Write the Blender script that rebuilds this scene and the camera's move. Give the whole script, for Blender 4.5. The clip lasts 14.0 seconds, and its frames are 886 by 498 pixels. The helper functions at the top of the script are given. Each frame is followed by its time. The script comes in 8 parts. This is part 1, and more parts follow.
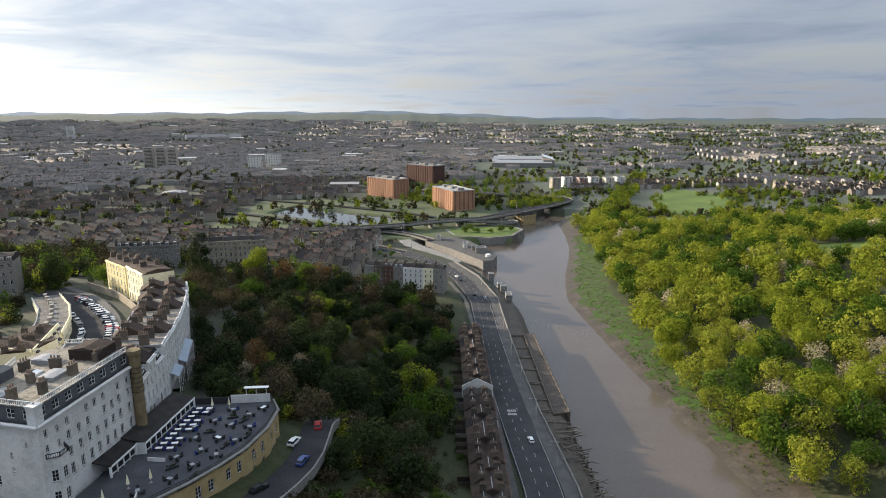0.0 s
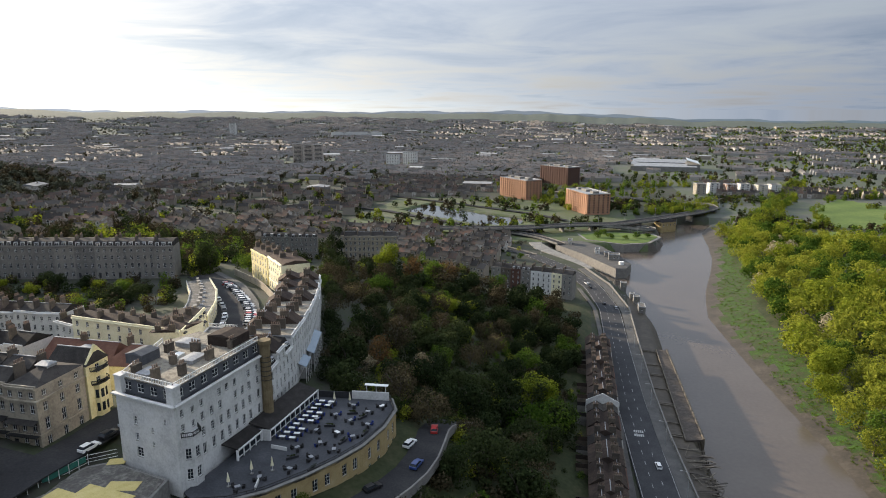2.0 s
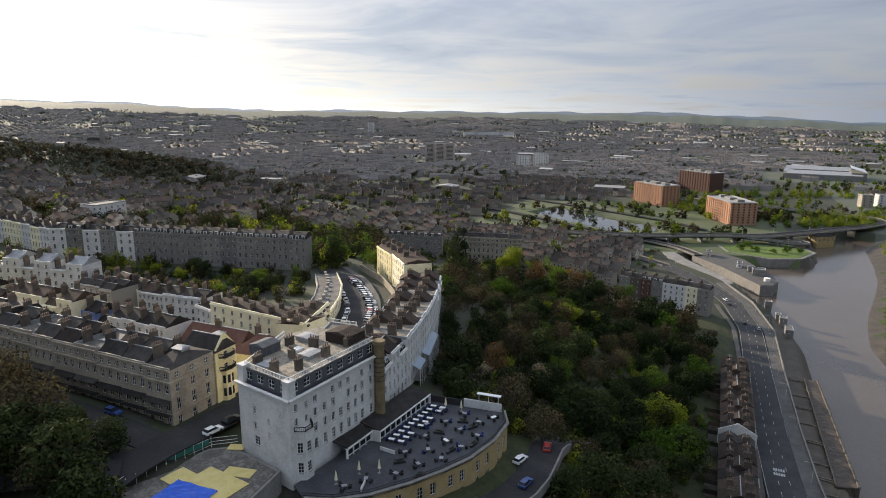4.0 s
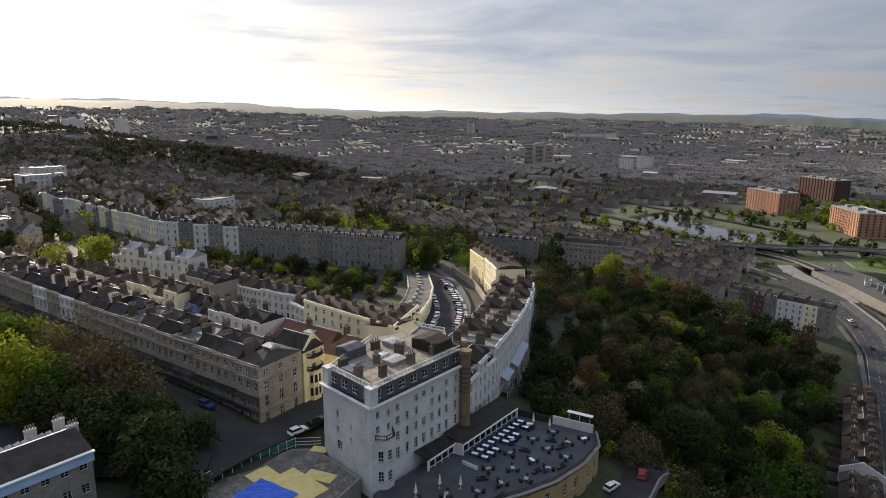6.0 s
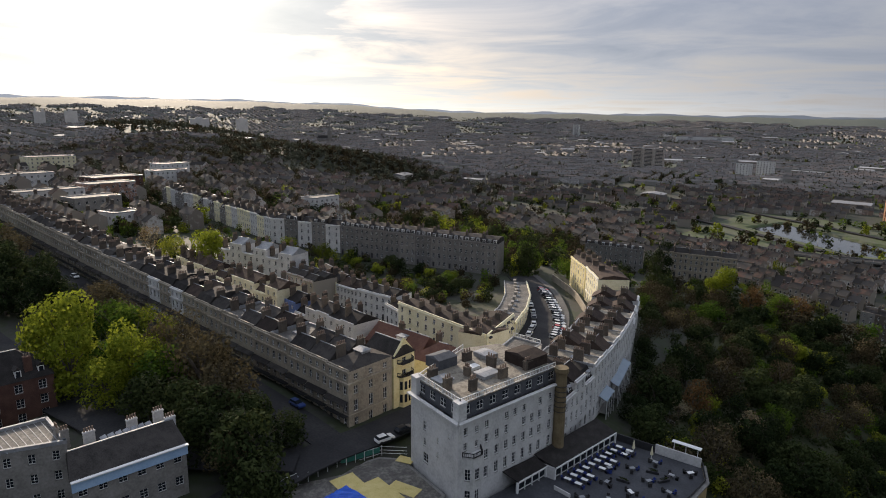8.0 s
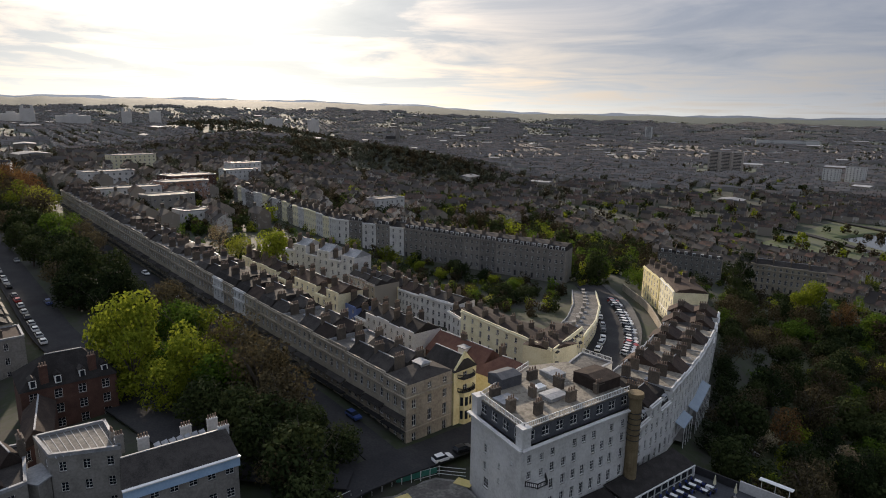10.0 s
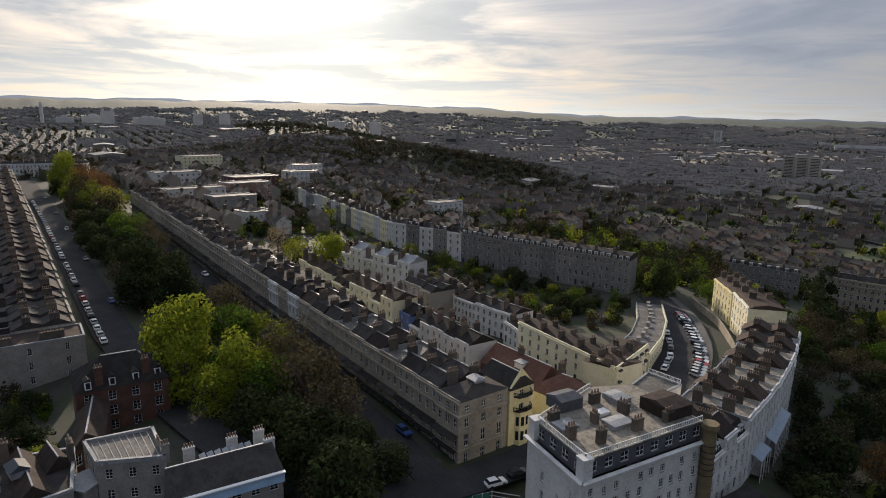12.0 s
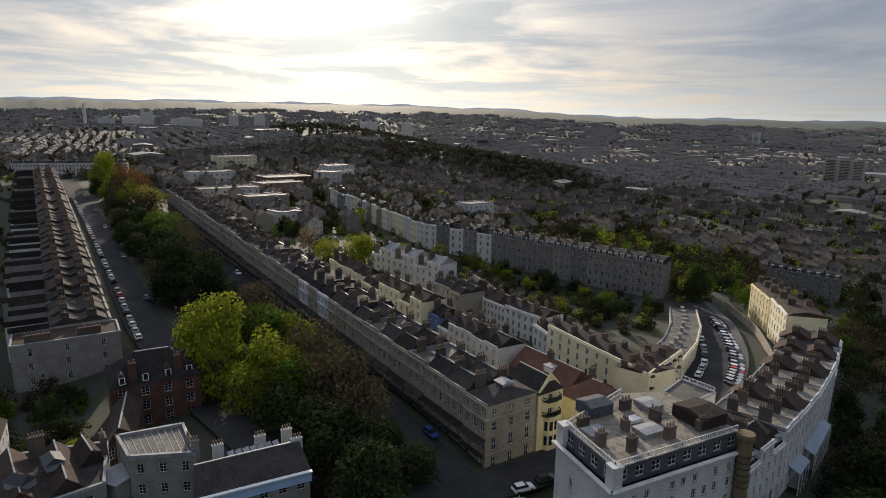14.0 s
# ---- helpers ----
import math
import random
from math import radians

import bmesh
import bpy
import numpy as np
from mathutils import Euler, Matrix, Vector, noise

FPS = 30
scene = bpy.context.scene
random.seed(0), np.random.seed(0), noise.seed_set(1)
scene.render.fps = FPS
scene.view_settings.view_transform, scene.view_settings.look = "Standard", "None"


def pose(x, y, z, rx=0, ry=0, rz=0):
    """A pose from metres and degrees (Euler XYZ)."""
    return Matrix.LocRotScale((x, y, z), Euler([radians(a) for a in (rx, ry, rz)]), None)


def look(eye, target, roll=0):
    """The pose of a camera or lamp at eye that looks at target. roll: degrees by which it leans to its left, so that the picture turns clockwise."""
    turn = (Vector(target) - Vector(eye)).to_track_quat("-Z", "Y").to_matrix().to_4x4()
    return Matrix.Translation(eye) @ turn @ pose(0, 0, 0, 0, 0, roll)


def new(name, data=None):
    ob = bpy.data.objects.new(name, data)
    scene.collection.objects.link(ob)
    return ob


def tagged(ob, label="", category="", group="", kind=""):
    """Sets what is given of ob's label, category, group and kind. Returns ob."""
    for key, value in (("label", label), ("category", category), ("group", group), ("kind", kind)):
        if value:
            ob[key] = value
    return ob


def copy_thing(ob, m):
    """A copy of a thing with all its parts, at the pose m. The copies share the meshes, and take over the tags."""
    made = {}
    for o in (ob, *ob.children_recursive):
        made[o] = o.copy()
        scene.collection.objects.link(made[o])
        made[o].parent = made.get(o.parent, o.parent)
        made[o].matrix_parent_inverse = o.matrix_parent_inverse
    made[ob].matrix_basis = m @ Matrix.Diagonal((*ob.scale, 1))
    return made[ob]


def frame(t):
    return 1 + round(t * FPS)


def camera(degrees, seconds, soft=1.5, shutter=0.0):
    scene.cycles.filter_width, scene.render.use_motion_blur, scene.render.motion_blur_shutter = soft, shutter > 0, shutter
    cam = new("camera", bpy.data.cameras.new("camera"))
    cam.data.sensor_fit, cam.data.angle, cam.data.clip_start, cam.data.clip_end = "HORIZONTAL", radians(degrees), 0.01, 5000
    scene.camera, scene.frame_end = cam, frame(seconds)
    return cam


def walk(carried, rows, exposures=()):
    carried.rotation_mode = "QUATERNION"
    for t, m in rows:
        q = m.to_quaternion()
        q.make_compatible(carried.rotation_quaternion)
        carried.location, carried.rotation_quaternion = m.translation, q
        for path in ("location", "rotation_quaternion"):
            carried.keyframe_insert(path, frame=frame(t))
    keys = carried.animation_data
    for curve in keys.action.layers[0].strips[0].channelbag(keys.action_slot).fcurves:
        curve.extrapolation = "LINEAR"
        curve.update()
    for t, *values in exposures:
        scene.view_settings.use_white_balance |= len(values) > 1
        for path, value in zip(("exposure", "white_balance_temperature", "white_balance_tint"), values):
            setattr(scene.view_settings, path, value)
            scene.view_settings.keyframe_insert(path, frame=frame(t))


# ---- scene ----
cam = camera(69.98, 14.0, 1.0)
PATH = [
    (0.0, pose(0.00, 0.00, 130.00, 77.584, 0.239, -0.039)),
    (0.5, pose(-0.05, 1.43, 130.02, 77.580, 0.174, 1.790)),
    (1.0, pose(0.04, 2.87, 130.12, 77.570, 0.074, 4.968)),
    (1.5, pose(0.27, 4.01, 130.16, 77.591, -0.014, 8.374)),
    (2.0, pose(0.42, 5.36, 130.31, 77.582, -0.092, 12.036)),
    (2.5, pose(0.66, 6.49, 130.44, 77.592, -0.155, 15.230)),
    (3.0, pose(0.64, 7.96, 130.49, 77.587, -0.256, 18.456)),
    (5.5, pose(-0.99, 15.44, 130.64, 77.573, -0.490, 30.332)),
    (6.0, pose(-1.56, 16.72, 130.66, 77.579, -0.526, 32.654)),
    (6.5, pose(-2.25, 18.18, 130.66, 77.574, -0.576, 34.985)),
    (7.0, pose(-3.04, 19.50, 130.60, 77.587, -0.644, 37.467)),
    (7.5, pose(-3.96, 20.88, 130.67, 77.576, -0.686, 40.017)),
    (8.0, pose(-4.78, 22.14, 130.77, 77.568, -0.721, 41.902)),
    (10.5, pose(-11.67, 28.98, 130.85, 77.588, -0.858, 49.229)),
    (11.0, pose(-13.08, 30.29, 130.93, 77.601, -0.865, 50.551)),
    (11.5, pose(-14.58, 31.45, 130.98, 77.686, -0.912, 51.983)),
    (12.0, pose(-15.26, 32.20, 130.86, 77.759, -0.901, 53.294)),
    (12.5, pose(-15.40, 32.46, 130.81, 77.773, -0.911, 54.178)),
    (13.0, pose(-15.45, 32.62, 130.81, 77.787, -0.878, 54.927)),
    (13.5, pose(-15.63, 32.77, 130.72, 77.823, -0.923, 55.506)),
    (14.0, pose(-15.80, 32.91, 130.75, 77.820, -0.924, 56.122)),
]
walk(cam, PATH, exposures=[(0.0, 1.0, 6250, 14), (3.0, 0.79, 6280, 15), (5.5, 0.55, 6300, 18), (8.0, 0.27, 6320, 19), (11.0, 0.04, 6250, 19), (14.0, -0.08, 6200, 17)])

# ---------------------------------------------------------------- sky and sun
SUN_TURN = radians(66.0)      # to the left of +y
SUN_UP = radians(17.0)
TO_SUN = Vector((-math.sin(SUN_TURN) * math.cos(SUN_UP), math.cos(SUN_TURN) * math.cos(SUN_UP), math.sin(SUN_UP)))


def build_world():
    world = bpy.data.worlds.new("sky")
    scene.world = world
    world.use_nodes = True
    nt = world.node_tree
    nt.nodes.clear()
    n, l = nt.nodes, nt.links
    out = n.new("ShaderNodeOutputWorld")
    bg = n.new("ShaderNodeBackground")
    bg.inputs["Strength"].default_value = 0.072
    sky = n.new("ShaderNodeTexSky")
    sky.sky_type = "NISHITA"
    sky.sun_disc = False
    sky.sun_elevation = SUN_UP
    sky.sun_rotation = -SUN_TURN
    sky.altitude = 100
    sky.dust_density = 3.0
    tc = n.new("ShaderNodeTexCoord")
    sep = n.new("ShaderNodeSeparateXYZ")
    l.new(tc.outputs["Generated"], sep.inputs[0])

    def math_node(op, a, b=None, clamp=False):
        m = n.new("ShaderNodeMath")
        m.operation, m.use_clamp = op, clamp
        for k, v in enumerate((a, b)):
            if v is None:
                continue
            if isinstance(v, (int, float)):
                m.inputs[k].default_value = v
            else:
                l.new(v, m.inputs[k])
        return m.outputs[0]

    # cloud sheet: the direction laid on a flat layer overhead
    up = math_node("MAXIMUM", sep.outputs["Z"], 0.0)
    up = math_node("ADD", up, 0.06)
    px = math_node("DIVIDE", sep.outputs["X"], up)
    py = math_node("DIVIDE", sep.outputs["Y"], up)
    comb = n.new("ShaderNodeCombineXYZ")
    l.new(px, comb.inputs[0]), l.new(py, comb.inputs[1])
    big = n.new("ShaderNodeTexNoise")
    big.inputs["Scale"].default_value, big.inputs["Detail"].default_value = 0.55, 9
    big.inputs["Roughness"].default_value, big.inputs["Distortion"].default_value = 0.58, 0.5
    l.new(comb.outputs[0], big.inputs["Vector"])
    # how near the sun a direction lies
    dot = n.new("ShaderNodeVectorMath")
    dot.operation = "DOT_PRODUCT"
    l.new(tc.outputs["Generated"], dot.inputs[0])
    dot.inputs[1].default_value = TO_SUN
    near = math_node("MAXIMUM", dot.outputs["Value"], 0.0)
    glow = math_node("ADD", math_node("MULTIPLY", math_node("POWER", near, 16.0), 0.30), math_node("MULTIPLY", math_node("POWER", near, 110.0), 0.9))
    # cover and brightness of the cloud
    ramp = n.new("ShaderNodeValToRGB")
    ramp.color_ramp.elements[0].position, ramp.color_ramp.elements[1].position = 0.30, 0.72
    ramp.color_ramp.elements[0].color, ramp.color_ramp.elements[1].color = (0.35, 0.35, 0.35, 1), (1, 1, 1, 1)
    l.new(big.outputs["Fac"], ramp.inputs[0])
    tone = n.new("ShaderNodeMix")
    tone.data_type = "RGBA"
    tone.inputs["A"].default_value = (6.8, 7.05, 7.1, 1)
    tone.inputs["B"].default_value = (2.75, 3.45, 4.3, 1)
    l.new(ramp.outputs["Color"], tone.inputs["Factor"])
    shine = n.new("ShaderNodeMix")
    shine.data_type, shine.blend_type = "RGBA", "ADD"
    shine.inputs["Factor"].default_value = 1.0
    lit = n.new("ShaderNodeMix")
    lit.data_type, lit.blend_type = "RGBA", "MULTIPLY"
    lit.inputs["Factor"].default_value = 1.0
    lit.inputs["A"].default_value = (23.5, 22.3, 15.5, 1)
    # light that lies along the skyline under the sun
    flat = n.new("ShaderNodeVectorMath")
    flat.operation = "DOT_PRODUCT"
    l.new(tc.outputs["Generated"], flat.inputs[0])
    flat.inputs[1].default_value = (-math.sin(SUN_TURN), math.cos(SUN_TURN), 0)
    side = math_node("POWER", math_node("MAXIMUM", flat.outputs["Value"], 0.0), 2.5)
    low = math_node("POWER", 2.718, math_node("MULTIPLY", math_node("MAXIMUM", sep.outputs["Z"], 0.0), -16.0))
    band = math_node("MULTIPLY", math_node("MULTIPLY", side, low), 0.42)
    glow = math_node("ADD", glow, band)
    l.new(glow, lit.inputs["B"])
    # the cloud darkens away from the sun
    away = n.new("ShaderNodeVectorMath")
    away.operation = "SCALE"
    l.new(tone.outputs["Result"], away.inputs[0])
    l.new(math_node("ADD", math_node("MULTIPLY", math_node("MAXIMUM", flat.outputs["Value"], 0.0), 0.42), 0.62), away.inputs["Scale"])
    l.new(away.outputs[0], shine.inputs["A"]), l.new(lit.outputs["Result"], shine.inputs["B"])
    mix = n.new("ShaderNodeMix")
    mix.data_type = "RGBA"
    cover = math_node("ADD", ramp.outputs["Color"], 0.25, True)
    l.new(cover, mix.inputs["Factor"])
    l.new(sky.outputs[0], mix.inputs["A"]), l.new(shine.outputs["Result"], mix.inputs["B"])
    # an overcast sky is brightest overhead
    high = math_node("MULTIPLY_ADD", math_node("POWER", math_node("MAXIMUM", sep.outputs["Z"], 0.0), 1.5), 2.0)
    high.node.inputs[2].default_value = 1.0
    dome = n.new("ShaderNodeVectorMath")
    dome.operation = "SCALE"
    l.new(mix.outputs["Result"], dome.inputs[0]), l.new(high, dome.inputs["Scale"])
    l.new(dome.outputs[0], bg.inputs["Color"])
    l.new(bg.outputs[0], out.inputs[0])


build_world()
sun = new("sun", bpy.data.lights.new("sun", "SUN"))
sun.data.energy, sun.data.angle, sun.data.color = 4.8, radians(1.2), (1.0, 0.85, 0.62)
sun.matrix_world = look(tuple(TO_SUN * 3000), (0, 0, 0))
# ---------------------------------------------------------------- materials
MATS = {}


def surface(name, colors, scale=1.0, rough=0.85, metal=0.0, bump=0.15, fine=8.0, per_object=0.0, per_island=0.0, spec=0.3, translucent=0.0, hue=0.0):
    """A matt surface whose colour wanders between the given ones at two scales."""
    m = bpy.data.materials.new(name)
    m.use_nodes = True
    nt = m.node_tree
    n, l = nt.nodes, nt.links
    b = n["Principled BSDF"]
    b.inputs["Roughness"].default_value, b.inputs["Metallic"].default_value = rough, metal
    b.inputs["Specular IOR Level"].default_value = spec
    tc = n.new("ShaderNodeTexCoord")
    geo = n.new("ShaderNodeNewGeometry")
    where = geo.outputs["Position"] if not per_object < 0 else tc.outputs["Object"]
    noise1 = n.new("ShaderNodeTexNoise")
    noise1.inputs["Scale"].default_value, noise1.inputs["Detail"].default_value = scale, 5
    noise1.inputs["Roughness"].default_value = 0.62
    noise2 = n.new("ShaderNodeTexNoise")
    noise2.inputs["Scale"].default_value, noise2.inputs["Detail"].default_value = scale * fine, 3
    l.new(where, noise1.inputs["Vector"]), l.new(where, noise2.inputs["Vector"])
    both = n.new("ShaderNodeMix")
    both.inputs["Factor"].default_value = 0.38
    l.new(noise1.outputs["Fac"], both.inputs["A"]), l.new(noise2.outputs["Fac"], both.inputs["B"])
    value = both.outputs["Result"]
    for on, amount in (("obj", per_object), ("isl", per_island)):
        if amount > 0:
            if on == "obj":
                rnd = n.new("ShaderNodeObjectInfo").outputs["Random"]
            else:
                rnd = geo.outputs["Random Per Island"]
            shift = n.new("ShaderNodeMath")
            shift.operation = "MULTIPLY_ADD"
            l.new(rnd, shift.inputs[0])
            shift.inputs[1].default_value = amount
            shift.inputs[2].default_value = -amount / 2
            add = n.new("ShaderNodeMath")
            l.new(value, add.inputs[0]), l.new(shift.outputs[0], add.inputs[1])
            value = add.outputs[0]
    ramp = n.new("ShaderNodeValToRGB")
    e = ramp.color_ramp.elements
    lo, hi = 0.32, 0.68
    e[0].position, e[1].position = lo, hi
    e[0].color, e[1].color = (*colors[0], 1), (*colors[-1], 1)
    for k, c in enumerate(colors[1:-1], 1):
        el = e.new(lo + (hi - lo) * k / (len(colors) - 1))
        el.color = (*c, 1)
    l.new(value, ramp.inputs["Fac"])
    l.new(ramp.outputs["Color"], b.inputs["Base Color"])
    if bump:
        bp = n.new("ShaderNodeBump")
        bp.inputs["Strength"].default_value, bp.inputs["Distance"].default_value = bump, 0.05
        l.new(noise2.outputs["Fac"], bp.inputs["Height"])
        l.new(bp.outputs["Normal"], b.inputs["Normal"])
    if translucent:
        tr = n.new("ShaderNodeBsdfTranslucent")
        l.new(ramp.outputs["Color"], tr.inputs["Color"])
        mx = n.new("ShaderNodeMixShader")
        mx.inputs["Fac"].default_value = translucent
        l.new(b.outputs[0], mx.inputs[1]), l.new(tr.outputs[0], mx.inputs[2])
        l.new(mx.outputs[0], n["Material Output"].inputs["Surface"])
    MATS[name] = m
    return m


def glass(name, tint, rough=0.12):
    m = bpy.data.materials.new(name)
    m.use_nodes = True
    b = m.node_tree.nodes["Principled BSDF"]
    b.inputs["Base Color"].default_value = (*tint, 1)
    b.inputs["Roughness"].default_value = rough
    b.inputs["Specular IOR Level"].default_value = 0.3
    MATS[name] = m
    return m


# walls
surface("bath_stone", [(0.21, 0.18, 0.14), (0.31, 0.27, 0.21), (0.39, 0.35, 0.27)], 0.25, per_object=0.15)
surface("grey_stone", [(0.13, 0.125, 0.12), (0.19, 0.18, 0.165), (0.25, 0.235, 0.21)], 0.4, per_object=0.2)
surface("white_render", [(0.43, 0.425, 0.41), (0.57, 0.565, 0.545), (0.66, 0.655, 0.635)], 0.3, bump=0.06)
surface("stone_render", [(0.17, 0.16, 0.145), (0.245, 0.232, 0.21), (0.32, 0.30, 0.275)], 0.3, bump=0.06)
# skyline walls: lightened base colour that stands in for haze
surface("hazed_stone", [(0.42, 0.41, 0.39), (0.52, 0.51, 0.49), (0.60, 0.59, 0.57)], 0.05, bump=0.0)
surface("cream_render", [(0.60, 0.55, 0.36), (0.73, 0.68, 0.47), (0.80, 0.76, 0.58)], 0.3, bump=0.06)
surface("yellow_render", [(0.56, 0.48, 0.25), (0.68, 0.60, 0.33), (0.75, 0.68, 0.43)], 0.3, bump=0.06)
surface("blue_render", [(0.10, 0.14, 0.30), (0.14, 0.20, 0.38)], 0.3, bump=0.06)
surface("mixed_render", [(0.30, 0.27, 0.22), (0.62, 0.60, 0.56), (0.42, 0.36, 0.26), (0.50, 0.50, 0.50), (0.28, 0.16, 0.11)], 0.2, per_object=0.9, bump=0.06)
surface("red_brick", [(0.06, 0.032, 0.025), (0.095, 0.05, 0.038), (0.14, 0.077, 0.057)], 0.5, fine=14, bump=0.25)
surface("orange_brick", [(0.27, 0.14, 0.085), (0.36, 0.195, 0.12), (0.43, 0.25, 0.16)], 0.15, fine=14, bump=0.2)
surface("yellow_brick", [(0.24, 0.17, 0.08), (0.33, 0.25, 0.12), (0.40, 0.32, 0.18)], 0.4, fine=14, bump=0.25)
surface("flue_brick", [(0.11, 0.082, 0.045), (0.17, 0.13, 0.072), (0.24, 0.19, 0.11)], 0.5, fine=14, bump=0.3)
surface("chimney_brick", [(0.065, 0.055, 0.047), (0.105, 0.088, 0.07), (0.16, 0.13, 0.10)], 0.6, per_object=0.3)
surface("clay_pot", [(0.15, 0.10, 0.075), (0.27, 0.20, 0.15)], 2.0)
# roofs
surface("slate", [(0.022, 0.02, 0.019), (0.037, 0.034, 0.032), (0.066, 0.06, 0.055)], 0.5, rough=0.85, fine=10, bump=0.3, per_object=0.3, spec=0.1)
surface("hung_slate", [(0.06, 0.064, 0.075), (0.085, 0.09, 0.10), (0.12, 0.123, 0.13)], 0.8, fine=9, bump=0.3, spec=0.2)
surface("patched_felt", [(0.07, 0.062, 0.05), (0.13, 0.115, 0.09), (0.25, 0.225, 0.18), (0.10, 0.09, 0.075), (0.34, 0.315, 0.26)], 0.13, rough=0.7, fine=9, bump=0.1)
surface("brown_tile", [(0.03, 0.024, 0.021), (0.05, 0.038, 0.032), (0.082, 0.06, 0.048)], 0.6, fine=10, bump=0.3, per_object=0.3, spec=0.1)
surface("red_tile", [(0.075, 0.036, 0.026), (0.11, 0.052, 0.037), (0.15, 0.078, 0.055)], 0.6, fine=10, bump=0.3)
surface("lead", [(0.17, 0.18, 0.19), (0.26, 0.27, 0.28), (0.38, 0.38, 0.38)], 0.25, rough=0.55, bump=0.1)
surface("felt", [(0.06, 0.057, 0.053), (0.105, 0.098, 0.088), (0.22, 0.21, 0.185)], 0.22, rough=0.8, bump=0.1)
# joinery, metal
surface("white_paint", [(0.66, 0.66, 0.64), (0.80, 0.80, 0.78)], 1.5, rough=0.5, bump=0.03)
surface("dark_paint", [(0.02, 0.02, 0.022), (0.045, 0.045, 0.05)], 1.5, rough=0.5, bump=0.03)
surface("iron", [(0.018, 0.018, 0.02), (0.04, 0.04, 0.04)], 3.0, rough=0.6, bump=0.1)
glass("window_glass", (0.018, 0.022, 0.028))
# ground
surface("asphalt", [(0.022, 0.022, 0.024), (0.034, 0.034, 0.036), (0.055, 0.054, 0.052)], 0.12, fine=20, bump=0.15, spec=0.1)
surface("paving", [(0.05, 0.049, 0.047), (0.075, 0.073, 0.07), (0.11, 0.107, 0.10)], 0.25, fine=12)
surface("deck", [(0.034, 0.036, 0.042), (0.052, 0.055, 0.062), (0.085, 0.088, 0.096)], 0.2, fine=12)
surface("concrete", [(0.13, 0.125, 0.115), (0.19, 0.185, 0.17), (0.26, 0.25, 0.235)], 0.2)
surface("road_paint", [(0.22, 0.22, 0.215), (0.52, 0.52, 0.50)], 0.9, fine=12)
surface("worn_asphalt", [(0.03, 0.031, 0.034), (0.044, 0.045, 0.048), (0.064, 0.064, 0.067)], 0.1, fine=20, bump=0.15, spec=0.15)
surface("undergrowth", [(0.012, 0.017, 0.006), (0.026, 0.036, 0.012), (0.045, 0.048, 0.02), (0.07, 0.06, 0.035)], 0.09, fine=9, bump=0.6)
surface("grass", [(0.05, 0.085, 0.016), (0.085, 0.13, 0.024), (0.13, 0.17, 0.04)], 0.03, fine=12, bump=0.3)
surface("town_ground", [(0.022, 0.025, 0.016), (0.042, 0.042, 0.034), (0.028, 0.038, 0.015), (0.062, 0.058, 0.05)], 0.06, fine=7, bump=0.2)
surface("dockland", [(0.05, 0.075, 0.02), (0.085, 0.09, 0.06), (0.06, 0.085, 0.024), (0.12, 0.115, 0.10)], 0.035, fine=9, bump=0.1)
# far land: haze put into the colours, paler ground, bluer hills
surface("hazed_ground", [(0.06, 0.075, 0.05), (0.09, 0.092, 0.08), (0.065, 0.085, 0.05), (0.11, 0.108, 0.098)], 0.012, fine=9, bump=0.0)
surface("hazed_hills", [(0.045, 0.065, 0.055), (0.075, 0.09, 0.07), (0.055, 0.07, 0.06), (0.12, 0.13, 0.075)], 0.006, fine=8, bump=0.0)
surface("mud", [(0.032, 0.027, 0.02), (0.055, 0.045, 0.033), (0.09, 0.075, 0.057)], 0.12, rough=0.6, fine=6, bump=0.5)
surface("bank_grass", [(0.016, 0.022, 0.007), (0.045, 0.095, 0.009), (0.026, 0.045, 0.009), (0.06, 0.05, 0.032), (0.06, 0.12, 0.011)], 0.22, fine=5, bump=0.5)
surface("mud_water", [(0.078, 0.062, 0.049), (0.092, 0.074, 0.059), (0.106, 0.087, 0.071)], 0.02, rough=0.16, fine=30, bump=0.08, spec=0.5)
surface("dock_water", [(0.03, 0.035, 0.035), (0.05, 0.055, 0.055)], 0.02, rough=0.07, fine=30, bump=0.05, spec=0.5)
surface("wet_timber", [(0.028, 0.023, 0.02), (0.06, 0.05, 0.042), (0.11, 0.096, 0.082)], 0.5, fine=10, bump=0.5)
surface("timber", [(0.06, 0.05, 0.04), (0.11, 0.095, 0.075), (0.19, 0.17, 0.14)], 0.7, fine=10, bump=0.5)
# leaves
LEAF = dict(scale=0.12, fine=14, bump=0.0, rough=0.9, spec=0.04)
surface("leaf_lime", [(0.12, 0.15, 0.014), (0.19, 0.23, 0.022), (0.26, 0.29, 0.03)], per_object=0.15, per_island=0.35, translucent=0.45, **LEAF)
surface("leaf_green", [(0.035, 0.07, 0.009), (0.065, 0.115, 0.015), (0.11, 0.16, 0.022)], per_object=0.3, per_island=0.35, translucent=0.4, **LEAF)
surface("leaf_olive", [(0.085, 0.105, 0.014), (0.165, 0.195, 0.022), (0.27, 0.285, 0.036)], per_object=0.4, per_island=0.35, translucent=0.4, **LEAF)
surface("leaf_dark", [(0.013, 0.021, 0.008), (0.028, 0.040, 0.014), (0.052, 0.065, 0.023)], per_object=0.3, per_island=0.3, translucent=0.2, **LEAF)
# far crowns: haze put into a pale grey-green leaf colour
surface("leaf_hazed", [(0.055, 0.06, 0.04), (0.085, 0.09, 0.058), (0.12, 0.12, 0.08)], per_island=0.3, translucent=0.05, **LEAF)
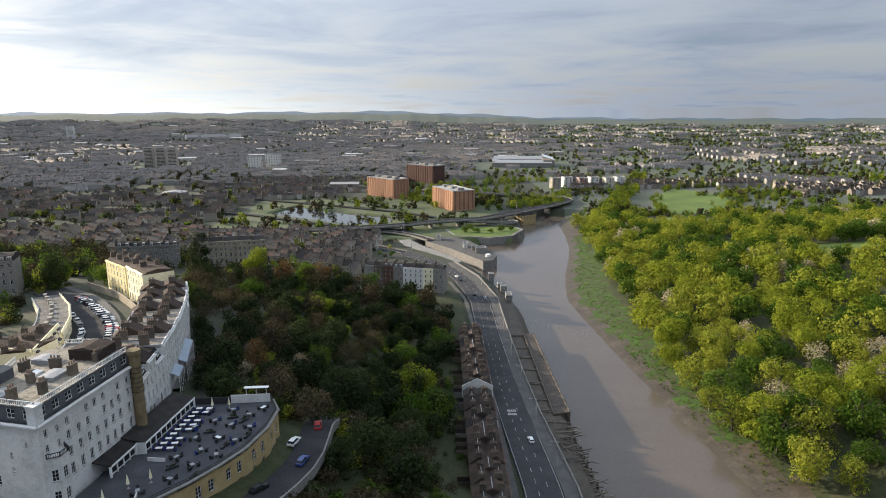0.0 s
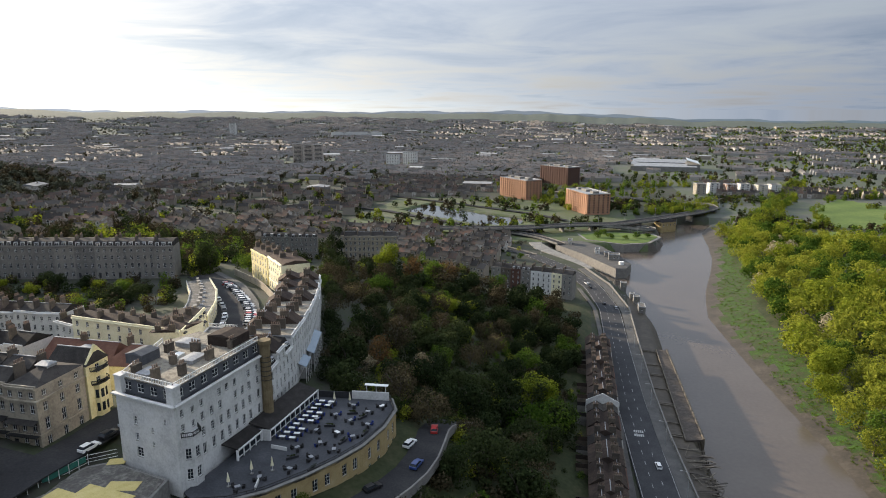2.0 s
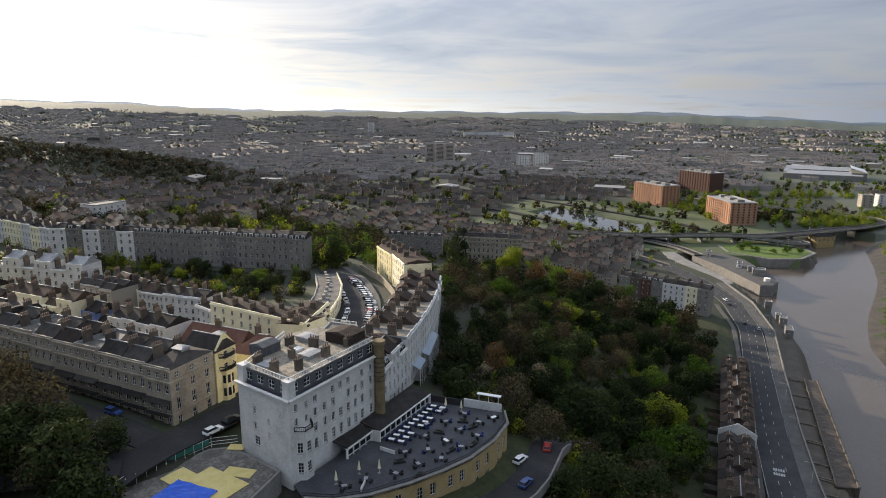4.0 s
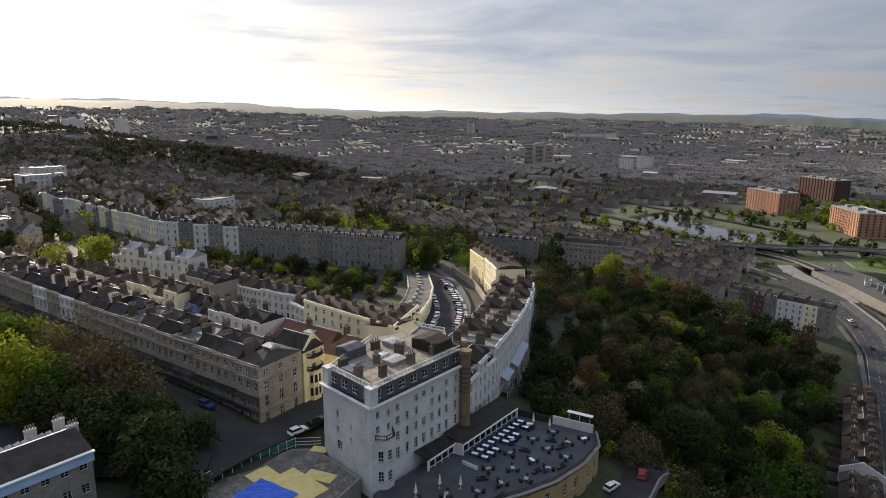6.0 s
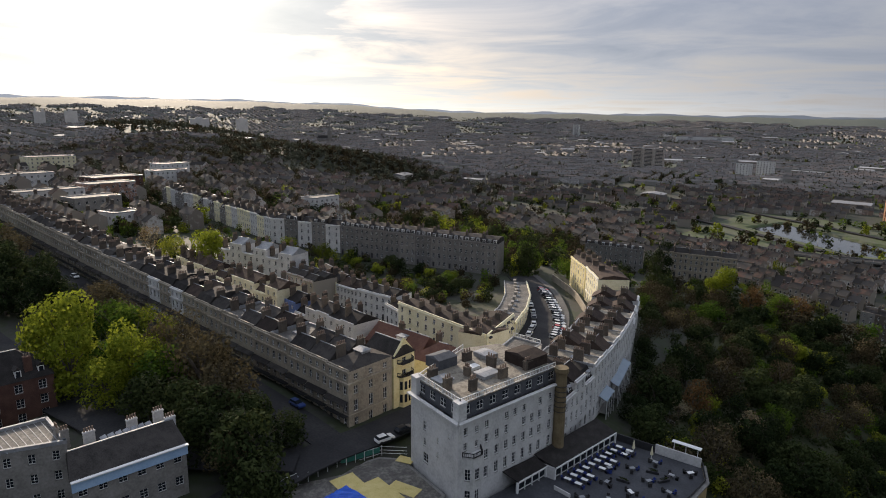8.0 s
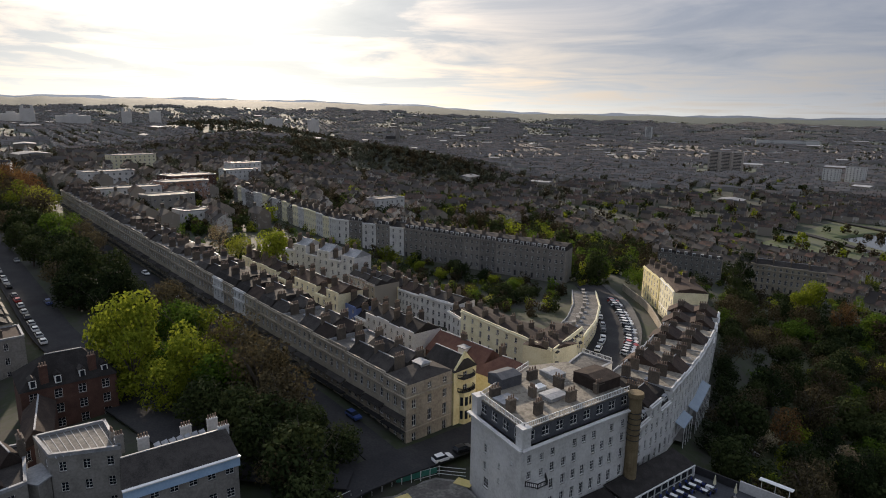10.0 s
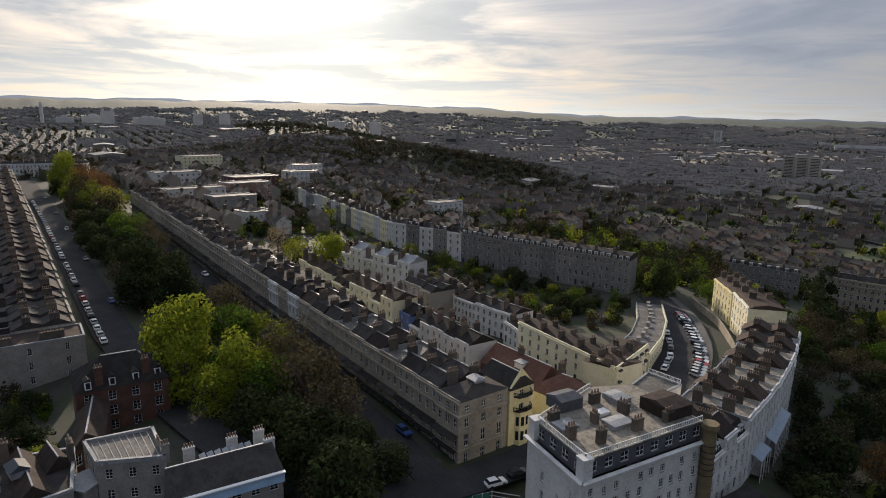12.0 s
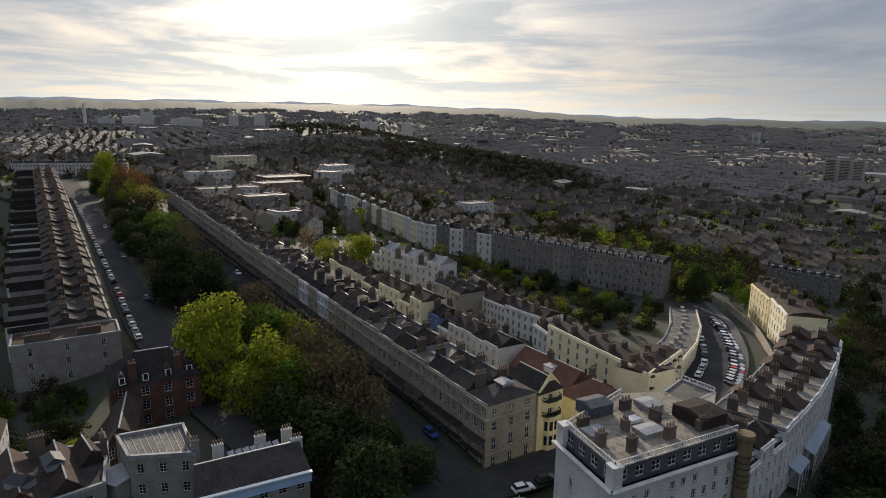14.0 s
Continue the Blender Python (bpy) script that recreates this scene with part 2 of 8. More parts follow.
surface("leaf_dusk", [(0.034, 0.029, 0.016), (0.07, 0.057, 0.032), (0.115, 0.095, 0.05)], per_object=0.3, per_island=0.35, translucent=0.25, **LEAF)
surface("leaf_brown", [(0.09, 0.045, 0.022), (0.16, 0.085, 0.035), (0.21, 0.13, 0.05)], per_object=0.3, per_island=0.35, translucent=0.35, **LEAF)
surface("leaf_blossom", [(0.22, 0.16, 0.09), (0.32, 0.27, 0.16), (0.42, 0.38, 0.26)], per_object=0.3, per_island=0.4, translucent=0.35, **LEAF)
surface("bark", [(0.05, 0.04, 0.03), (0.09, 0.075, 0.06), (0.13, 0.11, 0.09)], 0.8, fine=8, bump=0.6)
# ---------------------------------------------------------------- building tools


class Shape:
    """Collects corners and faces of one mesh."""

    def __init__(self):
        self.v, self.f, self.m = [], [], []

    def add(self, verts, faces, mat=0):
        k = len(self.v)
        self.v.extend(verts)
        self.f.extend([tuple(i + k for i in f) for f in faces])
        self.m.extend([mat] * len(faces))
        return self

    def quad(self, a, b, c, d, mat=0):
        return self.add([a, b, c, d], [(0, 1, 2, 3)], mat)

    def box(self, x0, y0, z0, x1, y1, z1, mat=0):
        v = [(x0, y0, z0), (x1, y0, z0), (x1, y1, z0), (x0, y1, z0), (x0, y0, z1), (x1, y0, z1), (x1, y1, z1), (x0, y1, z1)]
        return self.add(v, [(3, 2, 1, 0), (4, 5, 6, 7), (0, 1, 5, 4), (1, 2, 6, 5), (2, 3, 7, 6), (3, 0, 4, 7)], mat)

    def prism(self, poly, z0, z1, mat=0, top=None):
        """An upright prism over a plan that runs anticlockwise; z0 and z1 are numbers or lists."""
        n = len(poly)
        a = z0 if isinstance(z0, (list, tuple)) else [z0] * n
        b = z1 if isinstance(z1, (list, tuple)) else [z1] * n
        v = [(x, y, a[i]) for i, (x, y) in enumerate(poly)] + [(x, y, b[i]) for i, (x, y) in enumerate(poly)]
        self.add(v, [(i, (i + 1) % n, (i + 1) % n + n, i + n) for i in range(n)] + [tuple(reversed(range(n)))], mat)
        return self.add(v[n:], [tuple(range(n))], mat if top is None else top)

    def beam(self, a, b, w, h, mat=0):
        """A bar from a to b, w wide and h high, its top along the line."""
        a, b = Vector(a), Vector(b)
        d = (b - a).normalized()
        s = d.cross(Vector((0, 0, 1)))
        s = (s if s.length > 1e-4 else Vector((1, 0, 0))).normalized() * (w / 2)
        u = s.cross(d).normalized() * h
        v = [a - s - u, a + s - u, b + s - u, b - s - u, a - s, a + s, b + s, b - s]
        return self.add([tuple(p) for p in v], [(3, 2, 1, 0), (4, 5, 6, 7), (0, 1, 5, 4), (1, 2, 6, 5), (2, 3, 7, 6), (3, 0, 4, 7)], mat)

    def cone(self, x, y, z0, z1, r0, r1, n=8, mat=0, lean=(0, 0)):
        v = [(x + r0 * math.cos(i * math.tau / n), y + r0 * math.sin(i * math.tau / n), z0) for i in range(n)]
        v += [(x + lean[0] + r1 * math.cos(i * math.tau / n), y + lean[1] + r1 * math.sin(i * math.tau / n), z1) for i in range(n)]
        return self.add(v, [(i, (i + 1) % n, (i + 1) % n + n, i + n) for i in range(n)] + [tuple(range(n, 2 * n)), tuple(reversed(range(n)))], mat)

    def mesh(self, name, *mats, smooth=False, weld=True):
        me = bpy.data.meshes.new(name)
        if weld:
            seen, to, v = {}, [], []
            for p in self.v:
                key = (round(p[0], 3), round(p[1], 3), round(p[2], 3))
                if key not in seen:
                    seen[key] = len(v)
                    v.append(p)
                to.append(seen[key])
            faces, kept = [], []
            for f, m in zip(self.f, self.m):
                g = []
                for i in f:
                    if to[i] not in g:
                        g.append(to[i])
                if len(g) > 2:
                    faces.append(g)
                    kept.append(m)
            self.v, self.f, self.m = v, faces, kept
        me.from_pydata(self.v, [], self.f)
        for m in mats:
            me.materials.append(MATS[m])
        me.polygons.foreach_set("material_index", self.m)
        if smooth:
            me.polygons.foreach_set("use_smooth", [True] * len(self.f))
        me.update()
        return me


def band(s, pts, w, z0, z1, mat=0):
    """One unbroken bar of square section along a line of plan points."""
    p = [Vector(q) for q in pts]
    ring = []
    for i, q in enumerate(p):
        d = (p[min(i + 1, len(p) - 1)] - p[max(i - 1, 0)]).normalized()
        o = Vector((-d.y, d.x)) * (w / 2)
        ring.append([(q.x + o.x, q.y + o.y, z0), (q.x - o.x, q.y - o.y, z0), (q.x - o.x, q.y - o.y, z1), (q.x + o.x, q.y + o.y, z1)])
    for a, b in zip(ring, ring[1:]):
        for k in range(4):
            s.quad(a[k], a[(k + 1) % 4], b[(k + 1) % 4], b[k], mat)
    s.quad(*ring[0][::-1], mat)
    s.quad(*ring[-1], mat)


def put(name, me, parent=None, m=None, label=""):
    """One mesh object, as a thing or as a part of one."""
    ob = new(name, me)
    if parent is not None:
        ob.parent = parent
    if m is not None:
        ob.matrix_basis = m
    if label:
        ob["label"] = label
    return ob


def thing(name, label, category, group="", m=None, kind=""):
    ob = new(name)
    ob.empty_display_size = 0.5
    if m is not None:
        ob.matrix_basis = m
    return tagged(ob, label, category, group, kind)


def facade(s, o, u, length, z0, z1, holes, rec=0.2, mat=0):
    """A wall face from plan point o along u, with recessed openings (a, b, za, zb). Its outside lies to the right of u."""
    nx, ny = u[1], -u[0]
    xs = sorted({0.0, length, *[h[0] for h in holes], *[h[1] for h in holes]})
    zs = sorted({z0, z1, *[h[2] for h in holes], *[h[3] for h in holes]})

    def at(a, z, d=0.0):
        return (o[0] + u[0] * a - nx * d, o[1] + u[1] * a - ny * d, z)

    for i in range(len(xs) - 1):
        for j in range(len(zs) - 1):
            a, b, c, d = xs[i], xs[i + 1], zs[j], zs[j + 1]
            ma, mz = (a + b) / 2, (c + d) / 2
            if any(h[0] < ma < h[1] and h[2] < mz < h[3] for h in holes):
                continue
            s.quad(at(a, c), at(b, c), at(b, d), at(a, d), mat)
    for a, b, c, d in holes:
        s.quad(at(a, c), at(a, c, rec), at(a, d, rec), at(a, d), mat)
        s.quad(at(b, c, rec), at(b, c), at(b, d), at(b, d, rec), mat)
        s.quad(at(a, c), at(b, c), at(b, c, rec), at(a, c, rec), mat)
        s.quad(at(a, d, rec), at(b, d, rec), at(b, d), at(a, d), mat)


WINDOWS = {}


def window_mesh(w, h, cols=2, rows=2, frame_mat="white_paint"):
    """A sash window as one connected sheet: panes set back between frame and bars, with a sill."""
    key = (round(w, 2), round(h, 2), cols, rows, frame_mat)
    if key not in WINDOWS:
        s = Shape()
        t, bar = 0.065, 0.014

        def lines(size, n, thick):
            cut = [0.0, t]
            for i in range(1, n):
                c = size * i / n
                k = thick if abs(c - size / 2) > 0.05 else max(thick, 0.025)
                cut += [c - k, c + k]
            return cut + [size - t, size]

        xs, zs = lines(w, cols, bar), lines(h, rows, bar)
        nx, nz = len(xs) - 1, len(zs) - 1

        def deep(i, j):
            return 0 <= i < nx and 0 <= j < nz and i % 2 == 1 and j % 2 == 1

        for i in range(nx):
            for j in range(nz):
                y = 0.0 if deep(i, j) else -0.06
                s.quad((xs[i], y, zs[j]), (xs[i + 1], y, zs[j]), (xs[i + 1], y, zs[j + 1]), (xs[i], y, zs[j + 1]), 1 if deep(i, j) else 0)
                if deep(i, j):
                    c = [(xs[i], zs[j]), (xs[i + 1], zs[j]), (xs[i + 1], zs[j + 1]), (xs[i], zs[j + 1])]
                    for k in range(4):
                        (p, q), (p2, q2) = c[k], c[(k + 1) % 4]
                        s.quad((p, -0.06, q), (p2, -0.06, q2), (p2, 0, q2), (p, 0, q), 0)
        s.add([(0, -0.06, 0), (w, -0.06, 0), (w, -0.28, -0.03), (0, -0.28, -0.03), (w, -0.28, -0.11), (0, -0.28, -0.11)], [(0, 3, 2, 1), (3, 5, 4, 2)], 2)
        WINDOWS[key] = s.mesh("window", frame_mat, "window_glass", "concrete")
    return WINDOWS[key]


def put_window(parent, o, u, hole, rec=0.2, cols=2, rows=2, frame_mat="white_paint", name="window", pane=False):
    nx, ny = u[1], -u[0]
    a, b, c, d = hole
    turn = math.atan2(u[1], u[0])
    m = Matrix.Translation((o[0] + u[0] * a - nx * rec, o[1] + u[1] * a - ny * rec, c)) @ Matrix.Rotation(turn, 4, "Z")
    ob = put(name, window_mesh(b - a, d - c, cols, rows, frame_mat), parent, m)
    if pane:
        for lo, hi in ((0.09, 0.47), (0.53, 0.92)):
            s = Shape()
            s.box(0.09, -0.006, (d - c) * lo, b - a - 0.09, -0.001, (d - c) * hi)
            put("sash_pane", s.mesh("sash_pane", "window_glass"), ob)
    return ob


def window_row(length, n, w, z, h, edge=None):
    """Openings in one storey, evenly spread."""
    if n == 0:
        return []
    step = length / n
    return [((i + 0.5) * step - w / 2, (i + 0.5) * step + w / 2, z, z + h) for i in range(n)]


def add_pots(chimney, w, d, h, pots):
    for i in range(pots):
        x = -w / 2 + w * (i + 0.5) / pots if w >= d else 0
        y = -d / 2 + d * (i + 0.5) / pots if d > w else 0
        s = Shape()
        s.cone(0, 0, 0, 0.75, 0.17, 0.13, 8)
        put("chimney_pot", s.mesh("chimney_pot", "clay_pot"), chimney, pose(x, y, h - 0.02))


def chimney_mesh(w, d, h, pots, mat="chimney_brick"):
    s = Shape()
    s.box(-w / 2, -d / 2, -1.5, w / 2, d / 2, h, 0)
    s.box(-w / 2 - 0.07, -d / 2 - 0.07, h - 0.3, w / 2 + 0.07, d / 2 + 0.07, h - 0.1, 0)
    for i in range(pots):
        x = -w / 2 + w * (i + 0.5) / pots if w >= d else 0
        y = -d / 2 + d * (i + 0.5) / pots if d > w else 0
        s.cone(x, y, h, h + 0.75, 0.17, 0.13, 6, 1)
    return s.mesh("chimney", mat, "clay_pot")
# ---------------------------------------------------------------- the lie of the land
HILL = """-95 92 62.5 -140 92 65.5 -250 92 69 -390 92 72 -560 80 74 -110 150 62 -115 190 60 -147 238 57 -110 40 63.5 -200 58 66
-35 146 51 -38 120 51 -50 92 54 -84 150 61 -95 222 57 -60 165 52 -70 215 47 -25 165 40 -20 110 38 -40 225 34
0 240 12 2 180 13 0 330 11 -106 299 40 -60 300 30 -172 300 50 -260 210 60 -400 225 62 -172 372 38 -115 385 33
-50 415 14 -20 340 18 -84 96 56.5 -82 76 54 -172 166 57 -132 168 59 -205 188 58 -188 36 59.5 -174 28 59 -206 45 63"""
LOW = """-800 605 76 -870 497 70 -740 672 62 -680 720 50 -620 760 22 -650 560 42 -640 430 54 -250 460 28 -546 572 30 -420 420 46 -250 560 14 -100 500 12 -700 350 62 -400 700 12 0 440 9.5 10 500 9
-800 150 72 -700 800 10 0 30 30 -150 -80 66 -600 -100 74 130 250 6 128 400 5 140 560 6 150 680 6 200 300 14
269 461 24 330 440 29 420 300 42 200 180 22 320 640 13 560 520 34 600 200 55 320 820 8 100 800 8 -100 800 8 700 800 14"""


def numbers(text):
    return np.array(text.split(), float).reshape(-1, 3)


CTRL = np.vstack([numbers(HILL), numbers(LOW)])


def _weights():
    d = np.linalg.norm(CTRL[:, None, :2] - CTRL[None, :, :2], axis=-1)
    n = len(CTRL)
    a = np.zeros((n + 1, n + 1))
    a[:n, :n] = d
    a[:n, n] = a[n, :n] = 1
    return np.linalg.solve(a, np.r_[CTRL[:, 2], 0])


WEIGHTS = _weights()
# river: for each y the left and right edge of the water
RIV_Y = np.array([-400, 150, 200, 250, 325, 390, 420, 450, 480, 510, 530, 548, 575, 596, 604, 608, 616, 645, 720, 775])
RIV_L = np.array([75, 57, 53, 51.5, 50, 50, 46, 38, 29, 18, 10, 0, -14, -24, -10, 30, 76, 84, 88, 112])
RIV_R = np.array([135, 112, 106, 101, 93, 88, 86, 90, 95, 102, 107, 111, 117, 121, 122, 122.5, 123, 127, 133, 152])
BASIN = np.array([(-213, 764), (-192, 828), (-155, 796), (-107, 761), (-62, 740), (-55, 700), (-69, 690), (-102, 684), (-154, 721)], float)


def smooth(a, b, x):
    t = np.clip((x - a) / (b - a), 0, 1)
    return t * t * (3 - 2 * t)


def inside(poly, x, y):
    hit = np.zeros(np.shape(x), bool)
    n = len(poly)
    for i in range(n):
        (x0, y0), (x1, y1) = poly[i], poly[(i + 1) % n]
        cross = (y0 > y) != (y1 > y)
        hit ^= cross & (x < (x1 - x0) * (y - y0) / (y1 - y0 + 1e-12) + x0)
    return hit


def ground_height(x, y):
    x, y = np.asarray(x, float), np.asarray(y, float)
    shape = x.shape
    xf, yf = x.ravel(), y.ravel()
    d = np.hypot(xf[:, None] - CTRL[None, :, 0], yf[:, None] - CTRL[None, :, 1])
    near = d @ WEIGHTS[:-1] + WEIGHTS[-1]
    # the plain, the hill with the tower, the ridges on the skyline
    r = np.hypot(xf, yf)
    turn = np.degrees(np.arctan2(-xf, yf))
    far = 10 + 62 * np.exp(-(((xf + 1600) / 420) ** 2 + ((yf - 760) / 260) ** 2)) + 66 * np.exp(-(((xf + 1900) / 900) ** 2 + ((yf - 250) / 420) ** 2))
    far = far + 58 * np.exp(-(((xf + 960) / 260) ** 2 + ((yf - 520) / 220) ** 2))
    far = far + 35 * np.exp(-(((xf - 900) / 500) ** 2 + ((yf - 250) / 500) ** 2))
    rise = np.interp(turn, [-60, -34, -24, -10, 4, 22, 31, 41, 50, 60, 75, 90], [52, 50, 50, 56, 102, 104, 108, 108, 150, 168, 172, 168])
    wave = 6 * np.sin(turn * 0.9) + 4 * np.sin(turn * 2.3 + 1) + 2 * np.sin(turn * 5.1)
    far = far + np.clip(rise - 10 + wave * 0.6, 0, None) * smooth(2600, 4600, r)
    w = smooth(700, 1150, np.hypot(xf + 100, (yf - 250) * 1.1))
    h = near * (1 - w) + far * w
    h = np.maximum(h, 7.5)
    # the shelf that carries the riverside road
    shelf = (xf > np.interp(yf, [150, 330, 400, 450, 520], [13, 9, 9, 0, -36])) & (xf < np.interp(yf, RIV_Y, RIV_L)) & (yf < 520)
    h = np.where(shelf, np.minimum(h, 8.4), h)
    # river bed and basin
    le, ri = np.interp(yf, RIV_Y, RIV_L), np.interp(yf, RIV_Y, RIV_R)
    dl, dr = le - xf, xf - ri
    mid = np.maximum(dl, dr)
    bank_l = np.clip((dl + 1) * 1.6, -3, 40)
    bank_r = np.clip(dr * 0.22 - 0.1 + 0.25 * np.sin(yf * 1.1 + dr * 0.3) * np.clip(dr / 8, 0, 1), -3, 40)
    chan = np.where(dl > dr, bank_l, bank_r)
    h = np.where((mid < 45) & (yf < 782), np.minimum(h, chan), h)
    b = inside(BASIN, xf, yf)
    h = np.where(b, 3.0, h)
    return h.reshape(shape)


def height(x, y):
    return float(ground_height(np.array([x]), np.array([y]))[0])


def stretch(lo, hi, a, b, fine):
    """Grid lines, close between a and b and ever wider outside."""
    mid = list(np.arange(a, b + 0.1, fine))
    out, x, d = [], b, fine
    while x < hi:
        d = min(d * 1.12, 160)
        x += d
        out.append(x)
    left, x, d = [], a, fine
    while x > lo:
        d = min(d * 1.12, 160)
        x -= d
        left.append(x)
    return np.array(left[::-1] + mid + out)


GX, GY = stretch(-5200, 5200, -420, 420, 4.0), stretch(-1500, 5200, 40, 860, 4.0)
FIELDS = [np.array(p, float) for p in (
    [(262, 742), (320, 728), (386, 820), (402, 905), (358, 985), (305, 900), (270, 810)],
    [(240, 470), (290, 440), (350, 420), (430, 430), (470, 470), (380, 500), (300, 495)],
    [(205, 650), (250, 640), (300, 680), (262, 712), (226, 700)],
    [(194, 536), (246, 526), (264, 546), (212, 558)],
    [(300, 640), (330, 610), (372, 640), (340, 690)],
    [(500, 560), (640, 520), (760, 640), (600, 700)])]


def build_ground():
    xx, yy = np.meshgrid(GX, GY)
    zz = ground_height(xx, yy)
    nx, ny = len(GX), len(GY)
    idx = np.arange(nx * ny).reshape(ny, nx)
    faces = np.stack([idx[:-1, :-1], idx[:-1, 1:], idx[1:, 1:], idx[1:, :-1]], -1).reshape(-1, 4)
    me = bpy.data.meshes.new("ground")
    me.from_pydata(np.stack([xx, yy, zz], -1).reshape(-1, 3).tolist(), [], faces.tolist())
    cx, cy = (xx[:-1, :-1] + xx[1:, 1:]) / 2, (yy[:-1, :-1] + yy[1:, 1:]) / 2
    cz = (zz[:-1, :-1] + zz[1:, 1:]) / 2
    mat = np.zeros(cx.shape, int)
    r = np.hypot(cx, cy)
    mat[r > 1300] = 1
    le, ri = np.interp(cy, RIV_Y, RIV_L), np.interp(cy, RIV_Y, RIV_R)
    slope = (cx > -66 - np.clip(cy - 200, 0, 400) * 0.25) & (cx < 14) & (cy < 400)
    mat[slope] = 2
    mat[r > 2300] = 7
    right = (cx > ri) & (r < 1300)
    mat[right & (cy < 760)] = 2
    mat[right & (cy >= 760)] = 1
    for p in FIELDS:
        mat[inside(p, cx, cy)] = 3
    mat[(cx > ri - 3) & (cx - ri < 16) & (cy < 760)] = 4
    mat[(cx > ri + 8 + 3 * np.sin(cy * 0.21)) & (cx - ri < 30) & (cy < 640) & (cy > 225)] = 5
    mat[(cx < ri + 1) & (cx > le - 3) & (cy < 782)] = 4
    mat[(cx > 36) & (cx < le + 2) & (cy < 430)] = 4
    mat[(cx > -250) & (cx < 70) & (cy > 600) & (cy < 880)] = 6
    for name in ("town_ground", "hazed_ground", "undergrowth", "grass", "mud", "bank_grass", "dockland", "hazed_hills"):
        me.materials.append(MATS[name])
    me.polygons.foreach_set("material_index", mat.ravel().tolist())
    me.polygons.foreach_set("use_smooth", [True] * len(faces))
    me.update()
    tagged(new("ground", me), "grassy, wooded and built-up land falling to a tidal river", "ground", kind="structure")


build_ground()


def build_water():
    s = Shape()
    for i in range(len(RIV_Y) - 1):
        s.quad((RIV_L[i] - 14, RIV_Y[i], 0), (RIV_R[i] + 14, RIV_Y[i], 0), (RIV_R[i + 1] + 14, RIV_Y[i + 1], 0), (RIV_L[i + 1] - 14, RIV_Y[i + 1], 0))
    tagged(put("river_water", s.mesh("river_water", "mud_water")), "brown silty river water at low tide", "water", kind="structure")
    s = Shape()
    s.add([(x, y, 6.0) for x, y in BASIN[::-1]], [tuple(range(len(BASIN)))])
    tagged(put("basin_water", s.mesh("basin_water", "dock_water")), "still dock basin reflecting the pale sky", "water", kind="structure")


build_water()
# ---------------------------------------------------------------- trees


def crown_mesh(seed, width, tall, leaves, mat, size=0.75, lobes=9, open_=0.0):
    """Many small leaf clumps on and in a heap of lobes; its foot is at z = 0."""
    r = random.Random(seed)
    s = Shape()
    parts = [(0, 0, tall * 0.52, width * 0.36, tall * 0.44)]
    for i in range(lobes):
        a = r.uniform(0, math.tau)
        z = r.uniform(0.12, 0.84) * tall
        reach = width * 0.5 * math.sqrt(max(0.05, 1 - abs(z / tall - 0.42) * 1.5)) * r.uniform(0.45, 0.8)
        q = r.uniform(0.15, 0.26) * width
        parts.append((reach * math.cos(a), reach * math.sin(a), z, q, q * r.uniform(0.7, 1.05)))
    total = sum(p[3] ** 2 for p in parts)
    for x0, y0, z0, q, qz in parts:
        for _ in range(int(leaves * q * q / total)):
            while True:
                d = Vector((r.gauss(0, 1), r.gauss(0, 1), r.gauss(0, 1)))
                if d.length > 0.1:
                    break
            d.normalize()
            k = r.uniform(0.62, 1.0) ** 0.6 * r.uniform(0.85, 1.1)
            c = Vector((x0 + d.x * q * k, y0 + d.y * q * k, z0 + d.z * qz * k))
            if c.z < 0 or (open_ and r.random() < open_):
                continue
            n = (d + Vector((r.uniform(-1, 1), r.uniform(-1, 1), r.uniform(-0.6, 1.0))) * 0.75).normalized()
            t = n.orthogonal().normalized()
            t.rotate(Matrix.Rotation(r.uniform(0, 6.28), 3, n))
            b = n.cross(t)
            w = size * r.uniform(0.5, 1.25)
            h = w * r.uniform(0.5, 0.9)
            bend = n * w * r.uniform(-0.25, 0.1)
            s.add([tuple(c - t * w * 0.6), tuple(c - b * h * 0.5 + bend), tuple(c + t * w * 0.55), tuple(c + b * h * 0.5 + bend)], [(0, 1, 2, 3)])
    return s.mesh("crown", mat, weld=False)


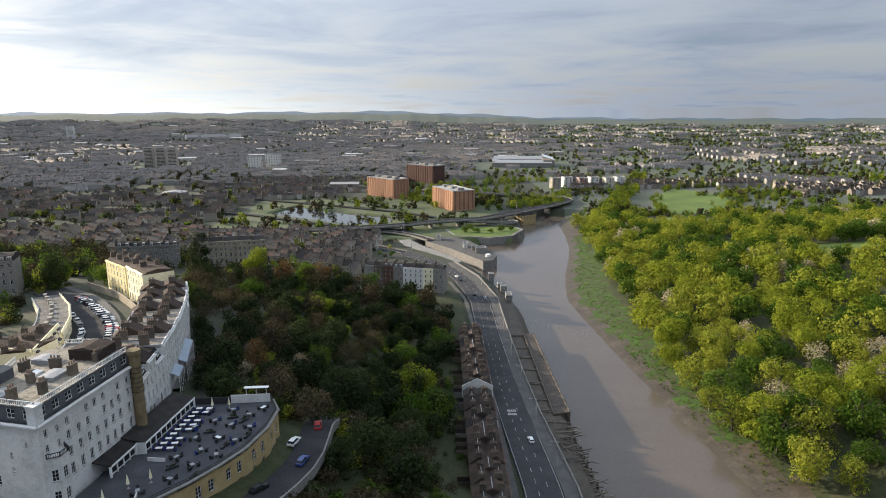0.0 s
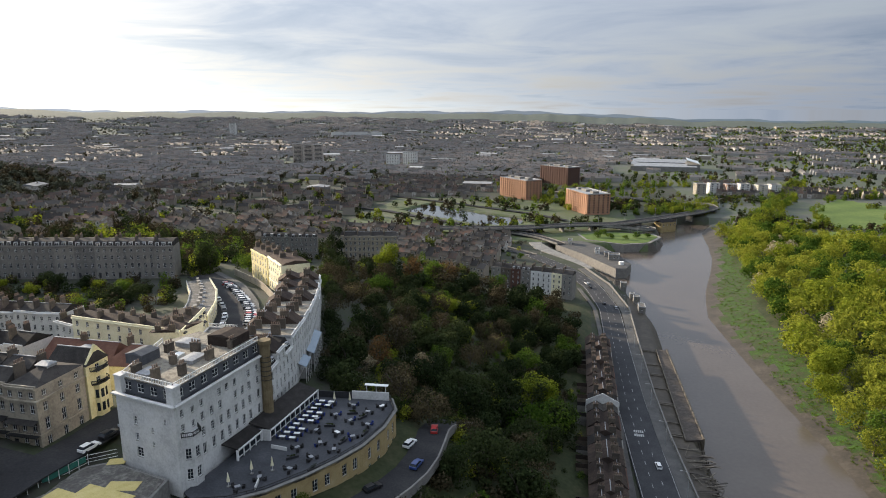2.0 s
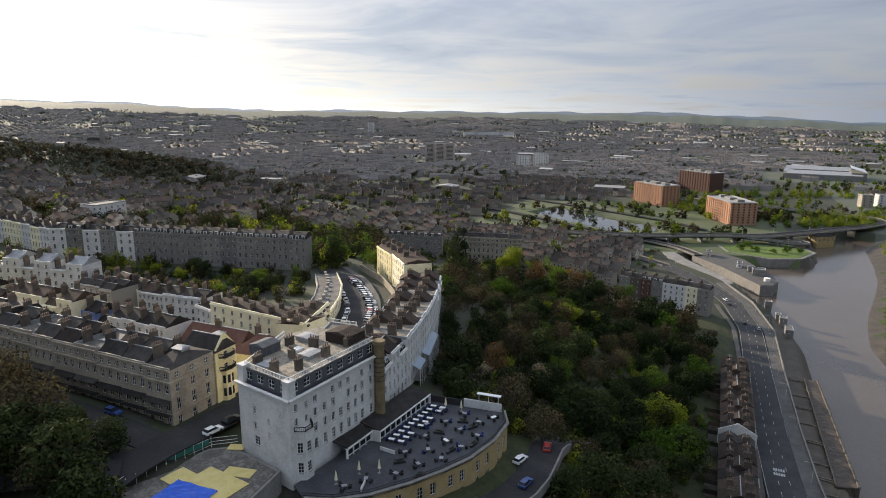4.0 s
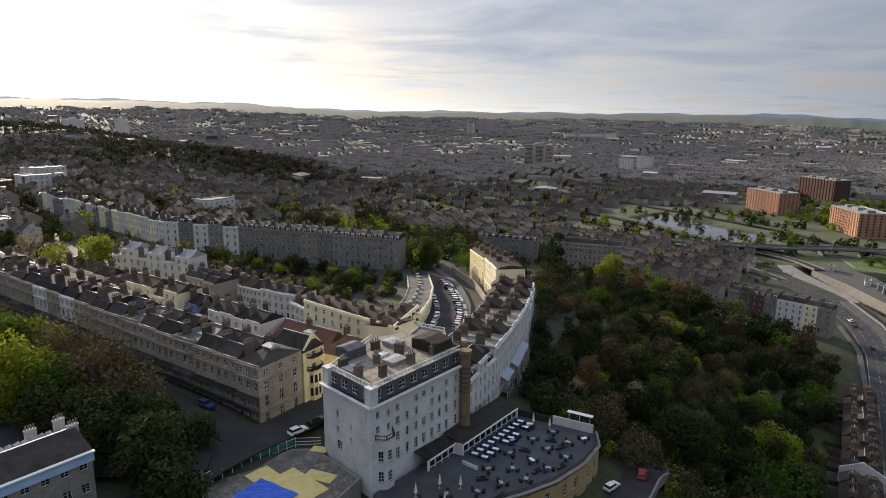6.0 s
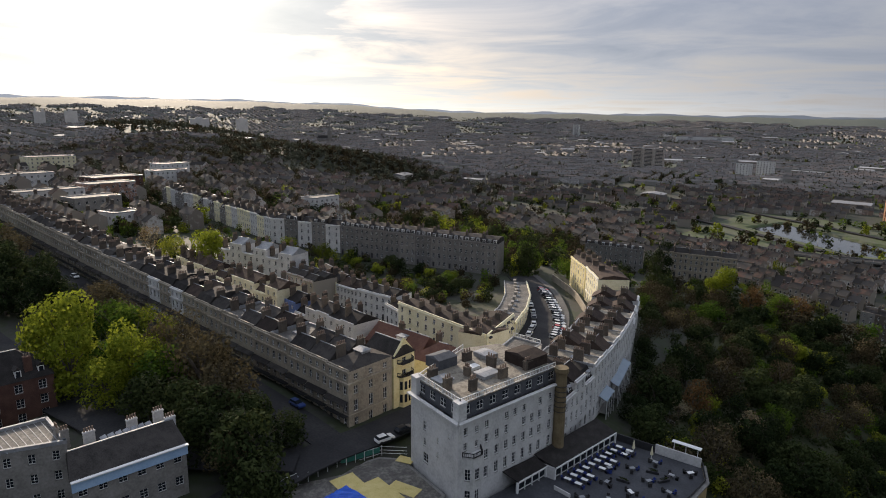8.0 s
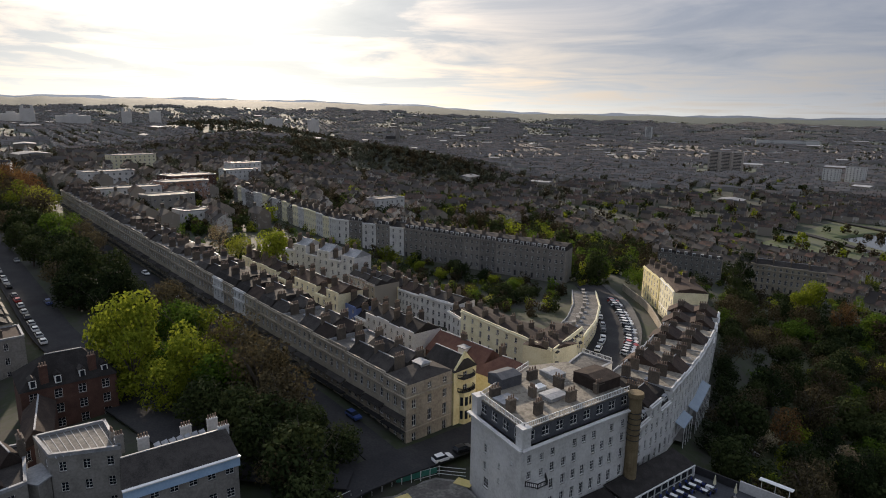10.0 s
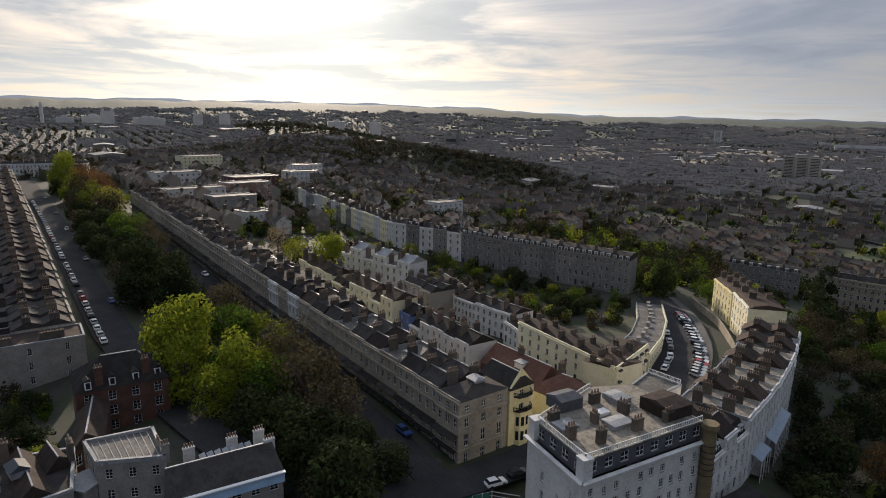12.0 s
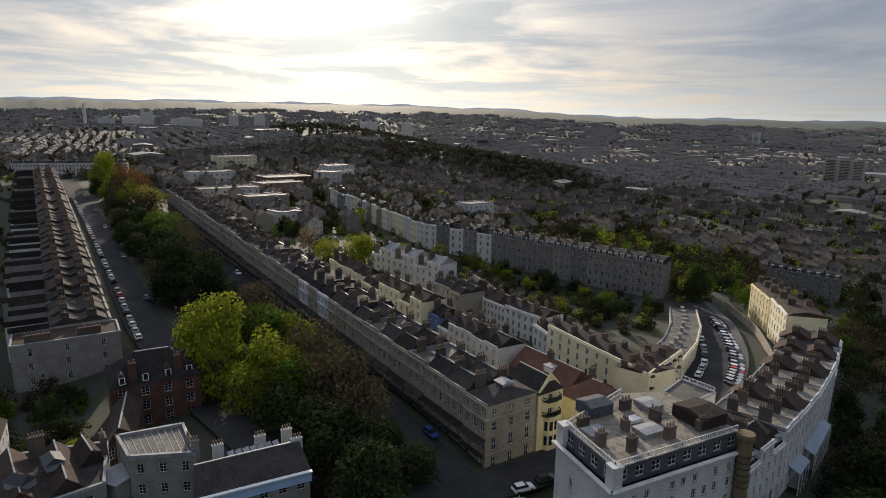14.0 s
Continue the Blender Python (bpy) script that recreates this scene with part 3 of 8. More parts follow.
def trunk_mesh(seed, tall, width, bare=False):
    r = random.Random(seed)
    s = Shape()
    r0 = 0.022 * tall + 0.08

    def limb(a, b, ra, rb, n=6):
        a, b = Vector(a), Vector(b)
        d = (b - a).normalized()
        t = d.orthogonal().normalized()
        u = d.cross(t)
        v = []
        for p, q in ((a, ra), (b, rb)):
            v += [tuple(p + (t * math.cos(i * math.tau / n) + u * math.sin(i * math.tau / n)) * q) for i in range(n)]
        s.add(v, [(i, (i + 1) % n, (i + 1) % n + n, i + n) for i in range(n)] + [tuple(range(n, 2 * n))])

    fork = tall * r.uniform(0.28, 0.38)
    limb((0, 0, -1.0), (0.1, 0, fork), r0, r0 * 0.75, 8)
    for i in range(7 if not bare else 12):
        a = i * 2.4 + r.uniform(-0.4, 0.4)
        q = width * r.uniform(0.2, 0.42)
        z = fork + (tall - fork) * r.uniform(0.35, 0.92)
        mid = Vector((q * 0.45 * math.cos(a), q * 0.45 * math.sin(a), fork + (z - fork) * 0.6))
        limb((0.1, 0, fork * r.uniform(0.85, 1.0)), mid, r0 * 0.45, r0 * 0.28, 5)
        end = (q * math.cos(a), q * math.sin(a), z)
        limb(mid, end, r0 * 0.28, r0 * 0.07, 4)
        for _ in range(2 if not bare else 7):
            e = Vector(end) + Vector((r.uniform(-1, 1), r.uniform(-1, 1), r.uniform(-0.2, 1))) * width * 0.17
            limb(mid.lerp(Vector(end), r.uniform(0.3, 0.9)), e, r0 * 0.09, r0 * 0.025, 3)
    return s.mesh("trunk", "bark")


# kinds: name -> (material, width, height, leaf clumps, clump size, share of gaps, label)
KINDS = {
    "lime": ("leaf_lime", 12, 12, 3000, 0.62, 0.0, "broad tree in fresh lime-green spring leaf"),
    "green": ("leaf_green", 11.5, 11, 2300, 0.66, 0.0, "full-crowned tree in mid-green leaf"),
    "olive": ("leaf_olive", 11.5, 11.5, 2200, 0.62, 0.08, "woodland tree in thin olive spring leaf"),
    "dark": ("leaf_dark", 11, 10, 2400, 0.66, 0.0, "dense dark evergreen tree with a rounded crown"),
    "brown": ("leaf_brown", 9.5, 9.5, 1500, 0.52, 0.15, "small tree with coppery brown young leaves"),
    "blossom": ("leaf_blossom", 9.5, 10, 1200, 0.5, 0.2, "pale, half-bare tree just breaking into leaf"),
    "dusk": ("leaf_dusk", 11, 11, 1900, 0.55, 0.12, "leafless brown-grey tree crowded with fine twigs"),
    "conifer": ("leaf_dark", 8, 15, 1900, 0.6, 0.0, "tall dark conifer with a ragged crown"),
}
PROTOS = {}


def tree_proto(kind, k):
    mat, w, tall, leaves, size, gaps, label = KINDS[kind]
    seed = 100 * list(KINDS).index(kind) + k
    crown = crown_mesh(seed, w, tall * 0.94, leaves, mat, size, 12 + k % 4, gaps)
    return crown, trunk_mesh(seed + 7, tall, w, kind == "blossom"), label


def plant(kind, x, y, scale=1.0, z=None, k=None, tall=1.0, group="", label=""):
    k = (int(x * 7 + y * 13) % 4) if k is None else k
    if (kind, k) not in PROTOS:
        PROTOS[kind, k] = tree_proto(kind, k)
    crown, trunk, text = PROTOS[kind, k]
    z = height(x, y) if z is None else z
    turn = (x * 37.7 + y * 91.3) % 360
    t = thing("tree", label or text, "tree", group, pose(x, y, z, 0, 0, turn) @ Matrix.Diagonal((scale, scale, scale * tall, 1)))
    put("crown", crown, t, pose(0, 0, KINDS[kind][2] * 0.06))
    put("trunk", trunk, t)
    return t


WOOD_REST = []


def scatter(poly, spacing, kinds, seed, lo=0.75, hi=1.25, group="", keep=lambda x, y: True, rest_y=9999.0):
    """Trees over a plan, no two too near each other; those past rest_y are kept for the joined wood."""
    r = random.Random(seed)
    poly = np.array(poly, float)
    x0, y0 = poly.min(0)
    x1, y1 = poly.max(0)
    made = []
    tries = int((x1 - x0) * (y1 - y0) / spacing**2 * 5)
    for _ in range(tries):
        x, y = r.uniform(x0, x1), r.uniform(y0, y1)
        if not inside(poly, np.array([x]), np.array([y]))[0] or not keep(x, y):
            continue
        if any((x - a) ** 2 + (y - b) ** 2 < spacing**2 for a, b in made):
            continue
        made.append((x, y))
        kind, sc = r.choice(kinds), r.uniform(lo, hi)
        if y > rest_y:
            WOOD_REST.append((kind, x, y, sc))
        else:
            plant(kind, x, y, sc, group=group)
    return made


# wood on the far bank
FAR_BANK = [(124, 195), (112, 245), (113, 300), (119, 390), (127, 480), (140, 580), (146, 690), (160, 690), (165, 560), (205, 480), (235, 400), (225, 300), (215, 200), (180, 150)]


def in_wood(x, y):
    p = np.array([x]), np.array([y])
    return not any(inside(f, *p)[0] for f in FIELDS)


scatter(FAR_BANK, 10.2, ["olive"] * 7 + ["green"] * 5 + ["lime"] * 4 + ["blossom"], 11, 1.0, 1.7, "trees of the wood on the far bank", in_wood, 262)
# wood on the slope below the hotel
SLOPE = [(-12, 95), (-30, 112), (-22, 160), (-38, 152), (-62, 150), (-66, 180), (-78, 215), (-90, 250), (-120, 280), (-110, 330), (-60, 380), (-10, 392), (4, 340), (0, 250), (-2, 170), (0, 110)]
scatter(SLOPE, 10.2, ["dark"] * 13 + ["green"] * 2 + ["dusk"] * 8, 12, 0.8, 1.35, "trees of the wooded slope", rest_y=270)
# ---------------------------------------------------------------- terraces of houses


def house(label, w, depth, storeys, wall="grey_stone", roof="slate", roof_kind="gable", roof_h=3.2, cols=2, win_w=1.05, back_cols=2, cornice=True,
          balcony=False, dormers=0, chimney=True, ends=(), door=True, parapet=0.5, frame_mat="white_paint", group="", rows=2, category="house", pots=5, ext=0.0, trim=None, courses=(), box_stack=False, wing=0.66, wing_wall=None, rec=0.2):
    """A terraced house with its front on y = 0, facing -y. storeys: list of (height, window height)."""
    t = thing("terraced_house", label, category, group)
    e = 0.006
    top = sum(h for h, _ in storeys)
    holes_f, holes_b, z = [], [], 0.0
    for k, (h, wh) in enumerate(storeys):
        sill = z + (h - wh) * 0.42
        row = window_row(w - 2 * e, cols, win_w, sill, wh)
        if k == 0 and door:
            a = row[0]
            row = row[1:]
            holes_f.append((a[0], a[1], z + 0.15, z + 2.5))
        holes_f += row
        if back_cols:
            holes_b += window_row(w - 2 * e, back_cols, win_w * 0.9, sill, wh * 0.85)
        z += h
    wall_top = top + parapet
    s = Shape()
    facade(s, (e, 0), (1, 0), w - 2 * e, -4.0, wall_top, holes_f, rec)
    facade(s, (w - e, depth), (-1, 0), w - 2 * e, -4.0, top, holes_b)
    end_holes = {}
    for side in (0, 1):
        o, u = ((e, depth), (0, -1)) if side == 0 else ((w - e, 0), (0, 1))
        hs = []
        if side in ends:
            z = 0.0
            for h, wh in storeys:
                hs += window_row(depth, max(2, int(depth / 4)), win_w, z + (h - wh) * 0.42, wh)
                z += h
        end_holes[side] = (o, u, hs)
        facade(s, o, u, depth, -4.0, top, hs)
    # back of the parapet and the wall head
    s.box(e, 0.001, top - 0.02, w - e, 0.35, wall_top)
    put("wall", s.mesh("wall", wall), t)
    o = (e, 0)
    n = 0
    for hole in holes_f:
        if door and n == 0:
            d = Shape()
            d.box(0, -0.05, 0, hole[1] - hole[0], 0, hole[3] - hole[2] - 0.4, 0)
            d.box(0, -0.04, hole[3] - hole[2] - 0.36, hole[1] - hole[0], 0, hole[3] - hole[2], 1)
            put("door", d.mesh("door", "dark_paint", "window_glass"), t, pose(hole[0] + e, rec, hole[2]))
        else:
            put_window(t, o, (1, 0), hole, rec, rows=rows, frame_mat=frame_mat)
        n += 1
    for hole in holes_b:
        put_window(t, (w - e, depth), (-1, 0), hole, rows=rows, frame_mat=frame_mat)
    for o, u, hs in end_holes.values():
        for hole in hs:
            put_window(t, o, u, hole, rows=rows, frame_mat=frame_mat)
    # roof
    s = Shape()
    y0, y1 = 0.36, depth + 0.25
    if roof_kind == "gable":
        ym = depth / 2
        zt = top + roof_h
        s.add([(e, y0, top), (w - e, y0, top), (w - e, ym, zt), (e, ym, zt), (e, y1, top - 0.1), (w - e, y1, top - 0.1)],
              [(0, 1, 2, 3), (3, 2, 5, 4), (1, 5, 2), (0, 3, 4), (0, 4, 5, 1)])
        s.box(e, ym - 0.12, zt - 0.1, w - e, ym + 0.12, zt + 0.08, 1)
    elif roof_kind == "double":
        a, b = depth * 0.27, depth * 0.73
        m, zt = depth * 0.5, top + roof_h
        v = [(x, y, zz) for x in (e, w - e) for y, zz in ((y0, top), (a, zt), (m, top + roof_h * 0.35), (b, zt), (y1, top - 0.1))]
        s.add(v, [(0, 5, 6, 1), (1, 6, 7, 2), (2, 7, 8, 3), (3, 8, 9, 4), (5, 9, 8, 7, 6), (0, 1, 2, 3, 4), (0, 4, 9, 5)])
        for y in (a, b):
            s.box(e, y - 0.1, zt - 0.1, w - e, y + 0.1, zt + 0.07, 1)
    elif roof_kind == "mansard":
        k, zt = 1.5, top + roof_h
        s.add([(e, y0, top), (w - e, y0, top), (w - e, y0 + k, zt - 0.7), (e, y0 + k, zt - 0.7), (e, depth / 2, zt), (w - e, depth / 2, zt),
               (e, y1 - k, zt - 0.7), (w - e, y1 - k, zt - 0.7), (e, y1, top), (w - e, y1, top)],
              [(0, 1, 2, 3), (3, 2, 5, 4), (4, 5, 7, 6), (6, 7, 9, 8), (1, 9, 7, 5, 2), (0, 3, 4, 6, 8), (0, 8, 9, 1)])
    elif roof_kind == "hip":
        ym, zt = depth / 2, top + roof_h
        q = min(w, depth) * 0.42
        s.add([(e, y0, top), (w - e, y0, top), (w - e, y1, top), (e, y1, top), (q, ym, zt), (w - q, ym, zt)],
              [(0, 1, 5, 4), (1, 2, 5), (2, 3, 4, 5), (3, 0, 4), (3, 2, 1, 0)])
    else:
        s.box(e, y0, top - 0.1, w - e, depth - 0.3, top + 0.12)
        s.box(e, depth - 0.3, top - 0.1, w - e, depth, top + parapet * 0.8, 1)
        s.box(e, y0, top + 0.1, e + 0.25, depth - 0.3, top + parapet, 1)
        s.box(w * 0.35, depth * 0.4, top + 0.1, w * 0.35 + 1.6, depth * 0.4 + 1.2, top + 0.5, 1)
    put("roof", s.mesh("roof", roof, "lead"), t)
    for i in range(dormers):
        x = w * (i + 0.5) / dormers
        d = Shape()
        dw, dh = 0.75, 1.55
        d.box(-dw, 0, 0, dw, 2.2, dh, 0)
        d.box(-dw - 0.08, -0.1, dh, dw + 0.08, 2.3, dh + 0.1, 2)
        d.box(-dw + 0.14, -0.03, 0.25, dw - 0.14, 0.0, dh - 0.16, 1)
        d.box(-0.04, -0.06, 0.25, 0.04, -0.03, dh - 0.16, 0)
        d.box(-dw + 0.14, -0.06, dh * 0.52, dw - 0.14, -0.03, dh * 0.52 + 0.07, 0)
        put("dormer", d.mesh("dormer", "white_paint", "window_glass", "lead"), t, pose(x, y0 + 0.35, top + 0.25))
    if cornice:
        s = Shape()
        s.box(e, -0.35, top - 0.05, w - e, -0.003, top + 0.2)
        s.box(e, -0.2, top - 0.3, w - e, -0.003, top - 0.052)
        put("cornice", s.mesh("cornice", trim or wall), t)
    for k in courses:
        zc = sum(h for h, _ in storeys[:k])
        s = Shape()
        deep = 0.42 if k == max(courses) and k > 1 else 0.16
        s.box(e, -deep, zc - 0.12, w - e, -0.003, zc + 0.14)
        if 1 in ends:
            s.box(w - e, -deep, zc - 0.12, w - e + deep, depth, zc + 0.14)
        put("string_course", s.mesh("string_course", trim or wall), t)
    if box_stack:
        s = Shape()
        s.box(-0.9, -0.5, -0.4, 0.9, 0.5, 1.7)
        s.box(-1.0, -0.6, 1.7, 1.0, 0.6, 1.85)
        put("chimney", s.mesh("chimney", "stone_render"), t, pose(w * 0.5, depth * 0.55, top))
    if balcony:
        zb = storeys[0][0]
        s = Shape()
        s.box(0.15, -1.3, zb - 0.12, w - 0.15, -0.01, zb)
        for z in (0.1, 1.0):
            s.box(0.15, -1.28, zb + z, w - 0.15, -1.23, zb + z + 0.05)
        for i in range(15):
            x = 0.2 + (w - 0.4) * i / 14
            s.box(x - 0.012, -1.27, zb, x + 0.012, -1.24, zb + 1.05)
        for x in (0.25, w / 2, w - 0.25):
            s.box(x - 0.03, -1.28, zb + 1.0, x + 0.03, -1.22, zb + 2.9)
        s.add([(0.1, -1.45, zb + 2.75), (w - 0.1, -1.45, zb + 2.75), (w - 0.1, -0.01, zb + 3.25), (0.1, -0.01, zb + 3.25)], [(0, 1, 2, 3)], 1)
        s.add([(0.1, -1.45, zb + 2.68), (w - 0.1, -1.45, zb + 2.68), (w - 0.1, -0.01, zb + 3.18), (0.1, -0.01, zb + 3.18)], [(3, 2, 1, 0)], 1)
        put("balcony", s.mesh("balcony", "iron", "slate"), t, None, "iron balcony with a slatted canopy")
    if chimney:
        zt = top + roof_h * 0.75
        put("chimney", chimney_mesh(0.6, min(2.4, depth * 0.2), 1.4 + roof_h * 0.25, pots), t, pose(0.4, depth * 0.3, zt))
        put("chimney", chimney_mesh(0.6, min(2.0, depth * 0.17), 1.2 + roof_h * 0.25, pots - 1), t, pose(0.4, depth * 0.74, zt))
    if ext:
        s = Shape()
        q = w * 0.48
        facade(s, (q, depth + ext), (-1, 0), q - 0.01, -4, top * wing, window_row(q, 1, 0.9, 1.0, 1.4) + window_row(q, 1, 0.9, top * 0.4, 1.3))
        facade(s, (q, depth), (0, 1), ext, -4, top * wing, window_row(ext, 1, 0.9, 1.0, 1.4))
        facade(s, (0.01, depth + ext), (0, -1), ext, -4, top * wing, [])
        put("back_wing", s.mesh("back_wing", wing_wall or wall), t)
        s = Shape()
        zt = top * wing
        s.add([(0.01, depth - 0.02, zt), (q, depth - 0.02, zt), (q, depth + ext + 0.2, zt), (0.01, depth + ext + 0.2, zt), (0.01, depth - 0.02, zt + 1.6), (0.01, depth + ext + 0.2, zt + 1.6)],
              [(1, 2, 5, 4), (0, 1, 4), (2, 3, 5), (0, 3, 2, 1), (0, 4, 5, 3)])
        put("back_roof", s.mesh("back_roof", roof), t)
    return t


def wipe(ob):
    for o in [*ob.children_recursive, ob]:
        bpy.data.objects.remove(o)


def lay_row(p0, p1, n, protos, z=None, jitter=0.0, seed=1, sink=0.0, odd=(), odd_proto=None):
    """Houses side by side from p0 to p1, fronts to the right of that way. protos: functions of the width."""
    r = random.Random(seed)
    p0, p1 = Vector(p0), Vector(p1)
    d = p1 - p0
    w = d.length / n
    turn = math.degrees(math.atan2(d.y, d.x))
    made = [make(w) for make in protos] + ([odd_proto(w)] if odd_proto else [])
    usual = len(protos)
    for i in range(n):
        p = p0 + d * (i / n)
        q = p0 + d * ((i + 0.5) / n)
        zz = (height(q.x, q.y) if z is None else z if isinstance(z, (int, float)) else z[0] + (z[1] - z[0]) * (i + 0.5) / n) - sink
        k = i % usual if jitter == 0 else r.randrange(usual)
        if i in odd:
            k = usual
        copy_thing(made[k], pose(p.x, p.y, zz + r.uniform(-jitter, jitter), 0, 0, turn))
    for m in made:
        wipe(m)


# long stone terrace along the avenue
STOREYS4 = [(3.8, 2.2), (4.0, 2.6), (3.4, 1.9), (2.7, 1.3)]
lay_row((-400, 103), (-110.8, 103), 39, [
    lambda w: house("tall bath-stone terraced house with an iron balcony", w, 12.5, STOREYS4, "bath_stone", "slate", "double", 2.4, 3, 1.1, 0, True, True, courses=(1, 3), group="houses of the avenue terrace"),
    lambda w: house("tall bath-stone terraced house with a brown roof", w, 12.5, STOREYS4, "bath_stone", "brown_tile", "double", 2.6, 3, 1.1, 0, True, True, courses=(1, 3), group="houses of the avenue terrace"),
    lambda w: house("tall bath-stone terraced house with a lead-flat mansard", w, 13.5, STOREYS4, "bath_stone", "slate", "mansard", 2.6, 3, 1.1, 0, True, True, courses=(1, 3), group="houses of the avenue terrace", pots=7),
    lambda w: house("tall bath-stone terraced house with a flat roof behind", w, 11.5, STOREYS4, "bath_stone", "felt", "flat", 1.6, 3, 1.1, 0, True, True, courses=(1, 3), group="houses of the avenue terrace", parapet=0.9)],
    (71.5, 62.0), 0.12, 3, odd=(27, 29), odd_proto=lambda w: house("white-painted stucco house in the stone terrace", w, 12.8, STOREYS4, "white_render", "slate", "mansard", 2.4, 3, 1.1, 0, True, True, courses=(1, 3), group="houses of the avenue terrace"))
_w = house("end house of the stone terrace with windows to the street", 7.4, 12.8, STOREYS4, "bath_stone", "slate", "hip", 2.2, 3, 1.1, 0, True, True, ends=(1,), courses=(1, 3), group="houses of the avenue terrace")
s = Shape()
s.box(2.2, 6.0, 0, 5.0, 8.6, 0.6)
s.add([(2.0, 5.8, 0.6), (5.2, 5.8, 0.6), (5.2, 8.8, 0.6), (2.0, 8.8, 0.6), (2.6, 7.3, 1.2), (4.6, 7.3, 1.2)], [(0, 1, 5, 4), (1, 2, 5), (2, 3, 4, 5), (3, 0, 4)])
put("rooflight", s.mesh("rooflight", "lead"), _w, pose(0, 0, 15.6), "pale glazed rooflight")
_w.matrix_basis = pose(-110.8, 102.8, 61.9)
# row across the avenue
lay_row((-206, 50.5), (-585, 58), 56, [
    lambda w: house("narrow brown-roofed terraced house with a white back wing", w, 14.5, [(3.3, 1.8), (3.2, 1.7), (2.6, 1.4)], "bath_stone", "slate", "double", 2.0, 0, 1.0, 0, True, door=False, ext=9, wing=0.95, wing_wall="stone_render", group="houses of the side street"),
    lambda w: house("narrow terraced house with a grey back wing", w, 14.5, [(3.3, 1.8), (3.2, 1.7), (2.6, 1.4)], "stone_render", "brown_tile", "double", 2.4, 0, 1.0, 0, True, door=False, ext=11, wing=0.78, wing_wall="stone_render", group="houses of the side street", pots=7),
    lambda w: house("narrow slate-roofed terraced house with a white back wing", w, 14.5, [(3.3, 1.8), (3.2, 1.7), (2.6, 1.4)], "bath_stone", "slate", "double", 2.2, 0, 1.0, 0, True, door=False, ext=10, wing=0.86, wing_wall="white_render", group="houses of the side street", pots=6)],
    None, 0.55, 4)
# grey terrace with dormers
lay_row((-252, 221), (-175.5, 251), 10, [
    lambda w: house("tall dark grey stone house with white dormers", w, 12, [(3.8, 2.0), (4.0, 2.2), (3.4, 1.8), (3.0, 1.5)], "grey_stone", "slate", "mansard", 2.8, 3, 1.05, 0, True, dormers=3, group="grey stone terrace")],
    (58.7, 56), 0.1, 5)
lay_row((-290, 206), (-252, 221), 5, [
    lambda w: house("tall white rendered house among grey ones", w, 13.5, [(3.8, 2.0), (4.0, 2.2), (3.4, 1.8), (2.6, 1.3)], "white_render", "slate", "gable", 2.0, 2, 1.05, 0, True, group="grey stone terrace"),
    lambda w: house("tall dark grey stone house with white dormers", w, 12, [(3.8, 2.0), (4.0, 2.2), (3.4, 1.8), (3.0, 1.5)], "grey_stone", "slate", "mansard", 2.8, 3, 1.05, 0, True, dormers=2, group="grey stone terrace")],
    (60, 58.8), 0, 5)
lay_row((-450, 222), (-290, 206), 20, [
    lambda w: house("white stucco terraced house with a slate roof", w, 12.6, [(3.6, 2.0), (3.8, 2.2), (3.3, 1.8), (2.8, 1.4)], "white_render", "slate", "gable", 2.2, 3, 1.0, 0, True, group="pale terrace"),
    lambda w: house("pale rendered terraced house with a slate roof", w, 12, [(3.6, 2.0), (3.8, 2.2), (3.3, 1.8), (2.8, 1.4)], "cream_render", "slate", "gable", 2.4, 3, 1.0, 0, True, group="pale terrace"),
    lambda w: house("grey stone terraced house with dormers", w, 12, [(3.6, 2.0), (3.8, 2.2), (3.3, 1.8)], "grey_stone", "slate", "mansard", 2.8, 3, 1.0, 0, True, dormers=2, group="pale terrace")],
    (62, 60), 0.5, 6)
# white rows behind the avenue terrace
lay_row((-186.5, 166.0), (-158.2, 167.6), 5, [
    lambda w: house("white rendered house with sash windows", w, 10.5, [(3.2, 1.7), (3.2, 1.7), (2.8, 1.4)], "white_render", "slate", "gable", 2.0, 2, 1.0, 0, True, ends=(1,), group="white houses", parapet=0.6, rec=0.12),
    lambda w: house("white rendered house with a brown roof", w, 10.5, [(3.2, 1.7), (3.2, 1.7), (2.4, 1.2)], "white_render", "brown_tile", "gable", 2.4, 3, 0.95, 0, True, ends=(1,), group="white houses", parapet=0.4, rec=0.12)],
    57.2, 0.15, 7)
lay_row((-208, 172.0), (-187.2, 166.4), 3, [
    lambda w: house("narrow cream house with a street gable", w, 10, [(3.2, 1.7), (3.2, 1.7), (2.2, 1.1)], "cream_render", "slate", "gable", 2.6, 2, 1.0, 0, False, group="white houses", parapet=0.3, rec=0.12),
    lambda w: house("white shop house with a dark shopfront", w, 10, [(3.2, 1.8), (3.0, 1.6)], "white_render", "brown_tile", "gable", 2.4, 2, 1.2, 0, True, group="white houses", parapet=0.3, rec=0.12)],
    58.0, 0, 7)
lay_row((-157.4, 163.8), (-148.4, 161.3), 1, [
    lambda w: house("low white house with blue woodwork", w, 10, [(3.3, 1.9), (3.0, 1.5)], "white_render", "brown_tile", "mansard", 0.9, 3, 1.1, 0, True, group="cream houses", parapet=0.6, rec=0.1, pots=3)],
    59.2, 0, 7)
CREAM = [(3.3, 1.8), (3.3, 1.8), (2.6, 1.4)]
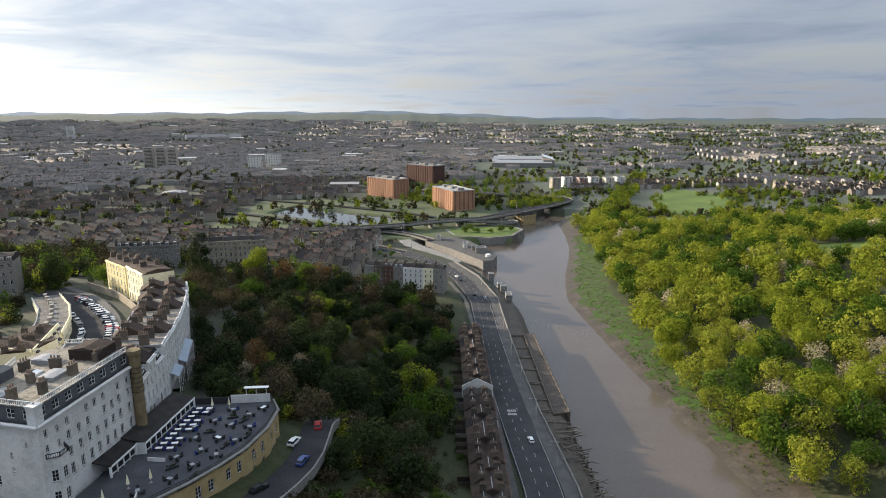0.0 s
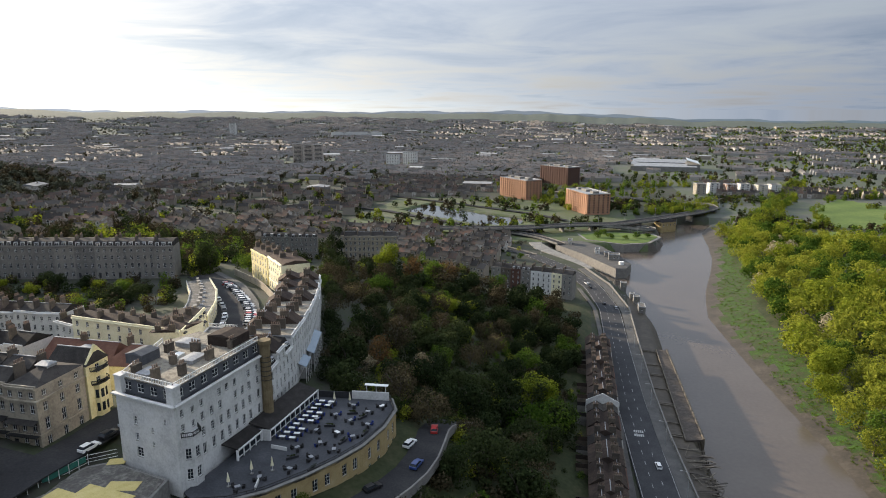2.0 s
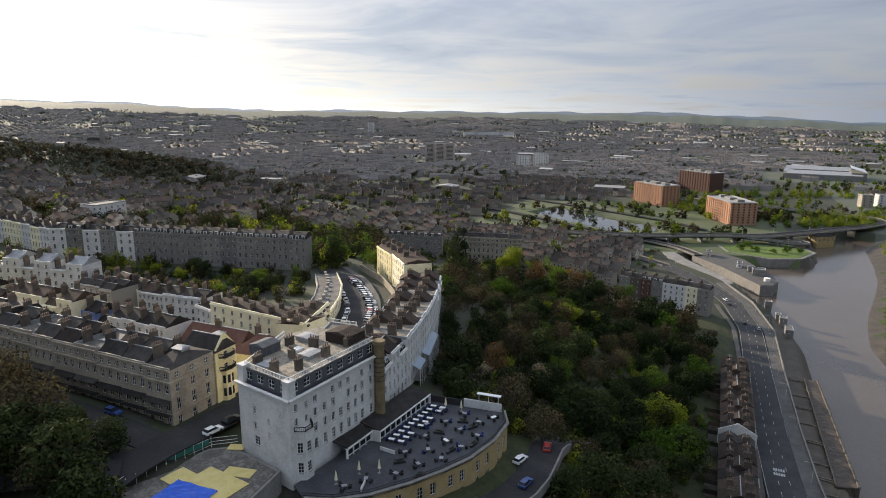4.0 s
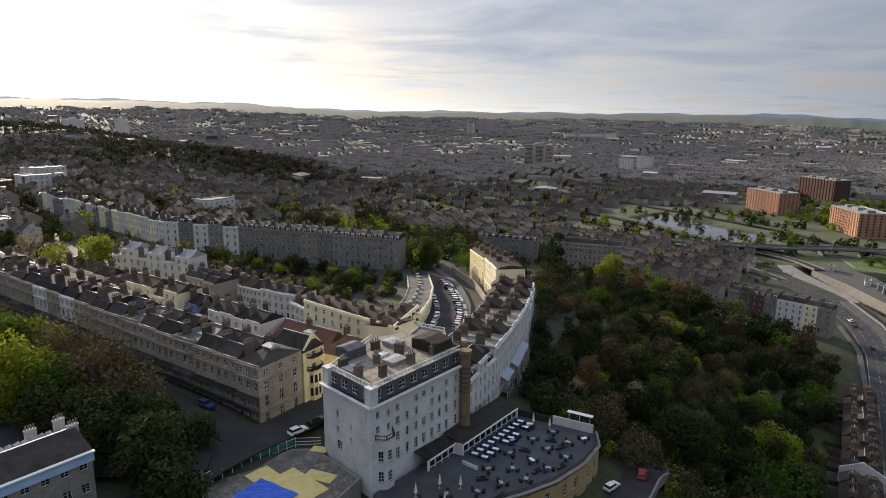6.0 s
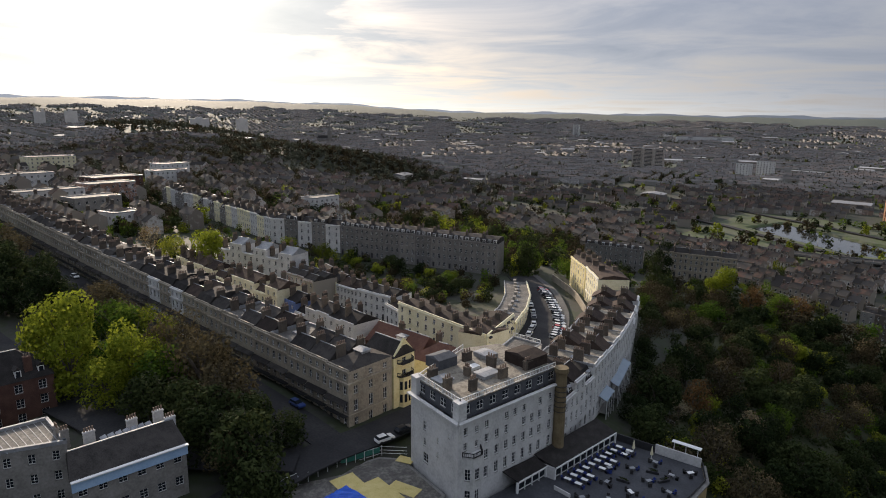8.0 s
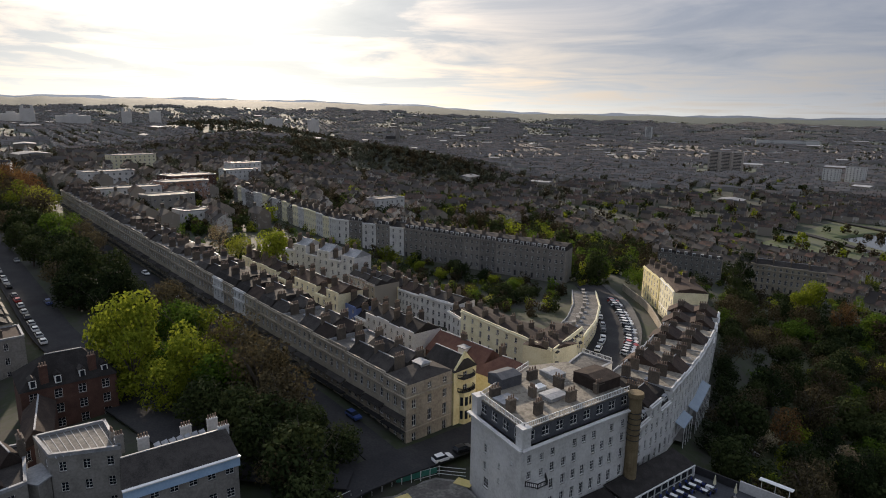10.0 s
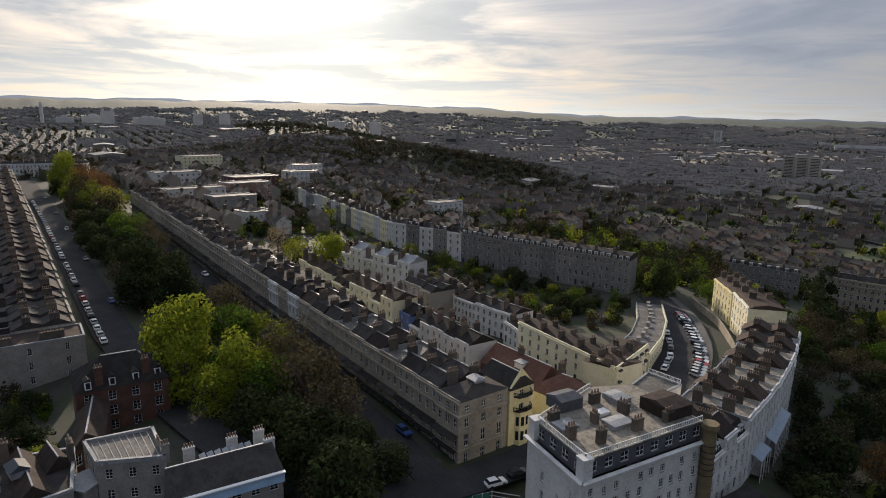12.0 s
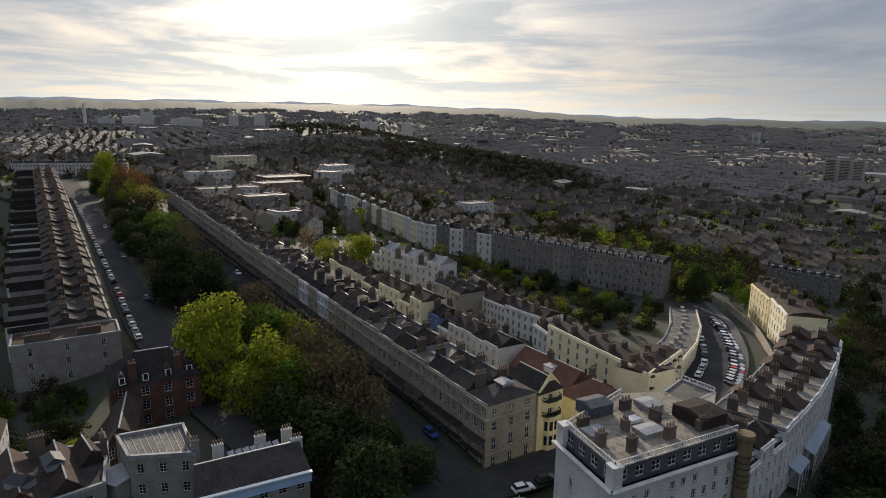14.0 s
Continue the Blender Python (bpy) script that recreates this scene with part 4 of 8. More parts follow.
lay_row((-148, 161), (-108.2, 156.3), 5, [
    lambda w: house("cream rendered house with a low parapet", w, 10, CREAM, "cream_render", "brown_tile", "mansard", 0.9, 2, 1.0, 0, True, group="cream houses", parapet=0.7, pots=3, rec=0.1)],
    59.2, 0.05, 8)
lay_row((-107.6, 156.6), (-113.4, 177.5), 3, [
    lambda w: house("cream corner house with striped window awnings", w, 9, CREAM, "cream_render", "brown_tile", "mansard", 0.9, 2, 1.1, 0, True, group="cream houses", parapet=0.7, pots=3, rec=0.08)],
    59.2, 0, 8)
for k in range(6):
    for z in (62.9, 66.0):
        p = Vector((-107.6, 156.6)).lerp(Vector((-113.4, 177.5)), (k + 0.5) / 6)
        s = Shape()
        s.add([(-0.75, -0.02, 2.2), (0.75, -0.02, 2.2), (0.75, -0.7, 1.7), (-0.75, -0.7, 1.7), (0.75, -0.7, 1.55), (-0.75, -0.7, 1.55), (0.75, -0.02, 1.55), (-0.75, -0.02, 1.55)], [(0, 3, 2, 1), (3, 5, 4, 2), (1, 2, 4, 6), (0, 7, 5, 3)])
        tagged(put("awning", s.mesh("awning", "dark_paint"), None, pose(p.x, p.y, z, 0, 0, 105.5)), "small dark canvas awning over a window", "awning", "awnings of the corner house")
# flat-roofed row that follows the bend of the crescent
for a, b, n, z in (((-114.0, 179.5), (-121.5, 196.5), 3, (58.6, 57.6)), ((-121.5, 196.5), (-133.5, 216.5), 3, (57.4, 55.9)), ((-133.5, 216.5), (-149.5, 237.5), 4, (55.6, 53.4))):
    lay_row(a, b, n, [
        lambda w: house("cream flat-roofed terrace house of the crescent", w, 9.5, [(3.4, 1.8), (3.2, 1.7)], "cream_render", "felt", "flat", 0.8, 2, 1.0, 1, True, group="crescent houses", parapet=0.6, chimney=False, box_stack=True, rec=0.08)],
        z, 0, 9)
lay_row((-150.5, 274.5), (-133.4, 257.2), 3, [
    lambda w: house("dull yellow stucco crescent house with tall windows", w, 11, [(3.6, 2.1), (3.7, 2.2), (3.0, 1.7), (2.0, 1.1)], "yellow_render", "brown_tile", "mansard", 2.0, 2, 1.1, 0, True, group="yellow crescent houses", courses=(1,), rec=0.08)],
    (52.5, 53.2), 0.1, 10)
lay_row((-129.8, 251.5), (-115.8, 235.5), 2, [
    lambda w: house("cream stucco crescent house bright in the sun", w, 12, [(3.7, 2.2), (3.8, 2.3), (3.2, 1.7), (2.2, 1.2)], "cream_render", "brown_tile", "mansard", 1.6, 3, 1.1, 0, True, group="yellow crescent houses", courses=(1,), trim="white_paint", rec=0.08)],
    (54.6, 55.6), 0.1, 10)
# terraces lower down the hill
lay_row((-192, 362), (-160, 375), 4, [
    lambda w: house("grey stone terrace house among trees", w, 11, [(3.6, 2.0), (3.6, 2.0), (3.2, 1.7), (2.6, 1.4)], "grey_stone", "slate", "mansard", 2.4, 3, 1.05, 0, True, dormers=2, group="lower terrace", rec=0.12)],
    (39, 37.4), 0.1, 11)
lay_row((-153, 379), (-113, 394.5), 5, [
    lambda w: house("ashlar stone terrace house with tall windows", w, 12, [(3.8, 2.2), (4.0, 2.4), (3.4, 1.8), (2.6, 1.3)], "bath_stone", "slate", "gable", 2.4, 3, 1.15, 0, True, group="lower terrace", ends=(1,), courses=(1, 3), rec=0.12)],
    (37, 35.6), 0.1, 11)
# tall terrace over the road
TALL = [(3.6, 1.9), (3.6, 1.9), (3.4, 1.8), (3.0, 1.5)]


def tall_house(wall, kind, text, dorm=0):
    return lambda w: house(text, w, 10, TALL, wall, "slate", kind, 2.6, 2, 1.0, 0, False, dormers=dorm, group="riverside terrace")


lay_row((-54, 418), (0, 405), 8, [tall_house("grey_stone", "gable", "brown stone terrace house with a slate roof"), tall_house("chimney_brick", "gable", "brown brick terrace house with a slate roof"), tall_house("red_brick", "mansard", "red brick terrace house with dormers", 2),
                                  tall_house("grey_stone", "mansard", "slate-grey terrace house with dormers", 2), tall_house("white_render", "gable", "white rendered terrace house over the river road"), tall_house("white_render", "gable", "white rendered terrace house over the river road"),
                                  tall_house("cream_render", "gable", "cream rendered terrace house over the river road"), tall_house("grey_stone", "gable", "grey stone end house of the riverside terrace")], 13.0, 0, 12)
# low row beside the main road
for a, b, n in ((163, 243, 13), (247, 322, 12)):
    lay_row((20.5, a), (20, b), n, [
        lambda w: house("small brick house with a brown tiled roof", w, 12, [(3.2, 1.7), (3.0, 1.5)], "red_brick", "brown_tile", "double", 2.8, 2, 1.0, 0, False, group="houses beside the main road", parapet=0.1),
        lambda w: house("small grey house with a slate roof and back wing", w, 12, [(3.2, 1.7), (3.0, 1.5)], "grey_stone", "slate", "double", 2.4, 2, 1.0, 0, False, group="houses beside the main road", parapet=0.1, ext=4),
        lambda w: house("small brown brick house with a dark tiled roof", w, 12, [(3.2, 1.7), (3.0, 1.5)], "chimney_brick", "brown_tile", "gable", 3.0, 2, 1.0, 0, False, group="houses beside the main road", parapet=0.1, ext=4)],
        10.2, 0.35, 13)
# ---------------------------------------------------------------- hotel and its terrace
HA, HB, HC = Vector((-86.5, 104.8)), Vector((-71.2, 101.4)), Vector((-67.8, 129.5))
HD = Vector((-90.5, 124.0))
HE = Vector((-86.0, 133.0))
DECK = 58.7


def way(a, b):
    d = (b - a)
    return (d.x / d.length, d.y / d.length), d.length


def rail(s, pts, z, tall, gap, mat=0, bar=0.03):
    """Balusters with a top and a bottom rail along a line of plan points."""
    for a, b in zip(pts, pts[1:]):
        a, b = Vector(a), Vector(b)
        n = max(1, int((b - a).length / gap))
        s.beam((a.x, a.y, z + tall), (b.x, b.y, z + tall), 0.14, 0.12, mat)
        s.beam((a.x, a.y, z + 0.2), (b.x, b.y, z + 0.2), 0.12, 0.1, mat)
        for i in range(n + 1):
            p = a.lerp(b, i / n)
            q = bar if i % 6 else bar * 2.4
            s.box(p.x - q, p.y - q, z, p.x + q, p.y + q, z + tall, mat)


def build_hotel():
    t = thing("hotel", "large white rendered hotel with a dark attic storey and roof balustrade", "hotel")
    u, length = way(HB, HC)
    us, side = way(HA, HB)
    ub, back = way(HC, HE)
    top = 76.0
    s = Shape()
    long_holes = []
    cols = [7.2, 10.0, 12.6, 15.0, 17.6, 20.0, 22.4, 25.6]
    for z, h, skip in ((62.7, 2.3, ()), (66.6, 1.9, ()), (70.0, 1.7, (3,)), (73.0, 1.4, (1, 5))):
        long_holes += [(c - 0.5, c + 0.5, z, z + h) for k, c in enumerate(cols) if k not in skip]
    long_holes += [(1.3, 2.2, z, z + 1.5) for z in (70.2, 73.2)] + [(4.2, 5.0, z, z + 1.3) for z in (70.0, 72.9)]
    facade(s, HB, u, length, 57.0, top, long_holes)
    side_holes = [(4.4, 5.3, 66.8, 68.4), (4.4, 5.3, 70.2, 71.9), (9.0, 9.6, 66.6, 67.5), (9.0, 9.6, 69.4, 70.4), (4.4, 6.1, 63.4, 65.4), (12.6, 13.1, 72.0, 72.8)]
    facade(s, HA, us, side, 57.0, top, side_holes)
    for a, b in ((HC, HE), (HE, HD), (HD, HA)):
        uu, ll = way(a, b)
        facade(s, a, uu, ll, 57.0, top, [])
    put("wall", s.mesh("wall", "white_render"), t)
    for h in long_holes:
        put_window(t, HB, u, h, rows=3, pane=True)
    for h in side_holes:
        put_window(t, HA, us, h, rows=3, pane=True)
    # cornice
    s = Shape()
    nx, ny = Vector((u[1], -u[0])), Vector((us[1], -us[0]))
    out = [HA + ny * 0.4 - Vector(us) * 0.4, HB + ny * 0.4 + nx * 0.4, HC + nx * 0.4]
    for a, b in zip(out, out[1:]):
        s.beam((a.x, a.y, top + 0.25), (b.x, b.y, top + 0.25), 0.8, 0.3)
    for k in range(24):
        p = HA.lerp(HB, (k + 0.5) / 24) + ny * 0.25
        s.box(p.x - 0.12, p.y - 0.12, top - 0.45, p.x + 0.12, p.y + 0.12, top - 0.06)
    put("cornice", s.mesh("cornice", "white_render"), t, None, "white moulded cornice")
    # dark attic storey, set back
    inner = [HA + (HC - HB).normalized() * 1.0 + Vector(us) * 0.9, HB + Vector(u) * 1.0 - Vector(us) * 1.0, HC - Vector(us) * 1.0, HE + Vector((0.4, -0.8)), HD + Vector((0.9, 0.1))]
    s = Shape()
    attic = []
    for a, b in zip(inner, inner[1:] + inner[:1]):
        uu, ll = way(a, b)
        n = max(1, int(ll / 3.4))
        hs = window_row(ll, n, 1.7, top + 0.7, 1.7) if (a in inner[:2]) else []
        facade(s, a, uu, ll, top - 0.2, top + 3.0, hs, 0.12)
        attic += [(a, uu, h) for h in hs]
    put("attic_wall", s.mesh("attic_wall", "hung_slate"), t, None, "dark slate-hung attic storey")
    for a, uu, h in attic:
        put_window(t, a, uu, h, 0.12, cols=2, rows=2)
    s = Shape()
    s.prism([tuple(p) for p in inner], top + 2.8, top + 3.0)
    put("roof_deck", s.mesh("roof_deck", "patched_felt"), t, None, "patched flat felt roof")
    s = Shape()
    edge = [inner[4], inner[0], inner[1], inner[2]]
    rail(s, [tuple(p + (sum(inner, Vector((0, 0))) / 5 - p).normalized() * 0.3) for p in edge], top + 3.0, 1.1, 0.45)
    put("balustrade", s.mesh("balustrade", "white_paint"), t, None, "white roof balustrade")
    # roof things that belong to the building
    for x, y, w, d, h in ((-84.2, 108.5, 1.0, 2.0, 1.7), (-78.2, 106.2, 1.0, 1.6, 2.3), (-74.3, 109.0, 0.9, 1.6, 2.4), (-79.5, 113.6, 1.4, 0.9, 1.9), (-73.6, 117.5, 0.9, 2.0, 2.2),
                          (-78.8, 120.5, 2.2, 0.9, 2.2), (-84.5, 119.5, 0.9, 2.2, 2.0), (-72.5, 124.5, 0.9, 2.0, 2.0)):
        c = put("chimney", chimney_mesh(w, d, h, 0), t, pose(x, y, top + 3.0, 0, 0, -7))
        add_pots(c, w, d, h, 3)
    for x, y, w, d, h, m, name in ((-86.8, 114.0, 4.2, 5.0, 2.6, "hung_slate", "plant_room"), (-75.0, 127.5, 6.6, 6.0, 2.7, "brown_tile", "plant_room"), (-76.8, 116.4, 3.2, 4.4, 0.9, "lead", "skylight"),
                                   (-81.6, 108.6, 3.0, 3.6, 0.5, "lead", "skylight"), (-83.0, 124.0, 4.0, 3.4, 1.2, "lead", "skylight"), (-80.8, 117.0, 1.6, 2.4, 0.8, "white_paint", "vent_box")):
        s = Shape()
        s.box(-w / 2, -d / 2, 0, w / 2, d / 2, h * 0.8)
        s.add([(-w / 2 - 0.1, -d / 2 - 0.1, h * 0.8), (w / 2 + 0.1, -d / 2 - 0.1, h * 0.8), (w / 2 + 0.1, d / 2 + 0.1, h * 0.8), (-w / 2 - 0.1, d / 2 + 0.1, h * 0.8), (0, -d / 2 + 0.2, h), (0, d / 2 - 0.2, h)],
              [(0, 1, 4), (1, 2, 5, 4), (2, 3, 5), (3, 0, 4, 5), (3, 2, 1, 0)])
        put(name, s.mesh(name, m), t, pose(x, y, top + 3.0, 0, 0, -7))
    # corner piers of the attic
    for p in (inner[0], inner[1]):
        s = Shape()
        s.box(-0.9, -0.9, top, 0.9, 0.9, top + 3.6)
        s.box(-1.0, -1.0, top + 3.4, 1.0, 1.0, top + 3.75)
        put("corner_pier", s.mesh("corner_pier", "white_render"), t, pose(p.x, p.y, 0, 0, 0, -12))
    # canted bay at the corner
    s = Shape()
    a, b = 1.0, 5.6
    o = HB + Vector(u) * a
    pts = [HB + Vector(u) * a, HB + Vector(u) * (a + 1.2) + nx * 1.7, HB + Vector(u) * (b - 1.2) + nx * 1.7, HB + Vector(u) * b]
    wins = []
    for p, q in zip(pts, pts[1:]):
        uu, ll = way(p, q)
        hs = [(ll / 2 - 0.55, ll / 2 + 0.55, z, z + 2.2) for z in (60.3, 64.6)]
        facade(s, p, uu, ll, 57.0, 69.0, hs, 0.15)
        wins += [(p, uu, h) for h in hs]
    s.prism([tuple(p) for p in pts] + [tuple(HB + Vector(u) * (b - 0.1) - nx * 0.3)], 68.9, 69.2)
    put("bay_wall", s.mesh("bay_wall", "white_render"), t, None, "canted white bay")
    for p, uu, h in wins:
        put_window(t, p, uu, h, 0.15, rows=3)
    s = Shape()
    rail(s, [tuple(p + nx * 0.1) for p in pts], 69.2, 1.0, 0.3)
    put("bay_rail", s.mesh("bay_rail", "iron"), t)
    # round flue tower of yellow brick beside the long wall
    c = HC + nx * 0.9 - Vector(u) * 0.6
    s = Shape()
    s.cone(c.x, c.y, 57.5, 78.6, 1.25, 1.15, 14)
    s.cone(c.x, c.y, 78.6, 79.0, 1.4, 1.5, 14)
    s.cone(c.x, c.y, 79.0, 79.7, 1.5, 1.4, 14)
    put("flue_tower", s.mesh("flue_tower", "flue_brick", smooth=False), t, None, "tall round yellow brick flue")
    for k in range(6):
        s = Shape()
        z = 70.2 + k * 1.1
        s.cone(c.x, c.y, z, z + 0.12, 1.29, 1.29, 14)
        put("flue_band", s.mesh("flue_band", "iron"), t)


build_hotel()


def build_terrace():
    outer = [(-66, 98.0), (-60.5, 99.8), (-55.2, 104.0), (-50.0, 110.6), (-46.0, 117.0), (-42.6, 124.0), (-40.4, 133.0), (-40.2, 141.5), (-43.0, 147.3)]
    hot = [(-65.4, 145.5), (-67.2, 130), (-69.0, 112), (-70.6, 101.0)]
    t = thing("hotel_terrace", "paved hotel terrace on a curved yellow brick building", "terrace")
    s = Shape()
    s.prism(outer + hot, DECK - 0.4, DECK)
    put("deck", s.mesh("deck", "deck"), t, None, "grey paved deck")
    s = Shape()
    wins = []
    for a, b in zip(outer, outer[1:]):
        a, b = Vector(a), Vector(b)
        uu, ll = way(a, b)
        hs = [(c - 0.65, c + 0.65, z, z + 2.6) for z in (50.6, 54.5) for c in ([ll * 0.3, ll * 0.7] if ll > 6.5 else [ll * 0.5])]
        facade(s, a, uu, ll, 46.0, DECK + 0.25, hs, 0.25)
        wins += [(a, uu, h) for h in hs]
        ni = Vector((-uu[1], uu[0])) * 0.35
        s.quad((b.x, b.y, DECK + 0.25), (a.x, a.y, DECK + 0.25), (a.x + ni.x, a.y + ni.y, DECK + 0.25), (b.x + ni.x, b.y + ni.y, DECK + 0.25))
        s.quad((a.x + ni.x, a.y + ni.y, DECK + 0.25), (a.x + ni.x, a.y + ni.y, DECK - 0.1), (b.x + ni.x, b.y + ni.y, DECK - 0.1), (b.x + ni.x, b.y + ni.y, DECK + 0.25))
    a, b = Vector(outer[-1]), Vector(hot[0])
    uu, ll = way(a, b)
    facade(s, a, uu, ll, 46, DECK + 0.25, [])
    put("retaining_wall", s.mesh("retaining_wall", "yellow_brick"), t, None, "curved yellow brick wall with sash windows")
    for p, uu, h in wins:
        put_window(t, p, uu, h, 0.25, rows=3)
    s = Shape()
    band(s, outer, 0.75, DECK + 0.252, DECK + 0.5)
    put("coping", s.mesh("coping", "concrete"), t, None, "weathered stone coping")
    s = Shape()
    rail(s, [(p[0] - 0.45, p[1] + 0.15) for p in outer], DECK + 0.5, 0.75, 0.3, 0, 0.015)
    put("railing", s.mesh("railing", "iron"), t)
    # white screen wall on the far side
    s = Shape()
    s.beam((-53.0, 146.05, DECK + 2.1), (-43.5, 146.9, DECK + 2.1), 0.3, 2.1)
    put("screen_wall", s.mesh("screen_wall", "white_render"), t, None, "low white screen wall")
    s = Shape()
    s.beam((-64.8, 145.0, DECK + 1.7), (-53.05, 146.05, DECK + 1.7), 0.2, 1.7)
    put("fence", s.mesh("fence", "dark_paint"), t, None, "dark boarded fence")
    s = Shape()
    s.beam((-50.0, 147.4, DECK + 3.6), (-44.0, 147.8, DECK + 3.6), 1.2, 0.12)
    for x in (-49.5, -47.0, -44.5):
        s.box(x - 0.05, 147.2, DECK, x + 0.05, 147.3, DECK + 3.55)
    put("shelter", s.mesh("shelter", "white_paint"), t)
    # glazed dining room with a dark lean-to roof against the hotel, its near end set back
    d = thing("dining_room", "glazed dining room with a dark lean-to roof", "extension")
    for (ax, ay), (bx, by), (cx, cy), (dx, dy), hi, lo in (((-68.3, 122.0), (-63.3, 122.4), (-61.2, 144.0), (-66.6, 144.5), 62.6, 61.3), ((-69.6, 113.0), (-66.0, 113.4), (-65.1, 122.0), (-68.2, 122.0), 62.2, 61.2)):
        s = Shape()
        s.add([(ax, ay, hi), (bx, by, lo), (cx, cy, lo), (dx, dy, hi), (ax, ay, hi - 0.25), (bx, by, lo - 0.25), (cx, cy, lo - 0.25), (dx, dy, hi - 0.25)],
              [(0, 1, 2, 3), (7, 6, 5, 4), (0, 4, 5, 1), (1, 5, 6, 2), (2, 6, 7, 3), (3, 7, 4, 0)])
        put("roof", s.mesh("roof", "slate"), d, None, "dark felted lean-to roof")
        run = Vector((cx - bx, cy - by))
        n = max(2, round(run.length / 2.1))
        for k in range(n + 1):
            p = Vector((bx, by)) + run * (k / n) + Vector((-0.25, 0.0))
            w = 0.2 if k in (0, n) else 0.1
            s = Shape()
            s.box(p.x - w, p.y - w, DECK, p.x + w, p.y + w, lo - 0.2)
            put("post", s.mesh("post", "white_paint"), d)
        s = Shape()
        s.quad((bx - 0.5, by, DECK + 0.5), (cx - 0.5, cy, DECK + 0.5), (cx - 0.5, cy, lo - 0.25), (bx - 0.5, by, lo - 0.25))
        put("glazing", s.mesh("glazing", "window_glass"), d)
        s = Shape()
        for z in (DECK + 0.3, lo - 0.75):
            s.beam((bx - 0.4, by, z + 0.12), (cx - 0.4, cy, z + 0.12), 0.12, 0.12)
        s.beam((bx, by, lo + 0.02), (cx, cy, lo + 0.02), 0.16, 0.3)
        put("transom", s.mesh("transom", "white_paint"), d)
    s = Shape()
    s.beam((-67.9, 121.9, 61.3), (-63.4, 122.3, 61.3), 0.25, 61.3 - DECK)
    put("end_wall", s.mesh("end_wall", "white_render"), d, None, "white end wall")
    # low white walls that part the deck
    for a, b, h in (((-61.8, 119.5), (-58.0, 119.1), 0.8), ((-58.4, 107.5), (-57.6, 104.5), 0.7)):
        s = Shape()
        s.beam((*a, DECK + h), (*b, DECK + h), 0.22, h)
        put("dwarf_wall", s.mesh("dwarf_wall", "white_render"), t)


build_terrace()


def table_set(seats, label, long_=1.4, top="white_paint"):
    t = thing("table_set", label, "table", "tables on the hotel terrace")
    s = Shape()
    s.box(-long_ / 2, -0.4, 0.70, long_ / 2, 0.4, 0.75)
    put("tabletop", s.mesh("tabletop", top), t)
    s = Shape()
    s.prism([(-0.3, -0.3), (0.3, -0.3), (0.3, 0.3), (-0.3, 0.3)], 0, 0.06)
    s.prism([(-0.05, -0.05), (0.05, -0.05), (0.05, 0.05), (-0.05, 0.05)], 0.06, 0.70)
    put("pedestal", s.mesh("pedestal", "iron"), t)
    return t


def lounge_chair(mat, label):
    t = thing("terrace_chair", label, "chair", "chairs on the hotel terrace")
    s = Shape()
    s.box(-0.3, -0.3, 0.12, 0.3, 0.3, 0.45)
    put("seat", s.mesh("seat", mat), t)
    s = Shape()
    s.add([(-0.3, 0.24, 0.45), (0.3, 0.24, 0.45), (0.3, 0.34, 0.92), (-0.3, 0.34, 0.92), (-0.3, 0.31, 0.45), (0.3, 0.31, 0.45), (0.3, 0.4, 0.92), (-0.3, 0.4, 0.92)],
          [(0, 1, 2, 3), (5, 4, 7, 6), (3, 2, 6, 7), (1, 5, 6, 2), (4, 0, 3, 7)])
    put("backrest", s.mesh("backrest", mat), t)
    for x in (-0.26, 0.26):
        s = Shape()
        s.box(x - 0.04, -0.28, 0, x + 0.04, 0.28, 0.62)
        put("armrest", s.mesh("armrest", "iron"), t)
    return t


surface("blue_cushion", [(0.015, 0.03, 0.16), (0.03, 0.06, 0.26)], 3.0)
surface("dark_wicker", [(0.02, 0.02, 0.022), (0.05, 0.045, 0.045)], 6.0)


